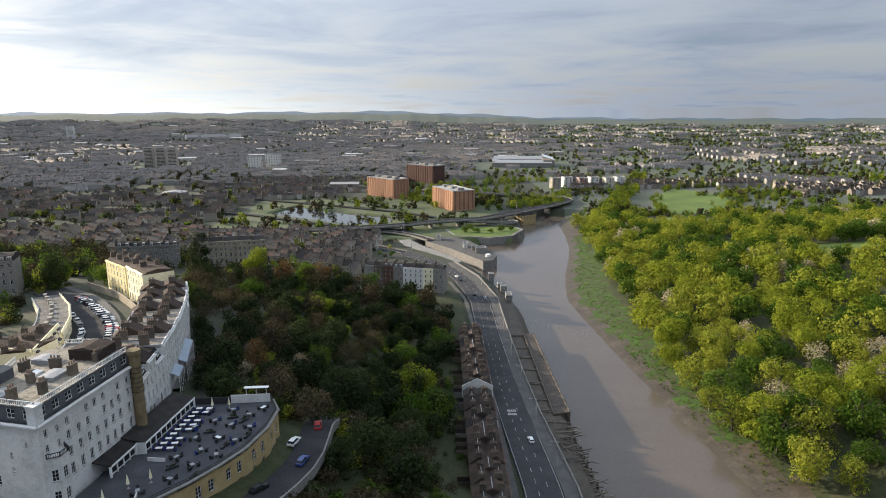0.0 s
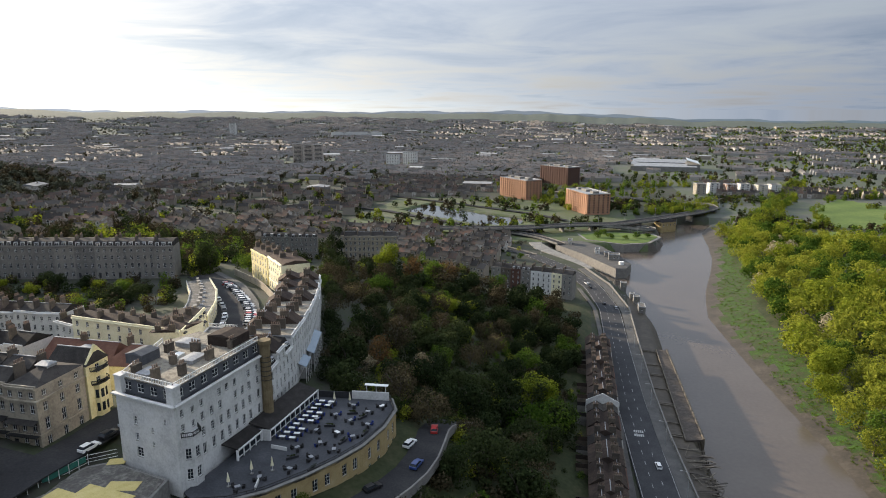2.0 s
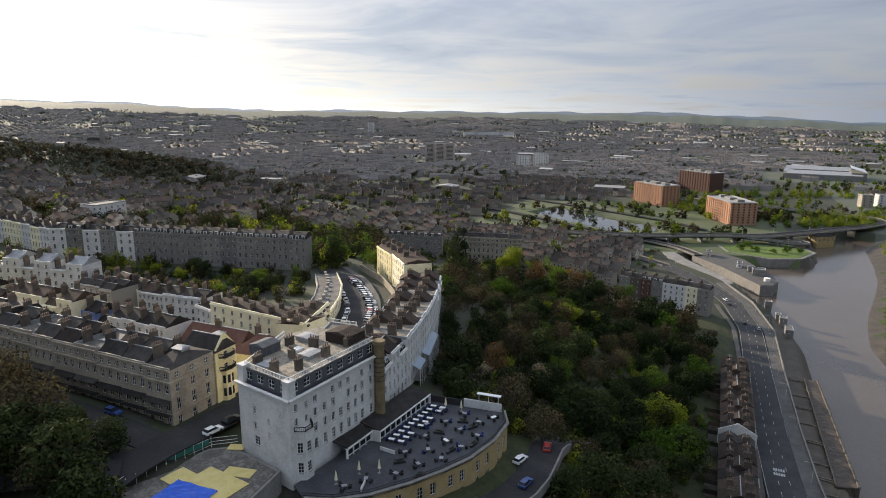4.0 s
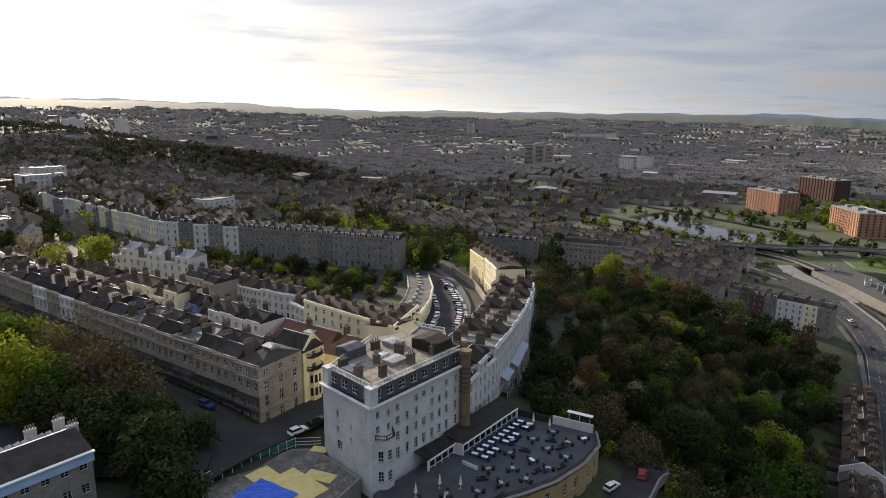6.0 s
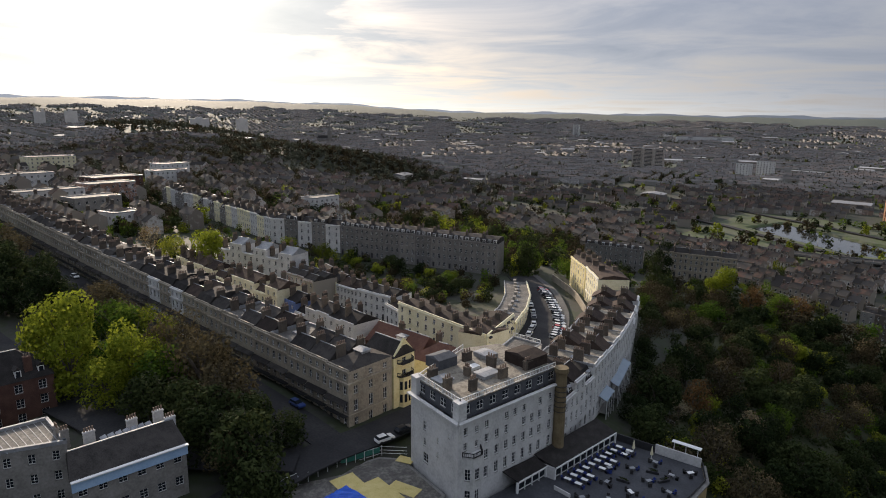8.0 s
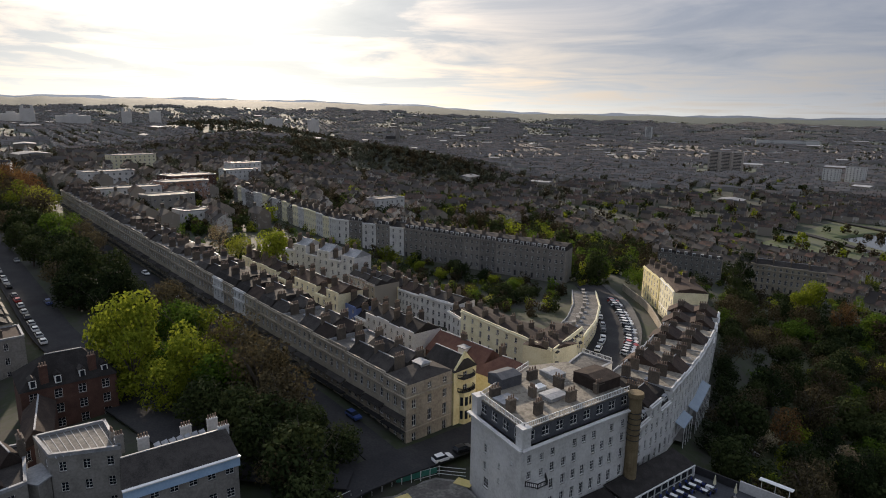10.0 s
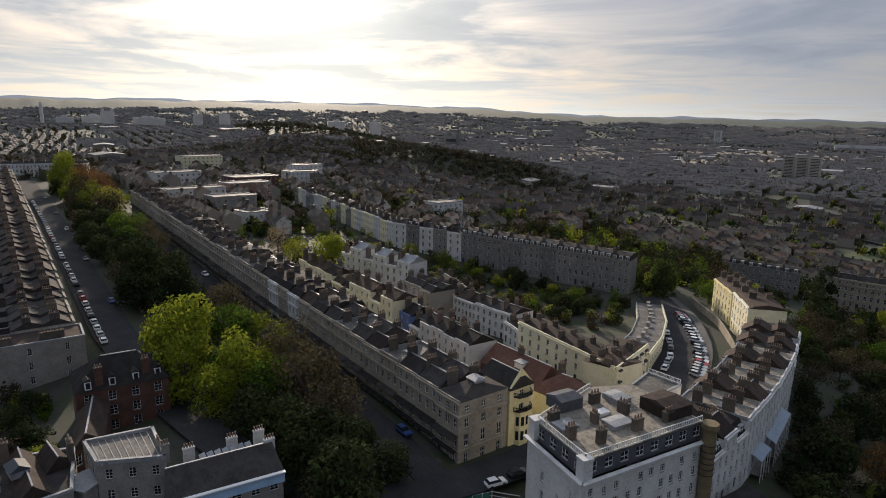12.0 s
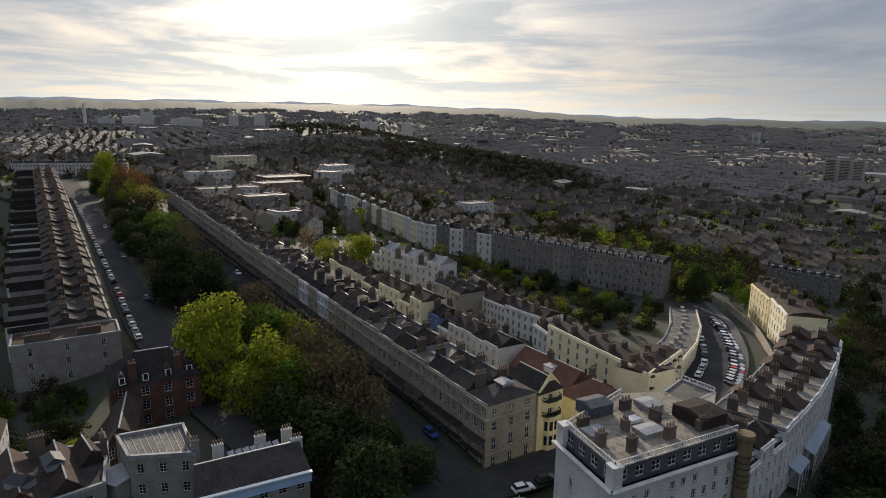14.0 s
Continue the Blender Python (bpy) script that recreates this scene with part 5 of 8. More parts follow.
def furnish_terrace():
    r = random.Random(5)
    blue = lounge_chair("blue_cushion", "blue cushioned terrace armchair")
    dark = lounge_chair("dark_wicker", "dark wicker terrace armchair")
    tab = table_set(4, "white-topped terrace table on iron legs")
    bare = table_set(4, "bare grey terrace table on iron legs", 1.1, "lead")
    # two close lines of tables along the dining room
    for k in range(10):
        y = 123.5 + k * 2.05
        x0 = -61.3 + (y - 122.4) * 2.1 / 21.6
        for c in (0.0, 2.4):
            if c and k % 4 == 3:
                continue
            copy_thing(tab, pose(x0 + c, y, DECK, 0, 0, 5))
            for sx, turn in ((-1.05, 90), (1.05, -90)):
                copy_thing(blue, pose(x0 + c + sx, y + r.uniform(-0.15, 0.15), DECK, 0, 0, turn + r.uniform(-12, 12)))
    # loose groups over the deck
    spots = [(-54, 112), (-51.5, 117), (-56, 120), (-52, 123), (-48, 121), (-50, 128), (-46, 127), (-55, 128), (-44.5, 133), (-49, 134), (-53.5, 136), (-46.5, 139), (-57, 133), (-51, 141.5), (-57, 141), (-58.5, 108), (-61, 104), (-44, 142.5)]
    for x, y in spots:
        a = r.uniform(0, 180)
        copy_thing(tab if r.random() < 0.25 else bare, pose(x, y, DECK, 0, 0, a))
        for k in range(3):
            b = a + 120 * k
            copy_thing(dark if r.random() < 0.75 else blue, pose(x + 1.15 * math.cos(radians(b)), y + 1.15 * math.sin(radians(b)), DECK, 0, 0, b - 90 + r.uniform(-20, 20)))
    for o in (blue, dark, tab, bare):
        wipe(o)
    # closed parasols
    for x, y in ((-57.5, 111.5), (-61.0, 109.5), (-52.5, 143.0), (-56.5, 142.8), (-63.2, 104.5)):
        t = thing("parasol", "closed cream parasol on a pole", "parasol", "closed parasols", pose(x, y, DECK))
        s = Shape()
        s.cone(0, 0, 0, 0.1, 0.4, 0.4, 10)
        put("base", s.mesh("base", "concrete"), t)
        s = Shape()
        s.cone(0, 0, 0.1, 3.1, 0.035, 0.035, 6)
        put("pole", s.mesh("pole", "white_paint"), t)
        s = Shape()
        s.cone(0, 0, 1.1, 2.9, 0.34, 0.08, 9)
        put("canopy", s.mesh("canopy", "cream_render"), t)
    # planters
    for x, y, a in ((-49.5, 113.5, 55), (-47.5, 125, 70), (-44, 129.5, 80), (-53, 131, 10), (-47, 136.5, 60), (-55.5, 116.5, 40), (-59.5, 138.5, 5), (-50, 138, 20)):
        t = thing("planter", "low dark planter with clipped box", "planter", "planters", pose(x, y, DECK, 0, 0, a))
        s = Shape()
        s.box(-1.3, -0.25, 0, 1.3, 0.25, 0.55)
        put("trough", s.mesh("trough", "dark_paint"), t)
        put("hedge", crown_mesh(int(x * 10), 1.0, 0.6, 120, "leaf_dark", 0.16, 4), t, pose(0, 0, 0.5) @ Matrix.Diagonal((2.4, 0.6, 1, 1)))


furnish_terrace()

# crescent of houses that carries on from the hotel
surface("veranda_glass", [(0.20, 0.26, 0.33), (0.28, 0.35, 0.41)], 0.6, rough=0.3, bump=0.02)
for a, b, top in (((-71.9, 155.5), (-73.5, 162.5), 62.6), ((-74.4, 166.5), (-79.4, 184.0), 62.0)):
    v = thing("veranda", "lean-to veranda with a pale blue glazed roof", "veranda", "verandas of the crescent")
    uu, ll = way(Vector(a), Vector(b))
    out_ = Vector((uu[1], -uu[0]))
    a, b = Vector(a) + out_ * 0.05, Vector(b) + out_ * 0.05
    c, d = a + out_ * 2.1, b + out_ * 2.1
    s = Shape()
    s.quad((*c, top - 1.0), (*d, top - 1.0), (*b, top), (*a, top))
    s.quad((*a, top - 0.08), (*b, top - 0.08), (*d, top - 1.08), (*c, top - 1.08))
    s.beam((*c, top - 0.98), (*d, top - 0.98), 0.12, 0.16)
    put("roof", s.mesh("roof", "veranda_glass"), v)
    n = int(ll / 2.2)
    for k in range(n + 1):
        p = c.lerp(d, k / n)
        s = Shape()
        s.box(p.x - 0.06, p.y - 0.06, 50, p.x + 0.06, p.y + 0.06, top - 1.05)
        put("post", s.mesh("post", "white_paint"), v)
    s = Shape()
    s.beam((*(c - out_ * 0.1), top - 3.3), (*(d - out_ * 0.1), top - 3.3), 0.1, 1.0)
    put("balustrade", s.mesh("balustrade", "iron"), v)
    s = Shape()
    s.quad((*c, top - 4.4), (*d, top - 4.4), (*b, top - 4.4), (*a, top - 4.4))
    s.beam((*c, top - 4.4), (*d, top - 4.4), 0.2, 0.3)
    put("floor_slab", s.mesh("floor_slab", "concrete"), v)
CRES = [((-68.3, 133.0), (-70.6, 150), 3, (59.5, 59.2)), ((-70.6, 150), (-76, 173), 4, (59.0, 58.2)), ((-76, 173), (-84.5, 200), 4, (58.0, 56.6)), ((-84.5, 200), (-96, 229), 5, (56.2, 55.0))]
for a, b, n, z in CRES:
    lay_row(a, b, n, [
        lambda w: house("white rendered crescent house with a brown roof", w, 15, [(3.6, 1.9), (3.6, 2.0), (3.2, 1.7), (2.8, 1.4)], "white_render", "brown_tile", "double", 2.6, 2, 1.0, 0, True, group="crescent by the hotel"),
        lambda w: house("white rendered crescent house with a slate roof", w, 15, [(3.6, 1.9), (3.6, 2.0), (3.2, 1.7)], "white_render", "slate", "mansard", 3.4, 2, 1.0, 0, True, dormers=2, group="crescent by the hotel"),
        lambda w: house("white rendered crescent house with a patched flat roof", w, 14, [(3.6, 1.9), (3.6, 2.0), (3.2, 1.7), (2.8, 1.4)], "white_render", "patched_felt", "flat", 2.2, 2, 1.0, 0, True, group="crescent by the hotel", parapet=0.8)],
        z, 0.3, 20 + n)
# ---------------------------------------------------------------- buildings round the avenue


def block(name, label, category, poly, z0, top, wall, roof="felt", floors=3, gap=3.2, win=(1.0, 1.6), roof_kind="flat", rise=2.6, group="", skip=(), parapet=0.5, frame_mat="white_paint", rows=3, under=5.0):
    """A free-standing building over an anticlockwise plan."""
    t = thing(name, label, category, group)
    pts = [Vector(p) for p in poly]
    s = Shape()
    fh = (top - z0) / floors
    wins = []
    for k, (a, b) in enumerate(zip(pts, pts[1:] + pts[:1])):
        uu, ll = way(a, b)
        hs = []
        if k not in skip and ll > 2.2:
            for i in range(floors):
                hs += window_row(ll, max(1, int(ll / gap)), win[0], z0 + fh * i + (fh - win[1]) * 0.45, win[1])
        facade(s, a, uu, ll, z0 - under, top + (parapet if roof_kind == "flat" else 0), hs)
        wins += [(a, uu, h) for h in hs]
    put("wall", s.mesh("wall", wall), t)
    for a, uu, h in wins:
        put_window(t, a, uu, h, rows=rows, frame_mat=frame_mat)
    s = Shape()
    c = sum(pts, Vector((0, 0))) / len(pts)
    if roof_kind == "flat":
        ins = [p + (c - p).normalized() * 0.35 for p in pts]
        s.prism([tuple(p) for p in ins], top - 0.2, top + 0.05)
        for a, b in zip(pts, pts[1:] + pts[:1]):
            uu, _ = way(a, b)
            o = Vector((-uu[1], uu[0])) * 0.17
            g = Shape()
            g.beam((a.x + o.x, a.y + o.y, top + parapet + 0.08), (b.x + o.x, b.y + o.y, top + parapet + 0.08), 0.5, 0.16 + parapet)
            put("coping", g.mesh("coping", "lead"), t)
    else:
        a, b, d, e = pts[:4]
        if (b - a).length < (d - b).length:
            a, b, d, e = b, d, e, a
        m0, m1 = (a + e) / 2, (b + d) / 2
        if roof_kind == "hip":
            q = (e - a).length * 0.45 / (m1 - m0).length
            m0, m1 = m0.lerp(m1, min(q, 0.48)), m1.lerp(m0, min(q, 0.48))
        o = 0.3
        ring = [p + (p - c).normalized() * o for p in (a, b, d, e)]
        v = [(p.x, p.y, top - 0.05) for p in ring] + [(m0.x, m0.y, top + rise), (m1.x, m1.y, top + rise)]
        s.add(v, [(0, 1, 5, 4), (2, 3, 4, 5), (1, 2, 5), (3, 0, 4), (3, 2, 1, 0)])
        s.beam((m0.x, m0.y, top + rise + 0.08), (m1.x, m1.y, top + rise + 0.08), 0.3, 0.16, 1)
    put("roof", s.mesh("roof", roof, "lead"), t)
    return t


def stack(parent, x, y, z, w, d, h, pots, mat="chimney_brick", turn=0):
    c = put("chimney", chimney_mesh(w, d, h, 0, mat), parent, pose(x, y, z, 0, 0, turn))
    add_pots(c, w, d, h, pots)
    return c


# white house with a projecting bay, and the long wing with the pale blue band
t = block("white_house", "cream rendered house with a lead roof beside brick stacks", "house", [(-117.3, 52.8), (-129.0, 53.4), (-130.5, 42.5), (-121.8, 43.2)], 63.5, 74.6, "stone_render", "felt", 3, 3.2, (1.1, 1.7), skip=(0, 1))
for k in range(9):
    s = Shape()
    s.beam((-130.0 + 0.3 * (k % 2), 43.6 + k * 1.08, 74.72), (-120.6 + 0.22 * k, 44.0 + k * 1.0, 74.72), 0.12, 0.12)
    put("roof_seam", s.mesh("roof_seam", "lead"), t)
stack(t, -118.6, 53.0, 74.6, 0.6, 1.2, 2.0, 3, "stone_render")
stack(t, -121.5, 52.6, 74.6, 1.3, 0.6, 1.6, 3, "stone_render")
s = Shape()
bay = [Vector(p) for p in ((-121.9, 43.1), (-120.2, 41.0), (-123.0, 38.9), (-126.0, 40.0), (-127.0, 42.8))]
s.prism([tuple(p) for p in bay[::-1]], 58, 71.2)
put("bay", s.mesh("bay", "stone_render"), t, None, "canted bay with a glazed roof")
s = Shape()
s.prism([tuple(p + (p - Vector((-123.5, 41.2))).normalized() * 0.3) for p in bay[::-1]], 71.2, 71.45)
put("bay_roof", s.mesh("bay_roof", "lead"), t)
surface("pale_blue", [(0.30, 0.46, 0.66), (0.42, 0.58, 0.76)], 0.4, bump=0.05)
t = block("long_wing", "low white wing with a slate roof and a pale blue fascia", "house", [(-109.2, 50.5), (-107.4, 68.6), (-117.5, 69.0), (-118.6, 53.0)], 63.0, 71.8, "stone_render", "slate", 2, 3.0, (1.4, 1.7), "gable", 3.0, skip=(1, 2, 3))
s = Shape()
s.beam((-108.95, 50.4, 71.6), (-107.15, 68.8, 71.6), 0.25, 1.7)
put("fascia", s.mesh("fascia", "pale_blue"), t, None, "pale blue painted fascia")
s = Shape()
s.beam((-108.8, 50.3, 71.85), (-107.0, 68.9, 71.85), 0.7, 0.2)
put("gutter", s.mesh("gutter", "white_paint"), t)
for x, y in ((-117.9, 56.5), (-117.2, 63.5), (-113.0, 68.6), (-117.0, 68.2)):
    stack(t, x, y, 73.2, 0.7, 1.8, 2.0, 4, "white_render")
for k in range(7):
    s = Shape()
    s.add([(0, 0, 0), (1.0, 0, 0), (1.0, 1.7, 0.55), (0, 1.7, 0.55), (0, 0, -0.2), (1, 0, -0.2), (1, 1.7, -0.2), (0, 1.7, -0.2)], [(0, 1, 2, 3), (0, 4, 5, 1), (1, 5, 6, 2), (2, 6, 7, 3), (3, 7, 4, 0)])
    put("rooflight", s.mesh("rooflight", "lead"), t, pose(-114.4 + 0.1 * k, 57.5 + k * 1.25, 73.7, 0, -16, 84))

# brown-roofed range in the corner
t = block("old_range", "rambling house with brown tiled hips and brick stacks", "house", [(-117.5, 26), (-119.5, 39.5), (-133.5, 41.5), (-138, 24)], 62, 72.5, "stone_render", "slate", 3, 3.5, (1.1, 1.6), "flat", parapet=0.4)
stack(t, -129.5, 40.5, 73.0, 2.6, 0.9, 3.2, 6)
stack(t, -134.5, 31.0, 73.4, 0.9, 2.4, 3.0, 5)
for x, y, a in ((-127.5, 33.0, 10), (-123.5, 28.5, 40)):
    s = Shape()
    s.box(-2.2, -1.6, -0.5, 2.2, 1.6, 1.0)
    s.add([(-2.5, -1.9, 1.0), (2.5, -1.9, 1.0), (2.5, 1.9, 1.0), (-2.5, 1.9, 1.0), (-2.0, 0, 2.0), (2.0, 0, 2.0)], [(0, 1, 5, 4), (1, 2, 5), (2, 3, 4, 5), (3, 0, 4), (3, 2, 1, 0)], 1)
    put("lantern_light", s.mesh("lantern_light", "lead", "window_glass"), t, pose(x, y, 74.2, 0, 0, a) @ Matrix.Diagonal((0.8, 0.8, 0.8, 1)), "glazed roof lantern in lead frames")
for x0, y0, x1, y1, wide, rise in ((-119.6, 28.5, -136.0, 27.0, 5.0, 2.3), (-120.4, 34.5, -135.0, 33.5, 4.6, 2.1), (-127.0, 38.6, -134.0, 37.6, 4.0, 2.4)):
    a, b = Vector((x0, y0)), Vector((x1, y1))
    uu, ll = way(a, b)
    o = Vector((-uu[1], uu[0])) * wide / 2
    s = Shape()
    s.add([(*(a + o), 72.6), (*(a - o), 72.6), (*(b - o), 72.6), (*(b + o), 72.6), (*a, 72.6 + rise), (*b, 72.6 + rise)], [(1, 2, 5, 4), (3, 0, 4, 5), (0, 1, 4), (2, 3, 5)])
    s.beam((*a, 72.7 + rise), (*b, 72.7 + rise), 0.25, 0.2, 1)
    put("ridge_roof", s.mesh("ridge_roof", "brown_tile", "lead"), t)
block("small_house", "pale gabled house beside a garden", "house", [(-150, 14), (-150, 24), (-166, 26), (-166, 15)], 60, 67.0, "white_render", "slate", 2, 4, (1.0, 1.4), "gable", 3.0)

block("end_house", "broad grey-rendered end house of the side street", "house", [(-196, 27), (-195, 51.5), (-206, 52), (-207, 27.5)], 57.5, 72.6, "stone_render", "brown_tile", 4, 6.5, (1.0, 1.9), "flat", 1.6, skip=(1, 2, 3), parapet=0.3)
for y in (33.0, 44.5):
    stack(bpy.data.objects["end_house"], -197.6, y, 72.6, 0.9, 5.5, 2.0, 8)
# red brick house with stone dressings and dormers
t = block("red_brick_house", "red brick house with pale dressings and a steep slate roof", "house", [(-156.0, 62.5), (-168.5, 64.0), (-170.5, 45.2), (-157.4, 44.6)], 62.5, 72.6, "red_brick", "slate", 3, 4.4, (1.5, 2.0), "hip", 5.2, skip=(0, 1, 2))
for y in (47.0, 51.6, 56.2, 60.6):
    s = Shape()
    s.box(0, -0.6, 0, 1.2, 0.6, 1.7)
    s.add([(1.2, -0.75, 1.7), (1.2, 0.75, 1.7), (-1.4, 0, 2.3), (-1.4, -0.75, 1.7), (-1.4, 0.75, 1.7), (1.2, 0, 2.4)], [(0, 5, 2, 3), (5, 1, 4, 2), (0, 1, 5)], 2)
    s.box(1.18, -0.42, 0.2, 1.24, 0.42, 1.55, 1)
    put("dormer", s.mesh("dormer", "white_paint", "window_glass", "slate"), t, pose(-158.4, y, 73.0))
for y in (49.2, 58.4):
    stack(t, -158.2, y, 73.0, 0.9, 1.5, 4.2, 3, "red_brick")
t2 = block("brick_wing", "long low red brick wing with a brown roof", "house", [(-137.5, 40.8), (-141.0, 47.0), (-156.4, 50.6), (-155.0, 44.4)], 62.5, 69.5, "red_brick", "brown_tile", 2, 3.0, (1.3, 2.2), "gable", 2.6, skip=(1, 3))

# yellow gabled house next to the terrace end
t = block("yellow_house", "narrow yellow house with a gable, bow window and balconies", "house", [(-103.1, 115.9), (-103.3, 122.9), (-113.0, 122.9), (-113.0, 115.9)], 63.0, 75.2, "yellow_render", "slate", 4, 7.0, (1.3, 1.9), "gable", 3.0, skip=(1, 2, 3))
s = Shape()
s.add([(-103.05, 115.9, 75.2), (-103.25, 122.9, 75.2), (-103.15, 119.4, 79.2), (-103.6, 115.9, 75.2), (-103.8, 122.9, 75.2), (-103.7, 119.4, 79.2)], [(0, 1, 2), (5, 4, 3), (0, 2, 5, 3), (2, 1, 4, 5), (0, 3, 4, 1)])
put("gable", s.mesh("gable", "yellow_render"), t)
s = Shape()
pts = [(-103.1, 117.6), (-102.2, 118.2), (-101.9, 119.4), (-102.2, 120.6), (-103.2, 121.2)]
s.prism(pts, 62, 70.4)
for z in (64.8, 68.0):
    for a, b in zip(pts, pts[1:]):
        m = (Vector(a) + Vector(b)) / 2
        g = Shape()
        g.beam((a[0] * 0.8 + b[0] * 0.2 + 0.02, a[1] * 0.8 + b[1] * 0.2, z + 1.0), (a[0] * 0.2 + b[0] * 0.8 + 0.02, a[1] * 0.2 + b[1] * 0.8, z + 1.0), 0.08, 2.0)
        put("window", g.mesh("window", "window_glass"), t)
put("bow_window", s.mesh("bow_window", "yellow_render"), t, None, "two-storey bow window")
for z in (70.4, 73.6):
    s = Shape()
    rail(s, [(-103.0, 117.0), (-101.9, 117.6), (-101.6, 119.4), (-101.9, 121.2), (-103.2, 121.8)], z, 0.9, 0.3, 0, 0.02)
    s.prism([(-103.0, 117.0), (-101.9, 117.6), (-101.6, 119.4), (-101.9, 121.2), (-103.2, 121.8)], z - 0.15, z)
    put("balcony", s.mesh("balcony", "iron"), t)

# houses between the terrace and the white rows
t = block("tiled_house", "cream house with a steep red tiled roof and dormer", "house", [(-98.5, 131.0), (-99.8, 142.0), (-112.5, 141.0), (-111.5, 129.5)], 62.0, 69.2, "yellow_render", "red_tile", 2, 4.5, (1.3, 1.7), "hip", 3.6, skip=(2, 3))
stack(t, -110.0, 139.0, 71.0, 0.9, 1.6, 2.6, 3)
t = block("brown_house", "brick house with a long red-brown roof and boxy dormer", "house", [(-113.0, 134.0), (-114.0, 144.5), (-134.0, 145.0), (-133.0, 133.5)], 61.5, 67.4, "red_brick", "red_tile", 2, 4.5, (1.2, 1.5), "gable", 4.0, skip=(1,))
stack(t, -124, 139.2, 70.4, 1.8, 0.8, 2.4, 4)
s = Shape()
s.box(-1.3, -1.0, 0, 1.3, 1.4, 1.6)
s.box(-1.5, -1.2, 1.6, 1.5, 1.6, 1.8, 1)
put("dormer", s.mesh("dormer", "white_paint", "lead"), t, pose(-121.5, 136.8, 68.8))
for a, b, n, zz, specs, sd in (
        ((-172, 133.5), (-136, 131.5), 6, 62.0, ("white_render", "slate"), 31),
        ((-240, 131), (-173, 131.5), 10, 64.5, ("cream_render", "brown_tile"), 32),
        ((-246, 152), (-206, 160), 6, 66.5, ("white_render", "lead"), 34),
        ((-206, 157), (-188, 156.5), 3, 62.5, ("mixed_render", "slate"), 35)):
    kinds = [lambda w, sp=specs: house("rendered town house with a low pitched roof", w, 9.5, [(3.2, 1.6), (3.1, 1.6), (2.6, 1.3)], sp[0], sp[1], "gable", 2.4, 2, 1.0, 0, False, group="back street houses", door=False),
             lambda w, sp=specs: house("rendered town house with a parapet", w, 11, [(3.2, 1.6), (3.1, 1.6)], sp[0], "felt" if sp[1] == "lead" else sp[1], "flat" if sp[1] == "lead" else "double", 2.0, 2, 1.1, 0, True, group="back street houses", door=False)]
    lay_row(a, b, n, kinds, zz, 0.5, sd, odd=(0,) if sd == 31 else (), odd_proto=None if sd != 31 else lambda w: house(
        "blue-painted town house with rooflights", w, 10, [(3.2, 1.6), (3.1, 1.6), (2.2, 1.2)], "blue_render", "slate", "gable", 2.4, 2, 1.0, 0, False, group="back street houses", door=False))
# white crescent across the head of the avenue
lay_row((-640, 30), (-617, 112), 11, [
    lambda w: house("white stucco terrace house closing the avenue", w, 12, [(4.0, 2.2), (3.8, 2.0), (3.2, 1.6)], "white_render", "slate", "gable", 2.2, 3, 1.1, 0, True, group="white crescent across the avenue", door=False)], 73.0, 0.05, 42)
t = block("sheeted_building", "low back building under white sheeting", "building", [(-91.0, 143.5), (-91.6, 159.6), (-100.6, 159.2), (-96.8, 143.5)], 60, 69.4, "white_render", "felt", 3, 6, (1.1, 1.6), skip=(0, 1, 2, 3), parapet=0.3)
s = Shape()
rail(s, [(-100.3, 159.0), (-91.8, 159.3)], 69.8, 1.1, 0.35)
put("guard_rail", s.mesh("guard_rail", "white_paint"), t, None, "white guard rail")
# part-finished roofs of the building site beside the hotel
t = thing("building_site", "flat-roofed extension under repair with yellow boards and a tarpaulin", "building")
surface("yellow_board", [(0.44, 0.36, 0.12), (0.56, 0.46, 0.18), (0.62, 0.53, 0.25)], 0.6)
surface("blue_sheet", [(0.01, 0.06, 0.42), (0.02, 0.12, 0.62)], 0.8, rough=0.35, bump=0.5)
surface("green_net", [(0.02, 0.12, 0.09), (0.05, 0.20, 0.15)], 1.5)
s = Shape()
s.prism([(-73.6, 100.9), (-88.6, 104.3), (-92.5, 101.5), (-97.0, 84.0), (-92, 66), (-74, 66), (-72.5, 90)], 52, 61.0)
put("wall", s.mesh("wall", "concrete"), t)
s = Shape()
s.prism([(-74.2, 100.4), (-88.3, 103.6), (-91.8, 101.0), (-96.0, 84.0), (-91.5, 66.5), (-74.5, 66.5), (-73.1, 90)], 61.0, 61.12)
put("roof", s.mesh("roof", "felt"), t)
for x, y, w, d, a in ((-82, 91.5, 11, 8, -8), (-80.5, 97.0, 6, 3.0, 12), (-90.0, 91.0, 4.5, 5, -10), (-87.5, 104.2, 3.4, 2.2, 20), (-84, 82, 10, 9, -5)):
    s = Shape()
    s.box(-w / 2, -d / 2, 0, w / 2, d / 2, 0.1)
    put("board", s.mesh("board", "yellow_board"), t, pose(x, y, 61.13 + 0.03 * (w % 3), 0, 0, a))
s = Shape()
r = random.Random(3)
n = 12
v = [(-89 + 9.5 * i / n, 83.0 + 7.0 * j / n + 0.3 * i / n, 61.35 + r.uniform(0, 0.22)) for j in range(n + 1) for i in range(n + 1)]
s.add(v, [(j * (n + 1) + i, j * (n + 1) + i + 1, (j + 1) * (n + 1) + i + 1, (j + 1) * (n + 1) + i) for j in range(n) for i in range(n)])
tagged(put("tarpaulin", s.mesh("tarpaulin", "blue_sheet")), "bright blue tarpaulin over a roof under repair", "tarpaulin")
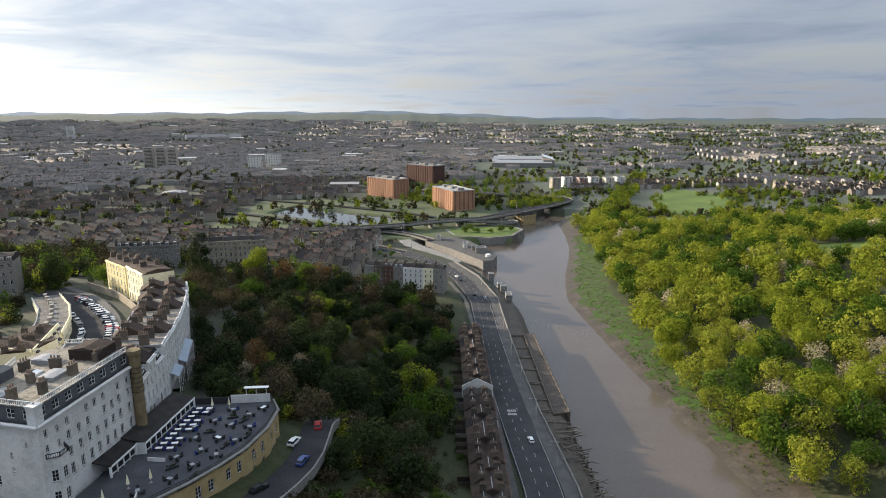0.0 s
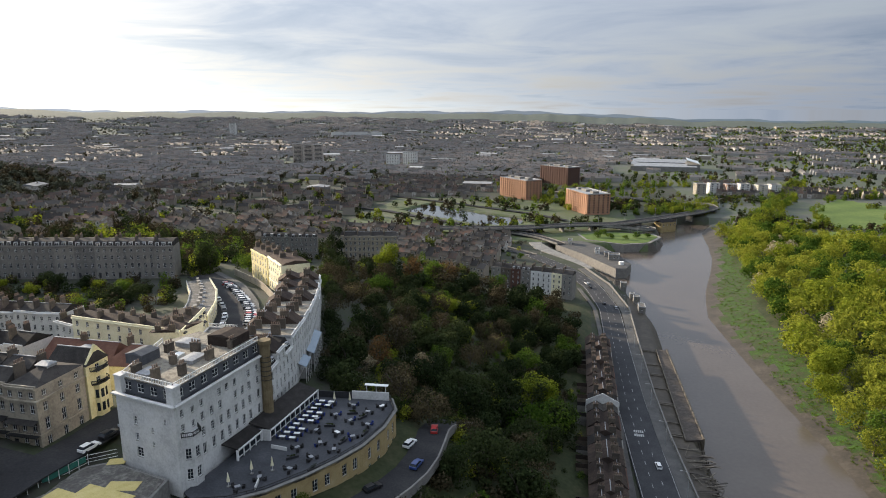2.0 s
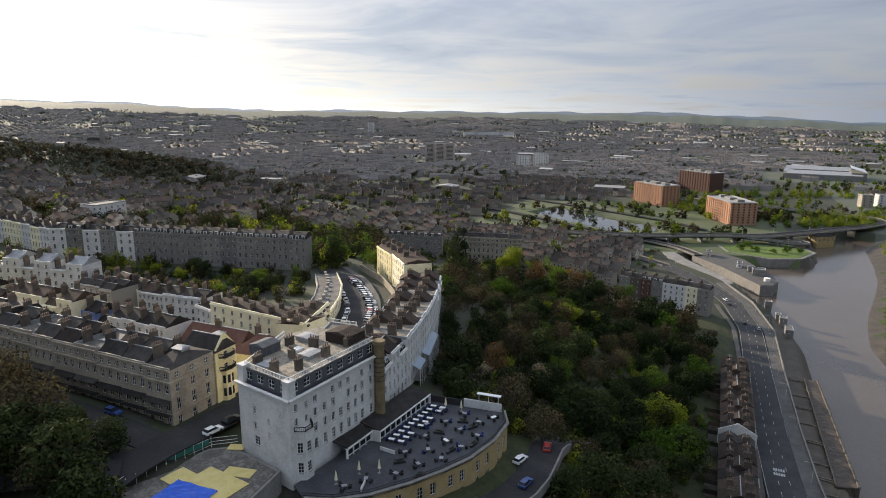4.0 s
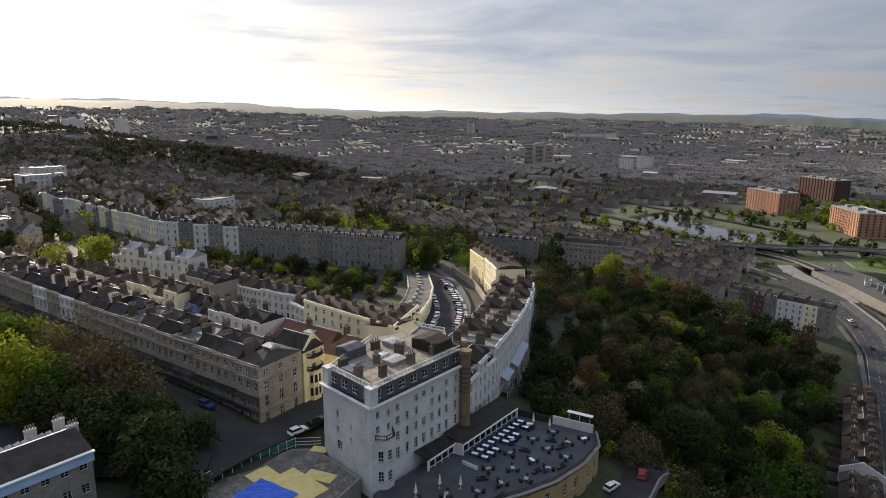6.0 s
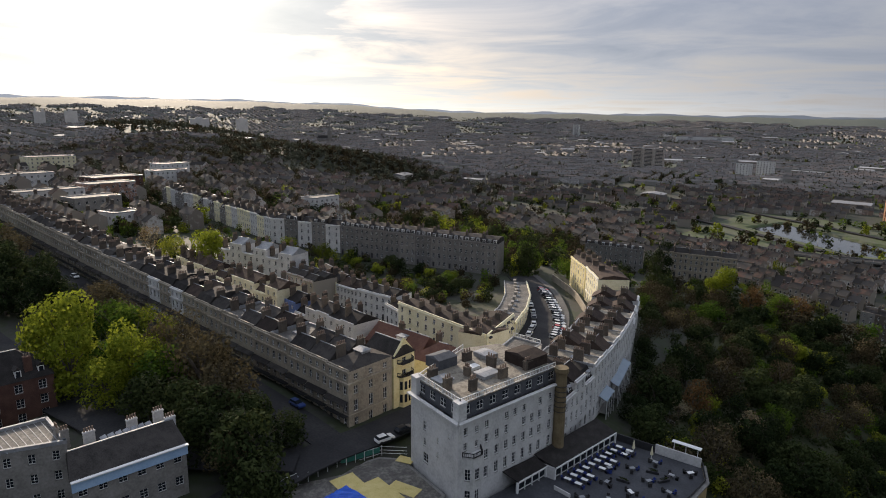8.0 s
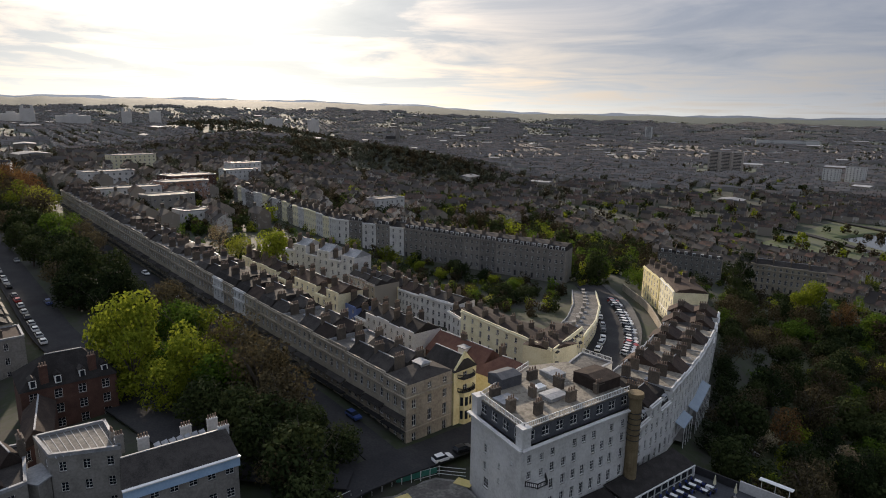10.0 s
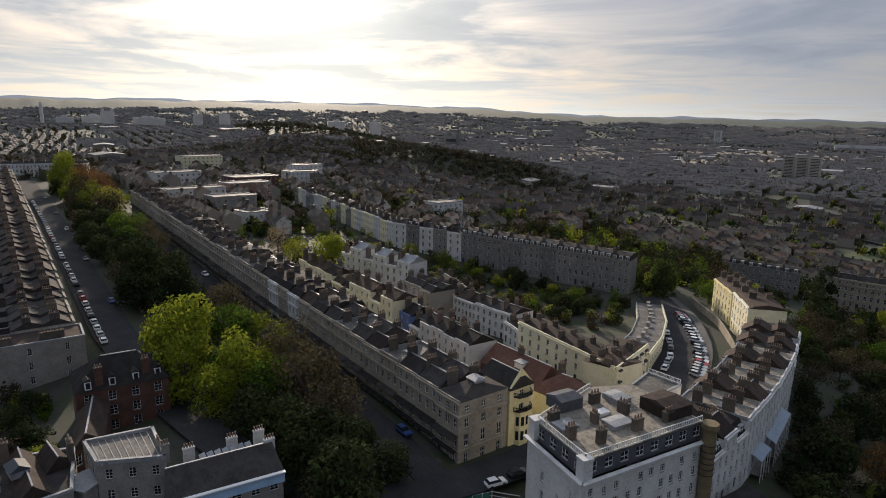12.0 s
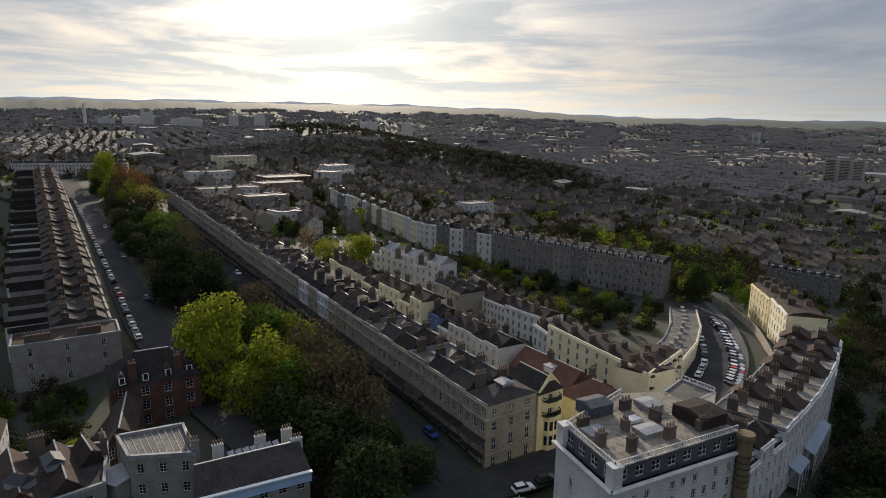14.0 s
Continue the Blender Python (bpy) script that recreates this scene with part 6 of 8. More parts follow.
f = thing("scaffold", "tubular scaffold rail with green debris netting", "scaffold")
s = Shape()
for z in (61.4, 62.1, 62.9):
    s.beam((-97.4, 76.0, z), (-97.2, 86.0, z), 0.07, 0.07)
    s.beam((-97.2, 86.0, z), (-92.7, 102.5, z), 0.07, 0.07)
    s.beam((-92.7, 102.5, z), (-88.6, 105.8, z), 0.07, 0.07)
for k in range(14):
    p = Vector((-97.4, 76.0)).lerp(Vector((-92.7, 102.5)), k / 13)
    s.box(p.x - 0.04, p.y - 0.04, 58, p.x + 0.04, p.y + 0.04, 63.2)
put("frame", s.mesh("frame", "white_paint"), f)
s = Shape()
for k in range(4):
    s.beam((-95.0 + 0.05, 93.6, 62.0 + 0.3 * k), (-92.75, 102.0, 62.0 + 0.3 * k), 0.06, 0.27)
put("netting", s.mesh("netting", "green_net"), f)

# ---------------------------------------------------------------- streets and cars


ROAD_POINTS = []


def ribbon(name, pts, width, mat, label, lift=0.25, z=None, kind="structure", category="road", thick=0.3):
    """A carriageway laid along a line; z: heights for its points, else it follows the land."""
    fine, hs = [], []
    for k, (a, b) in enumerate(zip(pts, pts[1:])):
        a, b = Vector(a), Vector(b)
        n = max(1, int((b - a).length / 5))
        for i in range(n):
            fine.append(a.lerp(b, i / n))
            hs.append(None if z is None else z[k] + (z[k + 1] - z[k]) * i / n)
    fine.append(Vector(pts[-1]))
    hs.append(None if z is None else z[-1])
    for _ in range(3):
        fine = [fine[0]] + [(fine[i - 1] + fine[i] * 2 + fine[i + 1]) / 4 for i in range(1, len(fine) - 1)] + [fine[-1]]
    s = Shape()
    left, right = [], []
    for i, p in enumerate(fine):
        d = (fine[min(i + 1, len(fine) - 1)] - fine[max(i - 1, 0)]).normalized()
        nrm = Vector((-d.y, d.x)) * width / 2
        a, b = p + nrm, p - nrm
        h = hs[i] if hs[i] is not None else max(height(*a), height(*b), height(*p)) + lift
        left.append((a.x, a.y, h)), right.append((b.x, b.y, h))
    for i in range(len(fine) - 1):
        s.quad(right[i], right[i + 1], left[i + 1], left[i])
        lo = [(x, y, zz - thick) for x, y, zz in (left[i], left[i + 1], right[i], right[i + 1])]
        s.quad(left[i], left[i + 1], lo[1], lo[0])
        s.quad(right[i + 1], right[i], lo[2], lo[3])
    ROAD_POINTS.extend(left + right)
    ob = put(name, s.mesh(name, mat))
    tagged(ob, label, category, kind=kind)
    return ob, [(l, rr) for l, rr in zip(left, right)]


ribbon("road_hill", [(-97.5, 150), (-97.3, 114), (-97.5, 100), (-99.5, 88), (-100, 70), (-98, 40), (-96, 0)], 9, "asphalt", "asphalt hill street beside the hotel")
ribbon("road_terrace", [(-101, 96), (-160, 97), (-280, 98), (-420, 99), (-600, 96)], 7, "asphalt", "shaded street before the stone terrace")
ribbon("road_avenue", [(-101, 88), (-120, 70), (-160, 64.5), (-210, 60.5), (-320, 62), (-480, 65), (-610, 66)], 11, "asphalt", "asphalt avenue lined with parked cars")
_cres = ribbon("road_crescent", [(-97, 143), (-101.5, 163), (-109.0, 187), (-121.5, 210), (-141, 235), (-168, 260)], 13, "asphalt", "crescent street full of parked cars", 0.3)
s = Shape()
for a, b in zip(_cres[1][6:], _cres[1][7:]):
    s.beam((a[1][0] + 0.2, a[1][1] + 0.2, a[1][2] + 0.14), (b[1][0] + 0.2, b[1][1] + 0.2, b[1][2] + 0.14), 2.6, 0.5)
tagged(put("pavement_crescent", s.mesh("pavement_crescent", "paving")), "flagged pavement along the crescent", "pavement", kind="structure")
s = Shape()
for a, b in zip(_cres[1][8:], _cres[1][9:]):
    s.beam((a[1][0] + 6.5, a[1][1] + 5.0, a[1][2] + 1.0), (b[1][0] + 6.5, b[1][1] + 5.0, b[1][2] + 1.0), 0.45, 3.0)
tagged(put("area_wall", s.mesh("area_wall", "bath_stone")), "low stone wall before the crescent houses", "wall", kind="structure")
_lane = ribbon("road_lower", [(-44, 104), (-37, 116), (-32.5, 130), (-31.5, 142), (-34, 156), (-30, 175)], 7.5, "asphalt", "narrow lane below the terrace", 0.2)

s = Shape()
for a, b in zip(_lane[1], _lane[1][1:]):
    s.beam((a[1][0] + 0.3, a[1][1], a[1][2] + 0.4), (b[1][0] + 0.3, b[1][1], b[1][2] + 0.4), 0.45, 2.2)
tagged(put("lane_wall", s.mesh("lane_wall", "grey_stone")), "stone parapet wall along the lane", "wall", kind="structure")
PAINTS = {"white": (0.75, 0.75, 0.74), "silver": (0.45, 0.46, 0.47), "grey": (0.12, 0.125, 0.13), "black": (0.015, 0.015, 0.017), "blue": (0.03, 0.06, 0.2), "red": (0.38, 0.03, 0.025)}
for k, c in PAINTS.items():
    m = surface("car_" + k, [tuple(x * 0.92 for x in c), c], 2.0, rough=0.28, bump=0.0, spec=0.6)
surface("tyre", [(0.012, 0.012, 0.012), (0.025, 0.025, 0.025)], 8.0)


def car_proto(color, long_=4.2):
    t = thing("car", f"parked {color} hatchback car", "car", "parked cars")
    h = long_ / 2
    s = Shape()
    prof = [(-h, 0.35), (-h, 0.85), (-h + 0.15, 0.98), (h - 1.1, 0.95), (h - 0.1, 0.78), (h, 0.6), (h, 0.35)]
    n = len(prof)
    v = [(x, -0.86, z) for x, z in prof] + [(x, 0.86, z) for x, z in prof]
    s.add(v, [tuple(range(n)), tuple(reversed(range(n, 2 * n)))] + [(i, i + n, (i + 1) % n + n, (i + 1) % n) for i in range(n)])
    put("body", s.mesh("body", "car_" + color), t)
    s = Shape()
    s.add([(-h + 0.1, -0.78, 0.97), (h - 1.15, -0.78, 0.95), (h - 1.15, 0.78, 0.95), (-h + 0.1, 0.78, 0.97), (-h + 0.45, -0.62, 1.44), (h - 2.0, -0.62, 1.46), (h - 2.0, 0.62, 1.46), (-h + 0.45, 0.62, 1.44)],
          [(0, 1, 5, 4), (1, 2, 6, 5), (2, 3, 7, 6), (3, 0, 4, 7)])
    put("glasshouse", s.mesh("glasshouse", "window_glass"), t)
    s = Shape()
    s.box(-h + 0.43, -0.63, 1.43, h - 1.98, 0.63, 1.49)
    put("car_roof", s.mesh("car_roof", "car_" + color), t)
    for x in (-h + 0.75, h - 0.8):
        for y in (-0.8, 0.8):
            s = Shape()
            m = 10
            v = [(x + 0.31 * math.cos(i * math.tau / m), y - 0.1, 0.31 + 0.31 * math.sin(i * math.tau / m)) for i in range(m)]
            v += [(a, b + 0.2, c) for a, b, c in v]
            s.add(v, [tuple(range(m)), tuple(reversed(range(m, 2 * m)))] + [(i, i + m, (i + 1) % m + m, (i + 1) % m) for i in range(m)])
            put("wheel", s.mesh("wheel", "tyre"), t)
    return t


CARS = {c: car_proto(c) for c in PAINTS}


def park(color, x, y, turn, z=None):
    c, s_ = math.cos(radians(turn)), math.sin(radians(turn))
    if z is None:
        near = sorted(((p[0] - x) ** 2 + (p[1] - y) ** 2, p[2]) for p in ROAD_POINTS if abs(p[0] - x) < 14 and abs(p[1] - y) < 14)[:2]
        z = sum(h for _, h in near) / len(near) if near else height(x, y)
    copy_thing(CARS[color], pose(x, y, z, 0, 0, turn))


def park_all():
    r = random.Random(8)
    mix = ["white", "silver", "grey", "black", "silver", "grey", "white", "silver", "white", "black", "grey", "silver", "blue", "white", "red"]
    for k in range(46):
        x = -205 - k * 5.9
        if r.random() < 0.93:
            park(r.choice(mix), x, 60.5 + (-205 - x) * 0.016 - 3.6, 180 + r.uniform(-2, 2))
    for k in range(5):
        x = -225 - k * 62.0 - r.uniform(0, 15)
        park(r.choice(mix), x, 60.5 + (-205 - x) * 0.016 + 3.9, r.uniform(-2, 2))
    bend = [Vector(p) for p in ((-104.0, 187.5), (-108.5, 197.0), (-116.0, 208.5), (-126.0, 221.0), (-137.0, 233.5), (-143.5, 240.0))]

    def along(f):
        f *= len(bend) - 1
        k = min(int(f), len(bend) - 2)
        return bend[k].lerp(bend[k + 1], f - k), bend[k + 1] - bend[k]

    for k in range(23):
        p, d = along(k / 22)
        park(r.choice(mix), p.x, p.y, math.degrees(math.atan2(d.y, d.x)) - 112 + r.uniform(-3, 3))
    for k in range(7):
        p, d = along(k / 9 + 0.02)
        o = Vector((-d.y, d.x)).normalized() * 8.6
        park(r.choice(mix), p.x + o.x, p.y + o.y, math.degrees(math.atan2(d.y, d.x)) + r.uniform(-3, 3))
    for c, x, y, a in (("white", -96.2, 104.2, 80), ("black", -96.4, 110.0, 84), ("silver", -96.2, 115.6, 86)):
        park(c, x + 2.6, y, a)
    for c, x, y, a in (("white", -36.3, 139.8, 75), ("red", -32.2, 148.5, 100), ("black", -39.0, 119.5, 55), ("blue", -32.5, 131.5, 78), ("black", -42.5, 112.0, 55)):
        park(c, x, y, a)
    for k in range(5):
        park(r.choice(mix), -110 - k * 34 - r.uniform(0, 8), 99.2, 0)


park_all()

# ---------------------------------------------------------------- trees of the avenue and gardens
for kind, x, y, sc, tall, k in (
        ("lime", -171, 69.5, 1.55, 1.25, 0), ("lime", -160, 67, 1.25, 1.15, 1), ("green", -171, 84, 1.15, 1.2, 0), ("lime", -150, 77, 1.25, 1.15, 1), ("lime", -147, 70, 0.95, 1.0, 2), ("green", -142, 80, 1.1, 1.1, 2),
        ("dusk", -133, 85, 1.5, 1.15, 0), ("dusk", -122, 85, 1.35, 1.0, 1), ("dusk", -139, 88, 1.2, 1.0, 2), ("dark", -127, 79, 1.2, 0.9, 2), ("dark", -90, 68, 1.2, 1.0, 2), ("dark", -113, 84, 1.1, 1.0, 0), ("dark", -135, 74, 1.1, 0.9, 1), ("green", -158, 76, 1.2, 1.0, 3), ("dusk", -180, 88, 1.2, 1.1, 1), ("dusk", -200, 89, 1.2, 1.1, 2), ("dark", -193, 72, 1.1, 1.0, 0), ("dark", -222, 86, 1.1, 1.0, 2), ("dark", -103, 78, 1.35, 1.1, 0), ("dark", -95.5, 75, 1.15, 1.05, 1), ("dark", -112, 76, 1.15, 1.0, 2), ("dark", -106, 88.5, 0.8, 0.9, 3), ("dark", -119, 78, 1.2, 1.0, 1),
        ("dark", -243, 74, 1.2, 1.1, 0), ("dark", -232, 70, 1.1, 1.0, 1), ("dark", -258, 72, 1.25, 1.1, 2), ("dark", -272, 75, 1.2, 1.0, 3), ("dark", -245, 87, 1.1, 1.0, 1), ("dark", -215, 74, 1.0, 1.0, 2), ("dark", -205, 84, 1.0, 1.0, 3),
        ("green", -300, 82, 1.3, 1.0, 3), ("green", -325, 88, 1.4, 1.0, 2), ("dark", -345, 80, 1.3, 1.0, 1), ("dark", -362, 80, 1.2, 1.0, 0), ("olive", -385, 92, 1.4, 1.1, 0), ("brown", -410, 94, 1.4, 1.2, 1), ("brown", -450, 96, 1.7, 1.3, 0), ("olive", -470, 86, 1.4, 1.2, 2),
        ("lime", -515, 84, 1.7, 1.35, 3), ("brown", -490, 94, 1.6, 1.3, 2), ("green", -545, 86, 1.4, 1.1, 1), ("dusk", -280, 88, 1.2, 1.1, 2), ("dark", -290, 78, 1.2, 1.0, 3), ("dark", -310, 74, 1.2, 1.0, 0), ("dusk", -430, 86, 1.4, 1.1, 3), ("olive", -185, 80, 1.0, 1.1, 2),
        ("lime", -143, 37, 0.7, 0.9, 1), ("dark", -150, 34, 0.7, 0.7, 0), ("dark", -175, 33, 0.8, 0.8, 1), ("dark", -183, 38, 0.7, 0.7, 2), ("green", -186, 22, 0.8, 0.9, 1), ("dark", -165, 36, 0.7, 0.6, 3),
        ("lime", -230, 139, 1.25, 1.4, 2), ("green", -221, 146, 0.8, 0.9, 3), ("green", -250, 142, 0.8, 0.9, 0), ("olive", -262, 140, 1.1, 1.0, 3), ("blossom", -290, 143, 1.2, 1.0, 1),
        ("lime", -226, 210, 0.5, 0.8, 0), ("lime", -210, 208, 0.55, 0.8, 1), ("lime", -187, 218, 0.6, 0.8, 2), ("lime", -180, 224, 0.55, 0.8, 3), ("green", -176, 216, 0.7, 0.8, 0), ("dark", -205, 216, 0.9, 0.8, 1), ("dark", -196, 222, 0.8, 0.8, 2), ("dark", -172, 207, 0.8, 0.8, 3), ("dark", -215, 222, 0.8, 0.8, 0),
        ("dark", -165, 212, 0.8, 0.8, 1), ("olive", -245, 205, 0.9, 0.8, 2), ("olive", -262, 198, 0.9, 0.8, 3),
        ("green", -172, 272, 1.2, 1.3, 3), ("dark", -166, 264, 1.1, 1.5, 2), ("dark", -180, 282, 1.2, 1.4, 1), ("green", -158, 285, 0.9, 1.0, 2), ("green", -188, 268, 1.0, 1.1, 0),
        ("conifer", -128, 318, 1.25, 1.25, 0), ("conifer", -139, 352, 1.5, 1.15, 1), ("dark", -120, 312, 1.2, 1.1, 1), ("lime", -108, 362, 1.15, 1.4, 0), ("lime", -113, 355, 0.8, 1.2, 2), ("brown", -92, 352, 1.4, 1.2, 1), ("brown", -75, 372, 1.5, 1.2, 2), ("green", -82, 362, 1.2, 1.1, 0),
        ("lime", -60, 300, 1.1, 0.8, 1), ("lime", -50, 310, 1.0, 0.7, 2), ("olive", -72, 292, 1.0, 0.8, 3), ("brown", -60.5, 190, 1.05, 1.1, 0), ("blossom", -47, 196, 1.1, 1.0, 2), ("blossom", -62, 183, 0.7, 0.8, 3), ("dark", -40, 168, 0.8, 0.9, 2), ("dark", -49, 160, 0.7, 0.8, 1), ("dark", -45, 152, 0.7, 0.8, 2),
        ("lime", -10, 232, 1.2, 1.1, 1), ("lime", -16, 225, 1.0, 1.0, 3), ("green", -4, 215, 1.3, 1.0, 1), ("green", -12, 200, 1.4, 1.0, 3), ("green", -2, 225, 1.1, 1.0, 0), ("lime", -45, 262, 0.8, 0.9, 0)):
    plant(kind, x, y, sc, k=k, tall=tall, group="garden and street trees")
for kind, x, y, sc, tall, k in (
        ("dark", -222, 80, 1.3, 1.1, 1), ("dark", -236, 82, 1.4, 1.1, 2), ("dark", -252, 80, 1.4, 1.1, 3), ("dark", -266, 82, 1.35, 1.1, 0), ("green", -316, 82, 1.4, 1.1, 1), ("dusk", -300, 90, 1.3, 1.1, 0), ("dark", -335, 74, 1.3, 1.1, 2),
        ("dusk", -372, 88, 1.5, 1.2, 1), ("olive", -398, 84, 1.5, 1.2, 2), ("brown", -425, 92, 1.7, 1.3, 3), ("dusk", -445, 84, 1.5, 1.2, 0), ("brown", -470, 90, 1.8, 1.4, 1), ("olive", -500, 80, 1.5, 1.2, 2), ("dusk", -530, 94, 1.5, 1.2, 2), ("dusk", -195, 88, 1.3, 1.1, 1),
        ("dusk", -182, 72, 1.2, 1.1, 3), ("olive", -165, 88, 1.2, 1.2, 2), ("dusk", -152, 88, 1.3, 1.2, 3), ("dusk", -104, 76, 1.1, 1.0, 1), ("green", -180, 84, 1.2, 1.2, 3)):
    plant(kind, x, y, sc, k=k, tall=tall, group="garden and street trees")
for kind, x, y, sc, k in (
        ("dark", -66, 163, 0.8, 0), ("dusk", -70, 176, 0.8, 1), ("dark", -76, 190, 0.85, 2), ("dark", -82, 206, 0.8, 3), ("dusk", -87, 220, 0.9, 0), ("dark", -94, 236, 0.9, 1), ("dark", -102, 254, 0.9, 2), ("green", -110, 270, 0.9, 3), ("dark", -72, 205, 0.9, 1),
        ("dark", -228, 71, 1.1, 2), ("dusk", -248, 70, 1.1, 1), ("dark", -290, 70, 1.2, 0), ("dark", -318, 71, 1.2, 1), ("dusk", -350, 72, 1.2, 2), ("dark", -375, 74, 1.2, 3), ("dusk", -400, 76, 1.3, 0), ("dark", -420, 78, 1.2, 1), ("olive", -455, 80, 1.3, 2), ("dark", -485, 76, 1.2, 0)):
    plant(kind, x, y, sc, k=k, group="garden and street trees")
# flat-roofed blocks behind the long terrace
for x, y, w, d, h, wall in ((-457, 150, 38, 14, 9, "white_render"), (-462, 188, 30, 16, 13, "mixed_render"), (-352, 154, 16, 12, 9, "white_render"), (-374, 300, 22, 13, 13, "white_render"), (-577, 283, 30, 16, 12, "white_render"), (-697, 224, 40, 18, 14, "cream_render"), (-497, 205, 34, 20, 14, "red_brick"), (-602, 298, 28, 16, 16, "white_render"), (-410, 160, 26, 14, 10, "stone_render"), (-540, 160, 34, 16, 12, "white_render")):
    z0 = height(x, y)
    block("flat_roofed_building", "flat-roofed rendered block among terraces", "building", [(x - d / 2, y - w / 2), (x + d / 2, y - w / 2 + 3), (x + d / 2, y + w / 2 + 3), (x - d / 2, y + w / 2)], z0, z0 + h, wall, "felt", max(2, int(h / 3.4)), 4.2, (1.3, 1.5), "flat", group="flat-roofed blocks", skip=(2, 3))
# terraced gardens on the slope below the crescent
def garden_terrace(x, y, turn, long_, deep, label):
    z = height(x, y) + 0.6
    t = thing("garden_terrace", label, "garden", "terraced gardens", pose(x, y, z, 0, 0, turn))
    s = Shape()
    s.box(-long_ / 2, -0.25, -3.0, long_ / 2, 0.25, 0.5)
    put("retaining_wall", s.mesh("retaining_wall", "grey_stone"), t)
    s = Shape()
    s.box(-long_ / 2, 0.27, -3.0, long_ / 2, deep, 0.0)
    put("paving", s.mesh("paving", "paving"), t)
    for k in range(5):
        s = Shape()
        s.box(long_ / 2 + 0.05, -0.4 - 0.35 * (k + 1), -3.2, long_ / 2 + 1.3, -0.4 - 0.35 * k, -0.2 * (k + 1))
        put("step", s.mesh("step", "concrete"), t)


garden_terrace(-62, 172, 100, 9, 4.5, "small paved garden terrace with a stone retaining wall")
garden_terrace(-55, 181, 95, 7, 3.5, "small paved garden terrace with a stone retaining wall")
garden_terrace(-24, 196, 80, 8, 3.0, "narrow paved garden terrace among trees")

# ---------------------------------------------------------------- main road and river wall
ROAD_L = [(25.5, 150), (25.3, 184), (23.4, 225), (21.7, 261), (18.8, 330), (17.4, 391), (8.2, 443), (-8.6, 483), (-32, 520)]
MID = [(32, 140), (32.2, 184), (29.0, 228), (26.6, 268), (24.8, 330), (23.4, 395), (14.2, 446), (-4, 492), (-34, 536), (-66, 566), (-92, 596)]
road, edges = ribbon("road_riverside", MID, 12.5, "worn_asphalt", "wide riverside road with white lane markings", z=[9.2] * 11, thick=0.6)
pave, _ = ribbon("pavement_river", [(41, 140), (41.2, 184), (36.6, 238), (34.8, 275), (33.6, 330), (32.8, 395), (23, 450), (6, 498)], 5.0, "paving", "riverside pavement behind a kerb", z=[9.35] * 8, thick=3.0)
ribbon("pavement_town", [(23.6, 150), (22.6, 190), (21.0, 240), (19.0, 290), (16.2, 360), (14.6, 395), (4.6, 440)], 2.2, "paving", "narrow pavement before small brick houses", z=[9.33] * 7, thick=0.6)


def mark_road():
    dash = Shape()
    dash.box(-0.07, -1.3, 0, 0.07, 1.3, 0.012)
    me = dash.mesh("lane_dash", "road_paint")
    pts = [Vector(p) for p in MID]
    for off, every, start in ((-1.6, 7.0, 0.0), (1.9, 9.0, 2.0)):
        dist = start
        while dist < 430:
            left = dist
            for a, b in zip(pts, pts[1:]):
                if left < (b - a).length:
                    break
                left -= (b - a).length
            d = (b - a).normalized()
            p = a + d * left + Vector((d.y, -d.x)) * off
            put("lane_dash", me, road, pose(p.x, p.y, 9.212, 0, 0, math.degrees(math.atan2(d.y, d.x)) - 90))
            dist += every
    s = Shape()
    for a, b in zip(edges, edges[1:]):
        for k, (p, q) in enumerate(zip(a, b)):
            inn = 0.35 if k else -0.35
            s.quad((p[0] - inn, p[1], 9.214), (q[0] - inn, q[1], 9.214), (q[0] - inn + 0.14, q[1], 9.214), (p[0] - inn + 0.14, p[1], 9.214))
    put("edge_line", s.mesh("edge_line", "road_paint"), road)
    # worn lettering on the carriageway, too worn to read
    for y in (236.5, 239.5):
        for k in range(5):
            s = Shape()
            s.box(-0.28, -0.9, 0, 0.28, 0.9, 0.012)
            put("road_letter", s.mesh("road_letter", "road_paint"), road, pose(26.3 + k * 0.75, y, 9.213))


mark_road()
for c, x, y, a in (("white", 32.4, 215, 95), ("silver", 27.5, 398, 95), ("black", 20.5, 405, 97), ("black", 12, 442, 115), ("white", 10, 452, 115)):
    park(c, x, y, a, 9.22)
for c in CARS.values():
    wipe(c)


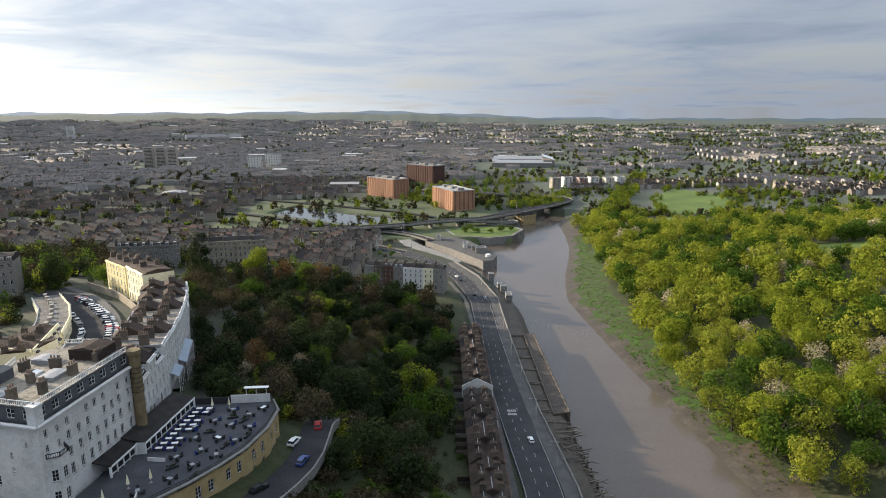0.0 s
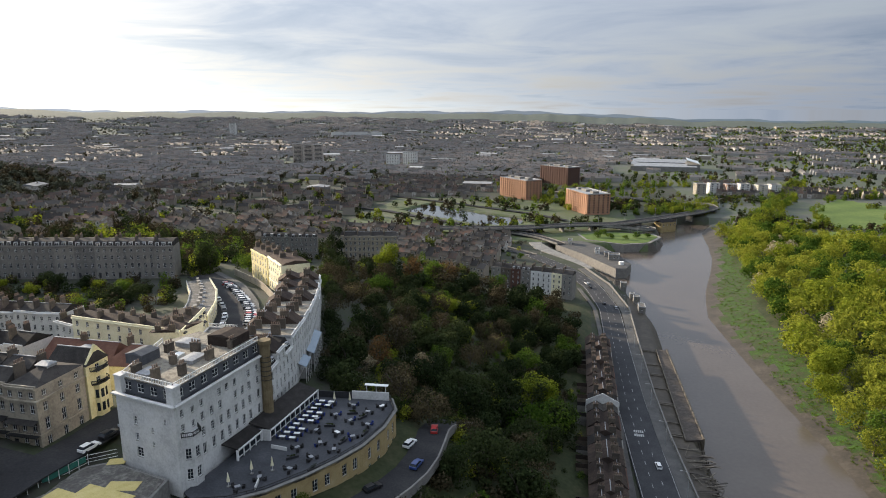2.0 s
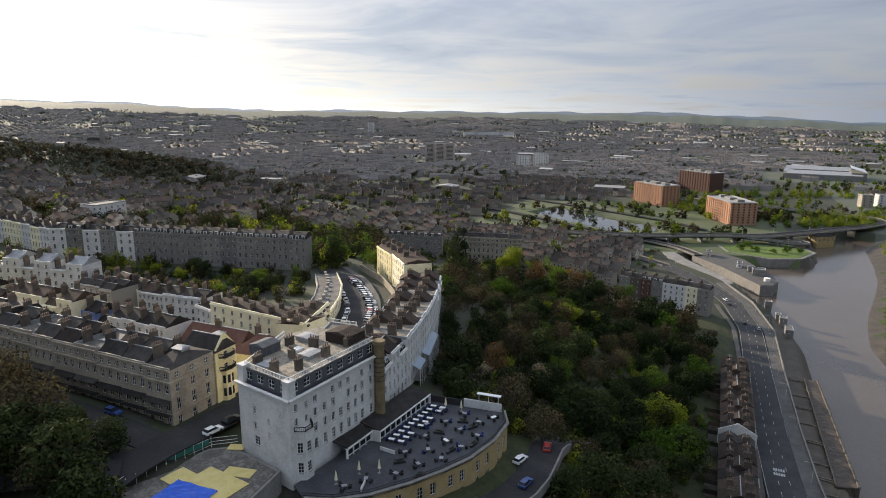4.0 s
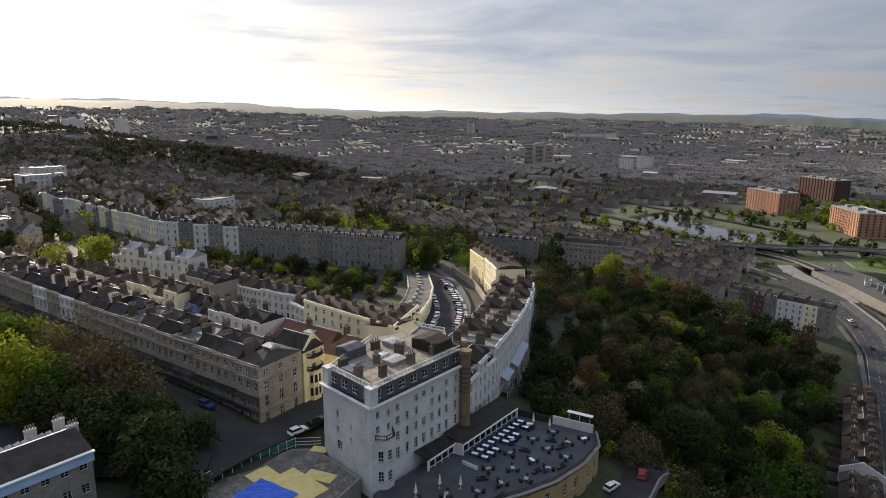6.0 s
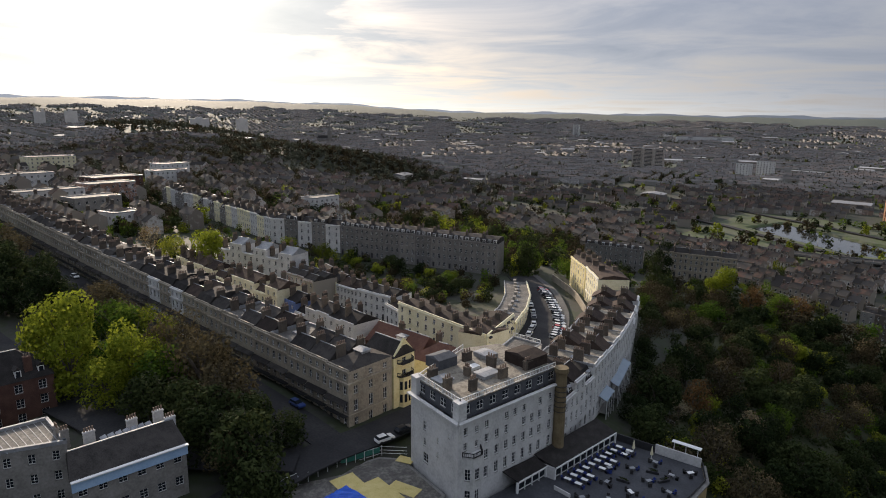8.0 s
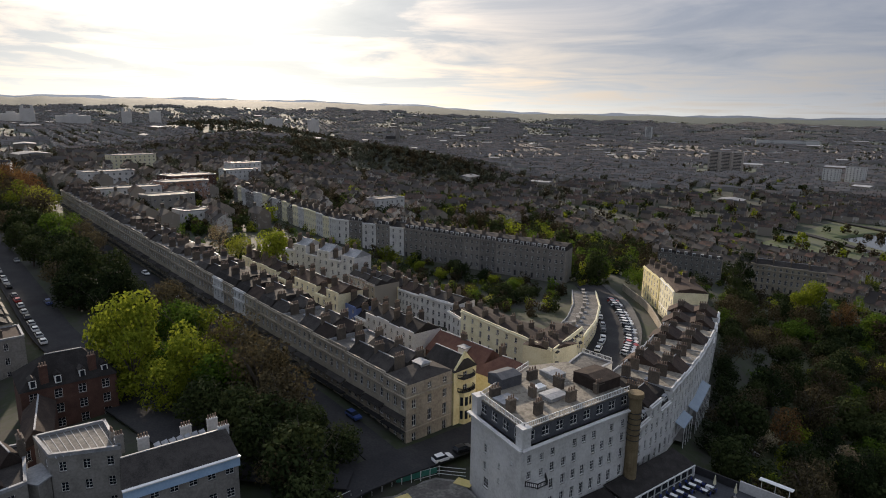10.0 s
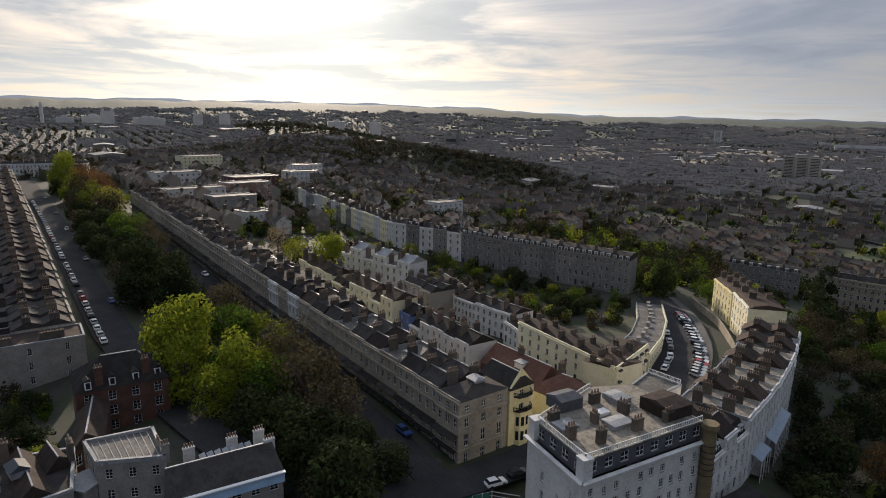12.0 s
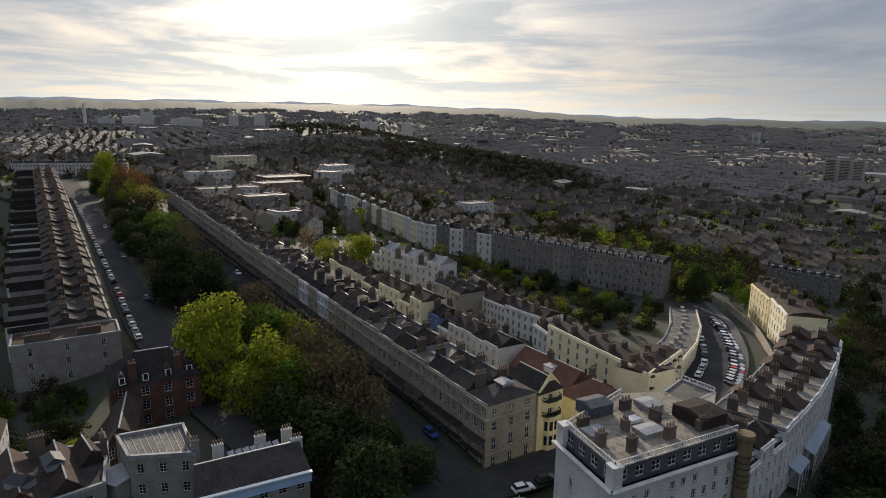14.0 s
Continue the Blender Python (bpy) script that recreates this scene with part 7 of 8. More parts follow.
def build_wharf():
    w = thing("river_wall", "old stone river wall", "wall", kind="structure")
    s = Shape()
    pts = [(43.5, 140), (43.6, 184), (39.2, 238), (37.4, 275), (36.2, 330), (35.4, 398), (26, 453), (9, 500)]
    band(s, pts, 0.5, 0.8, 10.3)
    put("masonry", s.mesh("masonry", "grey_stone"), w)
    # long landing stage on piles
    t = thing("landing_stage", "derelict concrete and timber landing stage on piles", "jetty")
    s = Shape()
    s.add([(44.5, 333, 8.2), (49.5, 333, 8.2), (51.5, 240, 8.2), (45.0, 238, 8.2), (44.5, 333, 7.6), (49.5, 333, 7.6), (51.5, 240, 7.6), (45.0, 238, 7.6)],
          [(3, 2, 1, 0), (4, 5, 6, 7), (0, 1, 5, 4), (1, 2, 6, 5), (2, 3, 7, 6), (3, 0, 4, 7)])
    put("deck", s.mesh("deck", "wet_timber"), t, None, "dark weathered deck")
    for side in (0, 1):
        s = Shape()
        a, b = ((44.4, 333), (44.9, 238)) if side == 0 else ((49.6, 333), (51.6, 240))
        s.beam((*a, 8.7), (*b, 8.7), 0.35, 0.6)
        put("edge_beam", s.mesh("edge_beam", "timber"), t)
    pile = Shape()
    pile.box(-0.2, -0.2, -3, 0.2, 0.2, 8.9)
    me = pile.mesh("mooring_post", "timber")
    for k in range(40):
        f = k / 39
        put("mooring_post", me, t, pose(49.9 + 2.0 * f, 333 - 93 * f, 0, 0, 0, k * 3))
    for k in range(16):
        f = k / 15
        put("mooring_post", me, t, pose(44.2 + 0.5 * f, 332 - 93 * f, 0, 0, 0, k * 7))
    for k, y in enumerate((330, 312, 299, 284, 268, 252, 241)):
        s = Shape()
        x0 = 36.4 + (330 - y) * 0.025
        s.beam((x0, y + 1, 8.0), (45, y, 8.0), 0.5, 0.5)
        if k % 2 == 0:
            s.beam((x0, y + 2.2, 8.0), (45, y + 1.4, 8.0), 0.5, 0.5)
        put("cross_beam", s.mesh("cross_beam", "timber"), t)
    # broken timber stage nearer the camera
    t = thing("broken_stage", "collapsed timber staging with leaning planks", "jetty")
    r = random.Random(4)
    for k in range(110):
        y = 178 + r.uniform(0, 56)
        x = 46.5 + r.uniform(-2.5, 3.0) + (232 - y) * 0.05
        s = Shape()
        a = r.gauss(0, 0.5)
        l = r.uniform(2.0, 5.5)
        s.beam((-l * math.cos(a), -l * math.sin(a), r.uniform(-0.5, 0.5)), (l * math.cos(a), l * math.sin(a), r.uniform(-0.4, 0.8)), r.uniform(0.3, 0.6), 0.16)
        put("plank", s.mesh("plank", "timber" if k % 3 else "wet_timber"), t, pose(x, y, r.uniform(5.4, 8.0)))
    for k in range(26):
        f = k / 25
        put("mooring_post", me, t, pose(50.8 + 0.9 * f, 234 - 52 * f, -2.5 + r.uniform(-0.6, 0.3), r.uniform(-5, 5), r.uniform(-5, 5), k))
        if k % 2:
            put("mooring_post", me, t, pose(45.5 + 1.6 * f, 234 - 52 * f, -2.5 + r.uniform(-0.6, 0.3), r.uniform(-5, 5), r.uniform(-5, 5), k))
    # white gable between the two runs of small houses
    s = Shape()
    s.add([(7.6, 246.0, 9), (20.6, 246.0, 9), (20.6, 246.0, 17.2), (14.0, 246.0, 20.6), (7.6, 246.0, 17.2), (7.6, 246.4, 9), (20.6, 246.4, 9), (20.6, 246.4, 17.2), (14.0, 246.4, 20.6), (7.6, 246.4, 17.2)],
          [(0, 1, 2, 3, 4), (9, 8, 7, 6, 5), (0, 5, 6, 1), (1, 6, 7, 2), (2, 7, 8, 3), (3, 8, 9, 4), (4, 9, 5, 0)])
    tagged(put("gable_wall", s.mesh("gable_wall", "white_render")), "tall white painted gable wall at the end of a row", "wall")
    # small sheds on the wharf
    for x, y, w_, d, h in ((39.5, 418, 4, 5, 3), (38.0, 427, 3, 4, 2.4), (33.0, 448, 4, 4, 4), (41.0, 396, 4, 9, 3)):
        block("wharf_shed", "small flat-roofed shed on the wharf", "shed", [(x, y), (x + w_, y), (x + w_, y + d), (x, y + d)], 8.5, 8.5 + h, "grey_stone", "felt", 1, 3, (0.8, 0.9), group="wharf sheds", under=8, parapet=0.15)
    # lamp posts along the pavement
    for k in range(9):
        y = 165 + k * 33
        x = np.interp(y, [140, 184, 238, 275, 330, 398, 453], [40.4, 40.4, 36.0, 34.2, 33.1, 32.3, 22.5])
        t = thing("street_lamp", "tall slim grey street lamp", "street lamp", "riverside lamps", pose(float(x), y, 9.35))
        s = Shape()
        s.cone(0, 0, 0, 9, 0.11, 0.06, 8)
        put("pole", s.mesh("pole", "lead"), t)
        s = Shape()
        s.beam((0, 0, 9.1), (-2.2, 0, 9.4), 0.08, 0.08)
        s.box(-2.8, -0.14, 9.25, -2.0, 0.14, 9.42)
        put("lantern", s.mesh("lantern", "lead"), t)


build_wharf()
# ---------------------------------------------------------------- warehouses, flyover and dock
def warehouse(corner, turn, long_, wide, top, label, brick="orange_brick"):
    """A great brick warehouse: corner nearest, long side running off at turn degrees left of +y."""
    a = Vector(corner)
    d = Vector((-math.sin(radians(turn)), math.cos(radians(turn))))
    n = Vector((d.y, -d.x))
    poly = [a, a + n * wide, a + n * wide + d * long_, a + d * long_]
    t = block("bonded_warehouse", label, "warehouse", [tuple(p) for p in poly], 9.0, top, brick, "lead", 8, 5.2, (2.2, 1.5), "flat", group="brick warehouses", skip=(1, 2), frame_mat="dark_paint", rows=2, parapet=0.8)
    for k in range(12):
        p = a + d * (long_ * (k + 0.5) / 12) - n * 0.15
        s = Shape()
        s.box(-0.35, -0.35, 4, 0.35, 0.35, top + 0.9)
        put("pier", s.mesh("pier", brick), t, pose(p.x, p.y, 0, 0, 0, turn))
    for f, w in ((0.2, 8), (0.55, 14), (0.85, 6)):
        p = a + d * (long_ * f) + n * wide * 0.5
        s = Shape()
        s.box(-4, -w / 2, 0, 4, w / 2, 2.6)
        put("roof_house", s.mesh("roof_house", "concrete"), t, pose(p.x, p.y, top, 0, 0, turn))
    return t


warehouse((12.5, 771), 25, 62, 30, 32.0, "huge orange brick warehouse lit by the sun")
warehouse((-69.5, 885), 42, 62, 28, 34.0, "huge red-orange brick warehouse near the dock")
warehouse((-16.3, 1069), 46, 66, 28, 37.0, "huge dark red brick warehouse half hidden by trees", "red_brick")


def flyover(pts, width, z, label):
    ob, sides = ribbon("flyover_road", pts, width, "asphalt", label, z=z, thick=1.4)
    for k in (0, 1):
        s = Shape()
        for a, b in zip(sides, sides[1:]):
            s.beam((a[k][0], a[k][1], a[k][2] + 0.9), (b[k][0], b[k][1], b[k][2] + 0.9), 0.35, 1.6)
        put("parapet", s.mesh("parapet", "concrete"), ob)
    for i in range(3, len(sides) - 2, 6):
        a, b = Vector(sides[i][0]), Vector(sides[i][1])
        c = (a + b) / 2
        if c.z > 10.5:
            s = Shape()
            s.box(-0.6, -width * 0.3, 3.0, 0.6, width * 0.3, c.z - 1.3)
            d = b - a
            put("pier", s.mesh("pier", "concrete"), ob, pose(c.x, c.y, 0, 0, 0, math.degrees(math.atan2(d.y, d.x)) + 90))
    return ob


flyover([(-330, 668), (-240, 640), (-170, 626), (-101, 624), (-50, 640), (0, 668), (41, 682), (92, 735), (140, 792), (166, 832), (165, 862), (140, 886), (96, 905), (30, 930), (-40, 990)], 13, [9, 10, 12, 14, 14, 14, 13.5, 13, 12.5, 12, 12, 11.5, 11, 10, 9.5], "concrete flyover curving over the dock and river")
flyover([(-34, 536), (-66, 566), (-90, 588), (-98, 610), (-86, 628), (-60, 632), (-30, 615), (-12, 590)], 8, [9.2, 9.3, 9.5, 10, 10.5, 10, 9.2, 9], "looping slip road beside the dock")
flyover([(10, 676), (50, 672), (72, 668), (82, 684), (66, 700), (40, 706), (10, 712)], 7, [13, 12, 11, 10, 9.4, 9, 9], "short slip ramp beside the river")
ribbon("road_quay", [(-12, 590), (-50, 655), (-110, 668), (-170, 705), (-235, 750), (-340, 790)], 8, "asphalt", "quay road along the dock", z=[9.0] * 6)
ribbon("road_dock_far", [(-10, 722), (-50, 762), (-100, 790), (-150, 822), (-260, 880)], 7, "asphalt", "road on the far side of the dock", z=[9.0] * 5)
ribbon("road_field", [(165, 862), (190, 930), (230, 1010), (330, 1100), (520, 1180)], 9, "asphalt", "main road leading out past playing fields", z=[12, 10.5, 9.6, 10, 10.4])


def build_lock():
    t = thing("lock_island", "stone-walled lock island with sheds on a concrete quay", "quay")
    plan = [(-14, 608), (-17, 590), (7, 556), (25, 522), (33, 507), (41, 510), (46, 526), (37, 556), (24, 592), (6, 612)]
    s = Shape()
    s.prism(plan, -1, 8.0)
    put("wall", s.mesh("wall", "grey_stone"), t)
    s = Shape()
    s.prism([(x * 0.985 + 0.2, y + 0.3) for x, y in plan], 8.0, 8.15)
    put("quay_deck", s.mesh("quay_deck", "paving"), t)
    for x, y, w, d, h, m in ((20, 562, 4, 9, 3.6, "white_render"), (-4, 596, 4, 9, 3.6, "mixed_render"), (33, 540, 9, 8, 4.5, "grey_stone"), (28, 550, 5, 5, 3.4, "stone_render")):
        block("lock_shed", "small lock-side building on the quay", "shed", [(x - w / 2, y - d / 2), (x + w / 2, y - d / 2), (x + w / 2, y + d / 2), (x - w / 2, y + d / 2)], 8.15, 8.15 + h, m, "felt", 1, 3, (1, 1.2), group="lock sheds", under=0.1)
    s = Shape()
    s.cone(0, 0, 0, 2.4, 2.2, 2.1, 14)
    tagged(put("capstan_house", s.mesh("capstan_house", "white_paint"), None, pose(38.0, 522, 8.15)), "round white tank on the quay end", "tank")
    s = Shape()
    s.prism([(-42, 592), (-34, 566), (0, 520), (12, 500), (15.5, 503), (6, 526), (-20, 568), (-32, 596)], -1, 8.6)
    tagged(put("lock_wall", s.mesh("lock_wall", "concrete")), "long pale lock wall catching the sun", "wall", kind="structure")
    # second point, between lock and river
    t = thing("river_point", "grassy stone-edged point at the dock mouth", "quay")
    plan = [(2, 650), (10, 622), (45, 606), (70, 618), (84, 650), (78, 664), (40, 668)]
    s = Shape()
    s.prism(plan, -1, 7.6)
    put("wall", s.mesh("wall", "grey_stone"), t)
    s = Shape()
    s.prism([(38 + (x - 38) * 0.92, 640 + (y - 640) * 0.92) for x, y in plan], 7.6, 7.8)
    put("lawn", s.mesh("lawn", "grass"), t)
    for x, y, sc in ((22, 636, 0.8), (34, 632, 0.7), (48, 630, 0.6), (60, 640, 0.8), (70, 645, 0.6), (28, 650, 0.8)):
        plant("green", x, y, sc, 7.8, tall=0.7, group="dockside trees")
    # red-roofed pump house
    block("pump_house", "pale stone pump house with a hipped roof", "house", [(92, 716), (108, 728), (101, 738), (85, 726)], 5, 11, "yellow_brick", "slate", 1, 5, (1.4, 2.4), "hip", 3)


build_lock()


def lighting_mast(x, y, z, tall):
    t = thing("lighting_mast", "tall slim grey lighting mast beside the flyover", "street lamp", "flyover lighting masts", pose(x, y, z))
    s = Shape()
    s.cone(0, 0, -2, tall, 0.2, 0.1, 6)
    put("pole", s.mesh("pole", "lead"), t)
    s = Shape()
    s.beam((-1.6, 0, tall + 0.1), (1.6, 0, tall + 0.1), 0.3, 0.22)
    put("lantern", s.mesh("lantern", "lead"), t)


for x, y, tall in ((-150, 618, 14), (-104, 612, 15), (-74, 600, 14), (-40, 632, 15), (-6, 655, 15), (24, 690, 15), (52, 706, 14), (88, 750, 14), (-60, 560, 12), (-28, 548, 12), (-95, 640, 15), (128, 806, 14), (176, 850, 14), (-205, 640, 14), (60, 640, 12), (-130, 690, 12)):
    lighting_mast(x, y, max(7.0, height(x, y)), tall)


# brown brick of the distant towers, paled by haze put into the colour
surface("hazed_brick", [(0.34, 0.30, 0.27), (0.42, 0.38, 0.34)], 0.1, bump=0.0)


def slab(name, label, x, y, turn, w, d, z0, top, wall, floors, gap=4.5, group=""):
    c, s_ = math.cos(radians(turn)), math.sin(radians(turn))
    poly = [(x + a * c - b * s_, y + a * s_ + b * c) for a, b in ((-w / 2, -d / 2), (w / 2, -d / 2), (w / 2, d / 2), (-w / 2, d / 2))]
    return block(name, label, "apartment block", poly, z0, top, wall, "felt", floors, gap, (min(w, d) * 0.8, 1.5) if gap > 50 else (2.4, 1.5), "flat", group=group, skip=(2,), rows=1)


slab("tower_block", "pale slab block of flats among terraces", -392, 1330, -14, 26, 14, 10, 36, "white_render", 8, 6)
slab("tower_block", "pale slab block of flats among terraces", -362, 1362, -14, 30, 14, 10, 40, "white_render", 9, 6)
for k, (x, y) in enumerate(((-640, 1390), (-612, 1385), (-585, 1380))):
    slab("tower_block", "brown brick tower block of flats", x, y, 20, 22, 20, 10, 52, "hazed_brick", 14, 99, "brown tower blocks")
slab("tower_block", "white tower block far across the town", -1480, 2560, 25, 28, 24, 10, 72, "white_render", 14, 99)
slab("hospital", "long pale block on the skyline", -960, 2690, 25, 220, 20, 14, 34, "white_render", 4, 99)
for k in range(6):
    slab("apartment_house", "pale modern apartment house by allotments", 178 + k * 21, 1002 + (k % 2) * 12, 8, 14, 16, 9, 24, "white_render" if k % 2 else "mixed_render", 5, 7, "new apartment houses")


def build_landmarks():
    # tower on the wooded hill
    t = thing("memorial_tower", "tall slim stone tower on a wooded hill", "tower")
    x, y = -1640, 783
    s = Shape()
    s.box(-4.2, -4.2, -10, 4.2, 4.2, 22)
    put("shaft", s.mesh("shaft", "bath_stone"), t, pose(x, y, 72))
    s = Shape()
    s.box(-5, -5, 22, 5, 5, 25)
    s.cone(0, 0, 25, 31, 3.4, 3.0, 8)
    put("gallery", s.mesh("gallery", "bath_stone"), t, pose(x, y, 72))
    s = Shape()
    s.cone(0, 0, 31, 41, 3.2, 0.2, 8)
    put("spire", s.mesh("spire", "bath_stone"), t, pose(x, y, 72))
    # church spire in the plain
    t = thing("church", "distant church with a needle spire", "church")
    x, y = -1830, 1455
    s = Shape()
    s.box(-6, -6, 0, 6, 6, 42)
    put("tower", s.mesh("tower", "grey_stone"), t, pose(x, y, 10, 0, 0, 30))
    s = Shape()
    s.cone(0, 0, 42, 92, 5.5, 0.3, 8)
    put("spire", s.mesh("spire", "grey_stone"), t, pose(x, y, 10, 0, 0, 30))
    s = Shape()
    s.box(-45, -9, 0, -6, 9, 16)
    s.add([(-45, -9, 16), (-6, -9, 16), (-6, 9, 16), (-45, 9, 16), (-45, 0, 25), (-6, 0, 25)], [(0, 1, 5, 4), (2, 3, 4, 5), (1, 2, 5), (3, 0, 4)], 1)
    put("nave", s.mesh("nave", "grey_stone", "slate"), t, pose(x, y, 10, 0, 0, 30))
    # stepped towers and chimney on the far skyline
    for turn, dist, w, top, extra in ((79.9, 2050, 34, 118, 1), (73.3, 2050, 26, 112, 1), (71.3, 2250, 34, 112, 0), (62.1, 2300, 60, 92, 0), (77.0, 2150, 88, 99, 0), (80.9, 2130, 60, 104, 0), (58.8, 2350, 40, 90, 0), (82.8, 2100, 44, 100, 0)):
        x, y = -dist * math.sin(radians(turn)), dist * math.cos(radians(turn))
        t = thing("city_tower", "grey city building on the far skyline", "office block", "skyline buildings")
        s = Shape()
        s.box(-w / 2, -12, 40, w / 2, 12, top)
        put("body", s.mesh("body", "hazed_stone"), t, pose(x, y, 0, 0, 0, turn))
        if extra:
            s = Shape()
            for a in (-1, 1):
                s.box(a * w * 0.33 - w * 0.1, -9, top - 1, a * w * 0.33 + w * 0.1, 9, top + 9)
            put("pinnacle", s.mesh("pinnacle", "hazed_stone"), t, pose(x, y, 0, 0, 0, turn))
        else:
            s = Shape()
            s.box(-w * 0.2, -8, top - 1, w * 0.15, 8, top + 5)
            put("roof_house", s.mesh("roof_house", "hazed_stone"), t, pose(x, y, 0, 0, 0, turn))
    x, y = -2200 * math.sin(radians(84.3)), 2200 * math.cos(radians(84.3))
    t = thing("chimney_stack", "tall pale hospital chimney on the skyline", "chimney")
    s = Shape()
    s.cone(x, y, 40, 140, 5.5, 4.2, 12)
    put("shaft", s.mesh("shaft", "white_render"), t)
    # football ground
    t = thing("stadium", "football stadium with pale stand roofs", "stadium")
    for x, y, a, w, d, h, m in ((170, 1350, -6, 120, 24, 16, "lead"), (120, 1400, 84, 80, 22, 14, "lead"), (228, 1382, 84, 80, 24, 24, "white_paint"), (170, 1440, -6, 110, 22, 18, "lead")):
        s = Shape()
        s.box(-w / 2, -d / 2, 0, w / 2, d / 2, h * 0.65, 0)
        s.add([(-w / 2, -d / 2, h * 0.7), (w / 2, -d / 2, h * 0.7), (w / 2, d / 2, h), (-w / 2, d / 2, h), (-w / 2, -d / 2, h * 0.7 - 0.8), (w / 2, -d / 2, h * 0.7 - 0.8), (w / 2, d / 2, h - 0.8), (-w / 2, d / 2, h - 0.8)],
              [(0, 1, 2, 3), (7, 6, 5, 4), (0, 4, 5, 1), (1, 5, 6, 2), (2, 6, 7, 3), (3, 7, 4, 0)], 1)
        put("stand", s.mesh("stand", "concrete", m), t, pose(x, y, 9, 0, 0, a))


build_landmarks()
# harbour water glinting in the distance
s = Shape()
s.add([(-1190, 1300, 11.2), (-1150, 1270, 11.2), (-1290, 1310, 11.2), (-1420, 1420, 11.2), (-1400, 1450, 11.2), (-1290, 1360, 11.2)], [(1, 0, 5, 4, 3, 2)])
tagged(put("harbour_water", s.mesh("harbour_water", "dock_water")), "strip of harbour water glinting between roofs", "water", kind="structure")
# ---------------------------------------------------------------- the town on the plain
surface("town_wall", [(0.20, 0.17, 0.14), (0.36, 0.335, 0.30), (0.24, 0.17, 0.13), (0.56, 0.54, 0.50), (0.27, 0.24, 0.20)], 0.05, per_island=1.1, bump=0.0)
surface("town_roof", [(0.045, 0.041, 0.038), (0.105, 0.07, 0.054), (0.062, 0.057, 0.052), (0.14, 0.085, 0.064), (0.08, 0.073, 0.066)], 0.05, per_island=1.0, bump=0.0, rough=0.9, spec=0.1)
# far walls and roofs: distance haze put into paler, flatter base colours
surface("hazed_wall", [(0.24, 0.23, 0.21), (0.38, 0.375, 0.36), (0.28, 0.24, 0.21), (0.54, 0.53, 0.52), (0.30, 0.29, 0.28)], 0.05, per_island=1.1, bump=0.0)
surface("hazed_roof", [(0.13, 0.122, 0.115), (0.20, 0.16, 0.135), (0.16, 0.15, 0.14), (0.24, 0.185, 0.155), (0.18, 0.17, 0.16)], 0.05, per_island=1.0, bump=0.0, rough=0.9, spec=0.1)
surface("shed_roof", [(0.17, 0.175, 0.18), (0.42, 0.425, 0.43), (0.25, 0.25, 0.255)], 0.02, per_island=0.8, bump=0.0, rough=0.7, spec=0.2)


def blocked(x, y, r):
    """Land on which no common house of the town stands."""
    if r < 4200 and abs(x - np.interp(y, RIV_Y, (RIV_L + RIV_R) / 2)) < np.interp(y, [-400, 800, 1400], [60, 75, 60]) and y < 1300:
        return True
    if x > 100 and y < 860:
        return True
    if x > 140 and y < 980 and x < 480:
        return True
    if y < 118 and -640 < x and not (x < -215 and y < 20):
        return True
    if y < 150 and x > -242 or -246 < x < 60 and y < 172:
        return True
    if -455 < x < 60 and 200 < y < 262 or -300 < x < 60 and y < 330:
        return True
    if x > -190 and y < 330:
        return True
    if -330 < x < 60 and y < 430:
        return True
    if -60 < x < 140 and 430 < y < 1140:
        return True
    if -260 < x < -60 and 615 < y < 880:
        return True
    if (x + 790) ** 2 / 150**2 + (y - 590) ** 2 / 110**2 < 1:
        return True
    if -150 < x < -40 and 830 < y < 960:
        return True
    if (x + 1600) ** 2 / 330**2 + (y - 800) ** 2 / 230**2 < 1:
        return True
    if 60 < x < 290 and 1310 < y < 1480:
        return True
    if -700 < x < -540 and 1340 < y < 1430:
        return True
    return False


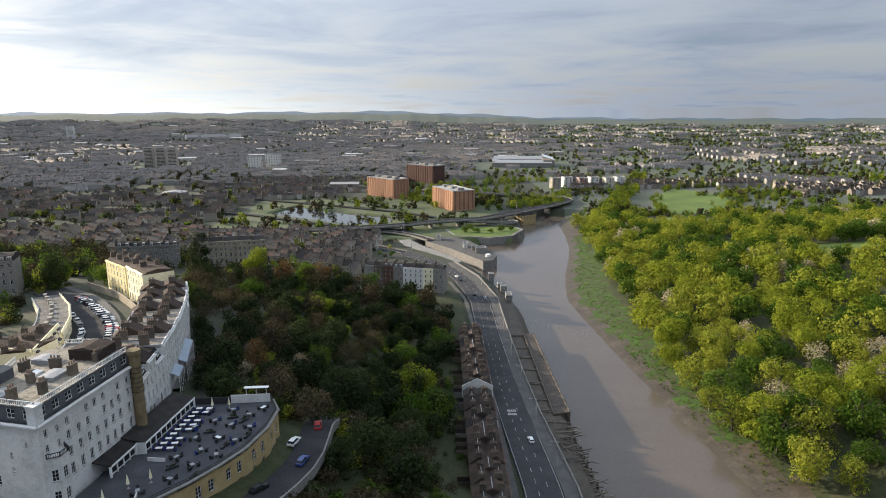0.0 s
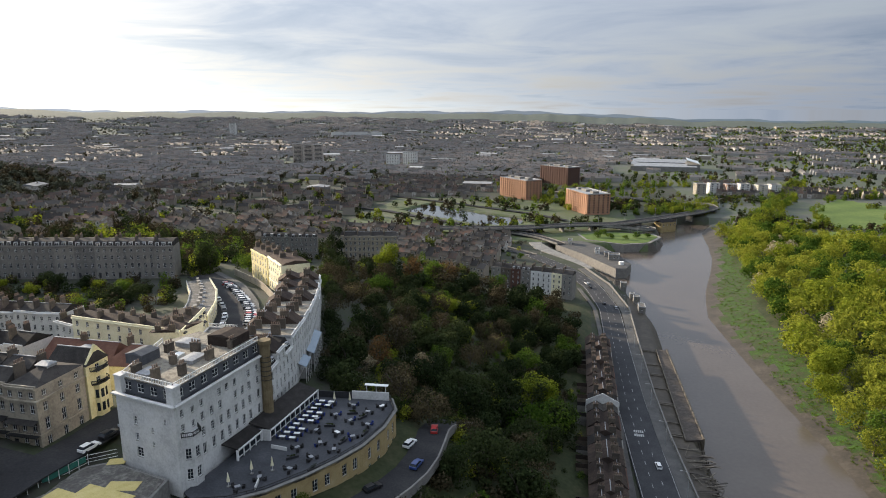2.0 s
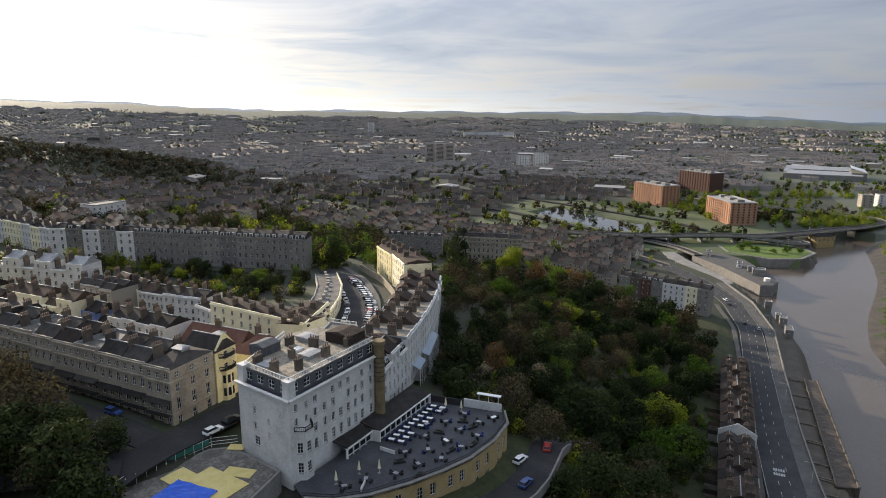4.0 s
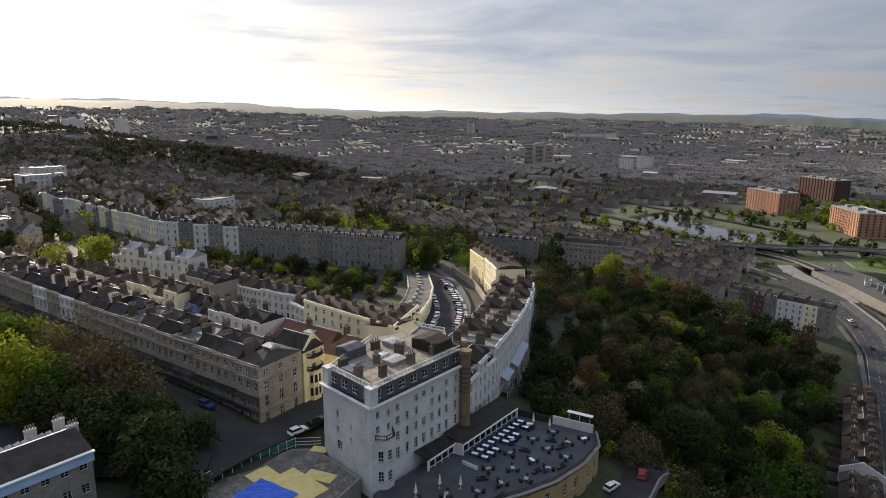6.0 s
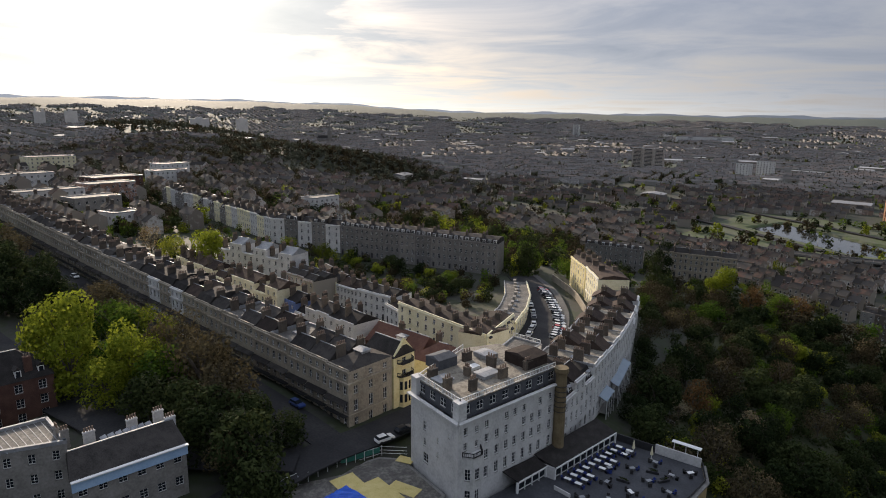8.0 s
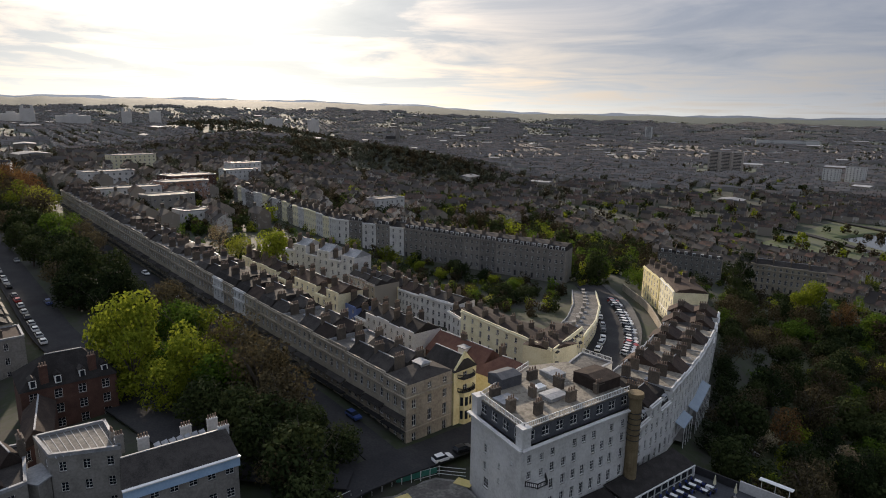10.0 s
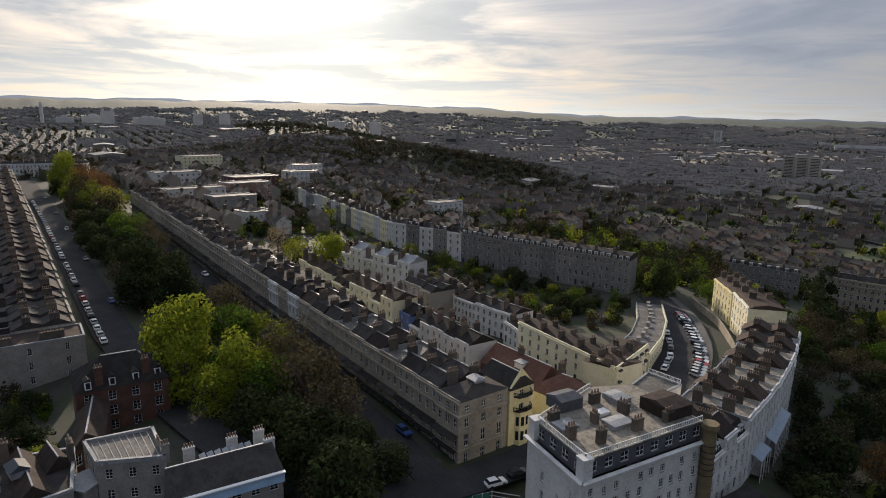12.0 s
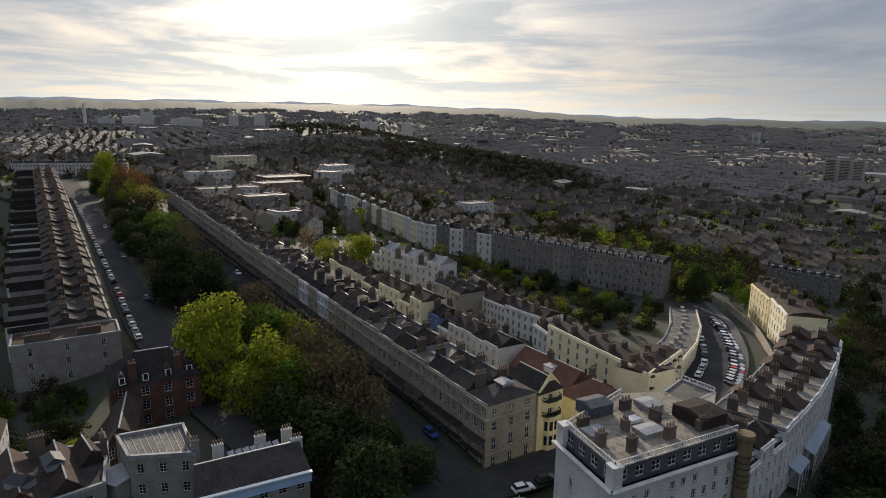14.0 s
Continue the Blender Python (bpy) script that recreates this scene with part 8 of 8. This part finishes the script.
def build_town():
    r = random.Random(21)
    near, far, sheds, chim = Shape(), Shape(), Shape(), Shape()
    green = []

    def gable(s, x, y, c, s_, w, d, z, e, h):
        """One house or row: w along (c, s_), d across."""
        def at(a, b, zz):
            return (x + a * c - b * s_, y + a * s_ + b * c, zz)
        v = [at(-w / 2, -d / 2, z - 2), at(w / 2, -d / 2, z - 2), at(w / 2, d / 2, z - 2), at(-w / 2, d / 2, z - 2),
             at(-w / 2, -d / 2, z + e), at(w / 2, -d / 2, z + e), at(w / 2, d / 2, z + e), at(-w / 2, d / 2, z + e), at(-w / 2, 0, z + e + h), at(w / 2, 0, z + e + h)]
        s.add(v, [(0, 1, 5, 4), (2, 3, 7, 6), (1, 2, 6, 9, 5), (3, 0, 4, 8, 7)], 0)
        k = 0.35
        rv = [at(-w / 2, -d / 2 - k, z + e - 0.2), at(w / 2, -d / 2 - k, z + e - 0.2), at(w / 2, d / 2 + k, z + e - 0.2), at(-w / 2, d / 2 + k, z + e - 0.2), at(-w / 2, 0, z + e + h + 0.1), at(w / 2, 0, z + e + h + 0.1)]
        s.add(rv, [(0, 1, 5, 4), (2, 3, 4, 5)], 1)

    cell = 78.0
    for i in range(-48, 30):
        for j in range(-1, 48):
            cx, cy = i * cell + r.uniform(-8, 8), j * cell + r.uniform(-8, 8)
            dist = math.hypot(cx, cy)
            turn = math.degrees(math.atan2(-cx, cy))
            if dist > 3900 or turn < -42 or turn > 97:
                continue
            a = math.radians(18 + 38 * math.sin(cx * 0.0021 + 1.3) * math.cos(cy * 0.0017 + 0.4))
            if r.random() < 0.18:
                a += math.pi / 2
            if cx > -330 and 380 < cy < 650:
                a = math.radians(-14)
            if cx > -700 and cy < 330:
                a = math.radians(-3)
            c, s_ = math.cos(a), math.sin(a)
            rural = (turn < -8 and dist > 1150 and r.random() < 0.62) or (dist > 2500 and r.random() < 0.25)
            kind = r.random()
            if rural or kind < (0.10 if dist > 650 else 0.0):
                for _ in range(12):
                    green.append((cx + r.uniform(-38, 38), cy + r.uniform(-38, 38)))
                continue
            if kind < 0.20 and dist > 800 and not blocked(cx, cy, dist):
                z = height(cx, cy)
                w, d = r.uniform(25, 60), r.uniform(18, 34)
                x, y = cx, cy

                def at(p, q, zz):
                    return (x + p * c - q * s_, y + p * s_ + q * c, zz)
                e, h = r.uniform(5, 9), r.uniform(1, 2.5)
                v = [at(sx * w / 2, sy * d / 2, zz) for zz in (z - 2, z + e) for sx, sy in ((-1, -1), (1, -1), (1, 1), (-1, 1))]
                sheds.add(v, [(0, 1, 5, 4), (1, 2, 6, 5), (2, 3, 7, 6), (3, 0, 4, 7)], 0)
                sheds.add([at(-w / 2 - 0.5, -d / 2 - 0.5, z + e), at(w / 2 + 0.5, -d / 2 - 0.5, z + e), at(w / 2 + 0.5, d / 2 + 0.5, z + e), at(-w / 2 - 0.5, d / 2 + 0.5, z + e), at(-w / 2, 0, z + e + h), at(w / 2, 0, z + e + h)],
                          [(0, 1, 5, 4), (2, 3, 4, 5), (1, 2, 5), (3, 0, 4)], 1)
                green.append((cx + 30, cy + 25))
                continue
            leafy = dist < 1250 and turn > 17
            rows = 3
            for k in range(rows):
                q = (k - 1) * 25.0
                z0 = None
                p = -cell / 2 + 3
                while p < cell / 2 - 6:
                    fine = dist < 1150
                    w = r.uniform(5.2, 7.5) if fine and not leafy else r.uniform(6, 15) if fine else r.uniform(9, 24)
                    x, y = cx + (p + w / 2) * c - q * s_, cy + (p + w / 2) * s_ + q * c
                    p += w + (0.02 if r.random() < 0.9 else r.uniform(3, 9))
                    if blocked(x, y, dist) or r.random() < (0.4 if leafy else 0.05):
                        continue
                    z = height(x, y)
                    e = r.uniform(5.6, 7.6) if dist > 800 else r.uniform(6.0, 9.8)
                    dd = r.uniform(7.5, 9.5)
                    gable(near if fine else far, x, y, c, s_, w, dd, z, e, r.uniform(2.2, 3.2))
                    if dist < 720:
                        for b in (-1, 1):
                            for fl in range(2 if e < 7.4 else 3):
                                for f in (-0.24, 0.24):
                                    zz = z + 0.9 + fl * 2.75
                                    for grow, off, m in ((0.12, 0.03, 3), (0.0, 0.06, 2)):
                                        pts = []
                                        for du, dz in ((-1, 0), (1, 0), (1, 1), (-1, 1)):
                                            uu = f * w + du * (0.5 + grow)
                                            vv = b * (dd / 2 + off)
                                            pts.append((x + uu * c - vv * s_, y + uu * s_ + vv * c, zz - grow + dz * (1.5 + 2 * grow)))
                                        near.add(pts, [(0, 1, 2, 3) if b < 0 else (3, 2, 1, 0)], m)
                    for m in range(1 if fine else max(1, int(w / 9))):
                        f = -w / 2 + 0.5 if fine else (m + 0.5) * w / max(1, int(w / 9)) - w / 2
                        zz = z + e + 2.2
                        v = [(x + (f + sx * 0.45) * c - sy * 0.8 * s_, y + (f + sx * 0.45) * s_ + sy * 0.8 * c, hh) for hh in (zz, zz + 2.4) for sx, sy in ((-1, -1), (1, -1), (1, 1), (-1, 1))]
                        chim.add(v, [(0, 1, 5, 4), (1, 2, 6, 5), (2, 3, 7, 6), (3, 0, 4, 7), (4, 5, 6, 7)], 0)
                for _ in range(12 if leafy else 6 if dist < 1700 else 4):
                    f = r.uniform(-36, 36)
                    green.append((cx + f * c - (q + 12) * s_, cy + f * s_ + (q + 12) * c))
    for name, s, mats, label in (("town_houses", near, ("town_wall", "town_roof", "window_glass", "white_paint"), "close-packed terraced houses on the hillside and plain"), ("far_town", far, ("hazed_wall", "hazed_roof"), "rows of far terraced houses across the plain"),
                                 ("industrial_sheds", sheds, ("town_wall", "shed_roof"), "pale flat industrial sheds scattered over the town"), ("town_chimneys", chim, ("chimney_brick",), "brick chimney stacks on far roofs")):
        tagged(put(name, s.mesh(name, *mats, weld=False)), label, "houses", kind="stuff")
    return green


def join(name, items, mat, label, category="trees"):
    """Many copies of a mesh of quads in one object. items: (mesh, matrix)."""
    vs, fs, k = [], [], 0
    cache = {}
    for me, m in items:
        if me.name not in cache:
            v = np.empty(len(me.vertices) * 3)
            me.vertices.foreach_get("co", v)
            f = np.empty(len(me.loops), dtype=np.int32)
            me.loops.foreach_get("vertex_index", f)
            cache[me.name] = (v.reshape(-1, 3), f.reshape(-1, 4))
        v, f = cache[me.name]
        a = np.array(m)
        vs.append(v @ a[:3, :3].T + a[:3, 3])
        fs.append(f + k)
        k += len(v)
    v, f = np.vstack(vs), np.vstack(fs)
    me = bpy.data.meshes.new(name)
    me.vertices.add(len(v))
    me.vertices.foreach_set("co", v.ravel())
    me.loops.add(f.size)
    me.loops.foreach_set("vertex_index", f.ravel())
    me.polygons.add(len(f))
    me.polygons.foreach_set("loop_start", np.arange(0, f.size, 4, dtype=np.int32))
    me.materials.append(MATS[mat])
    me.update()
    me.validate()
    return tagged(put(name, me), label, category, kind="stuff")


def build_far_trees(green):
    r = random.Random(31)
    small = {m: [crown_mesh(900 + k, 8, 9, 84, m, 1.85, 5) for k in range(3)] for m in ("leaf_olive", "leaf_green", "leaf_dark", "leaf_dusk", "leaf_lime", "leaf_hazed")}
    tiny = {m: [crown_mesh(930 + k, 8, 8.5, 44, m, 2.6, 4) for k in range(3)] for m in small}
    middle = {m: [crown_mesh(950 + k, 8, 8.5, 330, m, 0.9, 9) for k in range(3)] for m in small}
    lots = {m: [] for m in small}

    def add(x, y, sc, small=small):
        # far to the left only greyer leaves, whose colour carries the haze
        m = r.choice(["leaf_hazed"] * 9 + ["leaf_dusk"] * 8 if x < -480 else ["leaf_olive"] * 1 + ["leaf_green"] * 2 + ["leaf_dark"] * 10 + ["leaf_dusk"] * 12 + ["leaf_lime"] if x < -150 else ["leaf_olive"] * 4 + ["leaf_green"] * 6 + ["leaf_dark"] * 11 + ["leaf_dusk"] * 9 + ["leaf_lime"])
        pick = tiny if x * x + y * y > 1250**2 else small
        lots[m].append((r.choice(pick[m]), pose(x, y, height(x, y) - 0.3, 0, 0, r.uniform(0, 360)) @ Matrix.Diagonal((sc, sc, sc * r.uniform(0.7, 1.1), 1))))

    for x, y in green:
        if blocked(x, y, math.hypot(x, y)):
            continue
        add(x, y, r.uniform(0.6, 1.3))
    # wooded hill with the tower
    for _ in range(620):
        a, q = r.uniform(0, math.tau), math.sqrt(r.random())
        add(-1560 + 330 * q * math.cos(a), 800 + 210 * q * math.sin(a), r.uniform(1.1, 1.9))
    for x0, y0, dx, dy, n in ((-800, 590, 220, 170, 620), (-900, 470, 200, 120, 260), (-690, 680, 150, 120, 330), (-640, 640, 120, 120, 120), (-1000, 420, 250, 160, 200), (-150, 800, 140, 20, 40), (-20, 700, 80, 40, 26), (-190, 690, 60, 20, 16), (-130, 655, 100, 12, 26), (-600, 560, 120, 60, 60), (-420, 500, 100, 60, 50), (-250, 470, 70, 40, 30), (60, 860, 90, 60, 70), (20, 820, 60, 20, 22), (-120, 850, 60, 20, 18), (-60, 720, 60, 15, 18), (200, 930, 60, 40, 40), (40, 970, 120, 50, 70), (120, 1180, 160, 60, 70), (-60, 1010, 40, 40, 30), (-560, 1180, 420, 20, 80), (-330, 1080, 220, 16, 50), (210, 760, 40, 40, 40), (180, 700, 25, 60, 40),
                              (330, 715, 80, 25, 40), (520, 760, 120, 60, 80), (480, 900, 140, 40, 60), (700, 700, 180, 150, 160), (900, 1000, 300, 160, 160), (620, 1150, 200, 80, 80), (-800, 420, 160, 90, 110), (-700, 250, 80, 60, 40), (-900, 650, 200, 110, 120), (-1150, 600, 200, 120, 120), (-760, 60, 120, 70, 50), (-1000, 150, 250, 120, 100)):
        for _ in range(n):
            add(x0 + r.gauss(0, 0.5) * dx, y0 + r.gauss(0, 0.5) * dy, r.uniform(0.8, 1.5))
    # belt along the road over the river, field edges and gardens beyond
    fresh = ["leaf_olive"] * 4 + ["leaf_green"] * 4 + ["leaf_lime"] * 2 + ["leaf_dark"]
    for pts, wide, n, lo, hi in (([(150, 622), (214, 792), (345, 1128)], 13, 190, 1.0, 1.7), ([(226, 716), (262, 735), (276, 812), (306, 905), (362, 995)], 6, 40, 0.7, 1.2), ([(320, 722), (392, 818), (412, 900)], 9, 36, 0.7, 1.3),
                                 ([(166, 835), (235, 950), (310, 1020)], 28, 60, 0.3, 0.7), ([(400, 838), (480, 858), (436, 1040)], 45, 90, 0.6, 1.2), ([(330, 1000), (560, 1020), (800, 1100)], 30, 110, 0.8, 1.5),
                                 ([(100, 800), (150, 812), (160, 900)], 14, 50, 0.8, 1.4), ([(60, 770), (140, 850), (110, 880)], 12, 44, 0.8, 1.3), ([(0, 850), (-40, 900), (30, 980)], 25, 60, 0.9, 1.5), ([(-20, 1010), (120, 1090), (260, 1120)], 25, 80, 0.8, 1.4),
                                 ([(190, 640), (250, 600), (330, 590)], 9, 40, 0.9, 1.6)):
        line = [Vector(p) for p in pts]
        for _ in range(n):
            f = r.uniform(0, len(line) - 1.001)
            p = line[int(f)].lerp(line[int(f) + 1], f % 1)
            m = r.choice(fresh)
            x, y, sc = p.x + r.gauss(0, 0.6) * wide, p.y + r.gauss(0, 0.6) * wide, r.uniform(lo, hi)
            lots[m].append((r.choice(middle[m]), pose(x, y, height(x, y) - 0.3, 0, 0, r.uniform(0, 360)) @ Matrix.Diagonal((sc, sc, sc * r.uniform(0.85, 1.25), 1))))
    # gardens and groves between the nearer terraces
    for x0, x1, y0, y1, n, lo, hi in ((-460, -175, 268, 420, 330, 0.7, 1.6), (-330, -60, 300, 430, 150, 0.7, 1.4), (-260, -60, 430, 600, 190, 0.6, 1.2), (-640, -250, 122, 200, 190, 0.4, 1.0), (-240, -160, 178, 226, 60, 0.4, 0.9), (-192, -148, 190, 236, 46, 0.4, 0.85), (-640, -200, -20, 24, 90, 0.5, 1.1),
                                      (-195, -140, 8, 40, 34, 0.4, 0.9), (-640, -330, 200, 560, 420, 0.6, 1.5), (-620, -590, 60, 130, 24, 0.7, 1.3), (-780, -640, 20, 130, 60, 0.8, 1.6)):
        for _ in range(n):
            x, y = r.uniform(x0, x1), r.uniform(y0, y1)
            if -455 < x < -170 and -4 < y - np.interp(x, [-450, -290, -170], [222, 206, 252]) < 15:
                continue
            add(x, y, r.uniform(lo, hi), middle)
    for _ in range(1500):
        q = r.uniform(2000, 3600)
        a = radians(r.uniform(-42, 97))
        add(-q * math.sin(a), q * math.cos(a), r.uniform(0.9, 1.7))
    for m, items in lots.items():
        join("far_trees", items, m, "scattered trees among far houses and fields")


def wood_behind():
    """The rest of the wood on the far bank, past the trees that stand singly."""
    r = random.Random(41)
    lots = {}
    light = {}

    def add(kind, x, y, sc, lift):
        full = y < 330 and x < 190
        k = r.randrange(4 if full else 3)
        mat, w, tall, leaves, size, gaps, _ = KINDS[kind]
        if full:
            if (kind, k) not in PROTOS:
                PROTOS[kind, k] = tree_proto(kind, k)
            crown = PROTOS[kind, k][0]
        else:
            if (kind, k) not in light:
                light[kind, k] = crown_mesh(700 + 10 * list(KINDS).index(kind) + k, w, tall * 0.94, 760, mat, size * 1.55, 13, gaps)
            crown = light[kind, k]
        lots.setdefault(kind, []).append((crown, pose(x, y, height(x, y) + lift, 0, 0, r.uniform(0, 360)) @ Matrix.Diagonal((sc, sc, sc * r.uniform(0.9, 1.15), 1))))

    big = np.array([(240, 130), (330, 150), (500, 250), (560, 480), (470, 640), (330, 690), (250, 640), (215, 690), (160, 690), (165, 560), (205, 480), (235, 400), (225, 300), (215, 200)], float)
    made = []
    for _ in range(5200):
        x, y = r.uniform(160, 560), r.uniform(130, 690)
        if not inside(big, np.array([x]), np.array([y]))[0] or not in_wood(x, y):
            continue
        if any((x - a) ** 2 + (y - b) ** 2 < 9.6**2 for a, b in made):
            continue
        made.append((x, y))
        add(r.choice(["olive"] * 7 + ["green"] * 5 + ["lime"] * 3 + ["blossom"]), x, y, r.uniform(1.0, 1.65), 1.0)
    for kind, x, y, sc in WOOD_REST:
        add(kind, x, y, sc, 0.6)
    for kind, items in lots.items():
        join("wood_crowns", items, KINDS[kind][0], "crowns of the wood behind the river bank")


build_far_trees(build_town())
wood_behind()


def garden_shrubs():
    """Hedges, shrubs and small trees in back gardens and yards."""
    r = random.Random(51)
    low = {k: [crown_mesh(970 + 5 * i + j, 8, 6, 300, KINDS[k][0], 0.8, 9) for j in range(3)] for i, k in enumerate(("dark", "dusk", "green", "olive", "lime"))}
    lots = {}
    for x0, x1, y0, y1, n, lo, hi in ((-420, -112, 116, 132, 90, 0.15, 0.38), (-300, -160, 172, 222, 150, 0.2, 0.55), (-240, -110, 140, 156, 40, 0.15, 0.35), (-640, -250, 120, 330, 420, 0.2, 0.6), (-640, -205, 18, 36, 80, 0.2, 0.5), (-195, -130, 10, 42, 60, 0.2, 0.5),
                                      (-330, -60, 255, 430, 330, 0.3, 0.75), (-125, -100, 196, 262, 24, 0.15, 0.3), (-260, -40, 420, 600, 200, 0.3, 0.7), (-560, -330, 330, 560, 220, 0.3, 0.8), (-15, 8, 165, 340, 60, 0.2, 0.45), (-60, -30, 96, 112, 16, 0.2, 0.4), (-66, -16, 150, 310, 260, 0.25, 0.6), (-30, 0, 100, 165, 60, 0.25, 0.6)):
        for _ in range(n):
            kind = r.choice(["dark"] * 5 + ["green"] * 4 + ["olive"] * 3 + ["dusk"] * 4 + ["lime"])
            x, y, sc = r.uniform(x0, x1), r.uniform(y0, y1), r.uniform(lo, hi)
            if -165 < x < -100 and 150 < y < 276 or -212 < x < -150 and 160 < y < 184:
                continue
            lots.setdefault(kind, []).append((r.choice(low[kind]), pose(x, y, height(x, y) - 0.3, 0, 0, r.uniform(0, 360)) @ Matrix.Diagonal((sc * 1.35, sc * 1.35, sc * 1.4, 1))))
    slope = np.array(SLOPE, float)
    for _ in range(900):
        x, y = r.uniform(-115, 6), r.uniform(92, 392)
        if inside(slope, np.array([x]), np.array([y]))[0]:
            k, sc = r.choice(["dark"] * 5 + ["dusk"] * 3 + ["green"]), r.uniform(0.4, 0.95)
            lots.setdefault(k, []).append((r.choice(low[k]), pose(x, y, height(x, y) - 0.4, 0, 0, r.uniform(0, 360)) @ Matrix.Diagonal((sc, sc, sc, 1))))
    for kind, items in lots.items():
        join("garden_shrubs", items, KINDS[kind][0], "shrubs and small trees in back gardens", "shrubs")


garden_shrubs()


def bank_reeds():
    """Tufts of reed and sedge on the muddy bank."""
    r = random.Random(61)
    lots = []
    for _ in range(1500):
        y = r.uniform(195, 640)
        x = float(np.interp(y, RIV_Y, RIV_R)) + r.uniform(8, 28) * (1 if y > 330 else 0.6)
        sc = r.uniform(0.05, 0.16)
        lots.append((PROTOS["green", r.randrange(4)][0], pose(x, y, height(x, y) - 0.1, 0, 0, r.uniform(0, 360)) @ Matrix.Diagonal((sc * 1.6, sc * 0.8, sc * 0.7, 1))))
    small = [crown_mesh(990 + k, 9, 9, 40, "leaf_green", 2.2, 4) for k in range(3)]
    join("bank_reeds", [(small[i % 3], m) for i, (_, m) in enumerate(lots)], "leaf_green", "tufts of reed on the muddy bank", "reeds")


bank_reeds()


def build_backdrop():
    """Hazy hills that close the view, far behind everything."""
    for k, (dist, lift, tone) in enumerate(((4250, -30, 0.62), (4550, -8, 0.8), (4850, 8, 1.0))):
        m = bpy.data.materials.new(f"far_haze_{k}")
        m.use_nodes = True
        nt = m.node_tree
        n, l = nt.nodes, nt.links
        n.clear()
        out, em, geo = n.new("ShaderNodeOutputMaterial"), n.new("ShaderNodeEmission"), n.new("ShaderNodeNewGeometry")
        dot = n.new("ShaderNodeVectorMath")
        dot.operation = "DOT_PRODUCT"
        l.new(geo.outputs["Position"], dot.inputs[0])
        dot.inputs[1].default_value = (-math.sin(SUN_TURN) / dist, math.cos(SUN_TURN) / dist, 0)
        # Self-lit hills: haze, paler by layer and towards the sun, sits in the emission colour.
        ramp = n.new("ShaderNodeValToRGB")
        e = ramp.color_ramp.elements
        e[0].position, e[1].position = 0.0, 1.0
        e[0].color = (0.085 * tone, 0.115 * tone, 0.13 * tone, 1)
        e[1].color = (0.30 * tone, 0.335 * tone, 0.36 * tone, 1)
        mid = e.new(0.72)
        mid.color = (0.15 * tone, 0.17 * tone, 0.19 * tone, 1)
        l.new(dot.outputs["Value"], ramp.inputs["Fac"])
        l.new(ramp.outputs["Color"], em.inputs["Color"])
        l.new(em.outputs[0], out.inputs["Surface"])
        MATS[m.name] = m
        s = Shape()
        top = []
        for i in range(221):
            turn = -50 + i * 155 / 220
            rise = np.interp(turn, [-60, -34, -24, -10, 4, 22, 31, 41, 50, 60, 75, 90, 110], [58, 56, 56, 64, 112, 108, 112, 112, 152, 170, 176, 172, 170])
            h = 130 + (rise - 130) * dist / 4600 + lift + 5 * math.sin(turn * 0.7 + k * 2) + 3 * math.sin(turn * 1.9 + k) + 1.5 * math.sin(turn * 6.1 + k * 3)
            a = radians(turn)
            top.append((-dist * math.sin(a), dist * math.cos(a), h))
        for a, b in zip(top, top[1:]):
            s.quad((a[0], a[1], -20), (b[0], b[1], -20), b, a)
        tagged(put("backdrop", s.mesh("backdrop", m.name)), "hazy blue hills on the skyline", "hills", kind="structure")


build_backdrop()
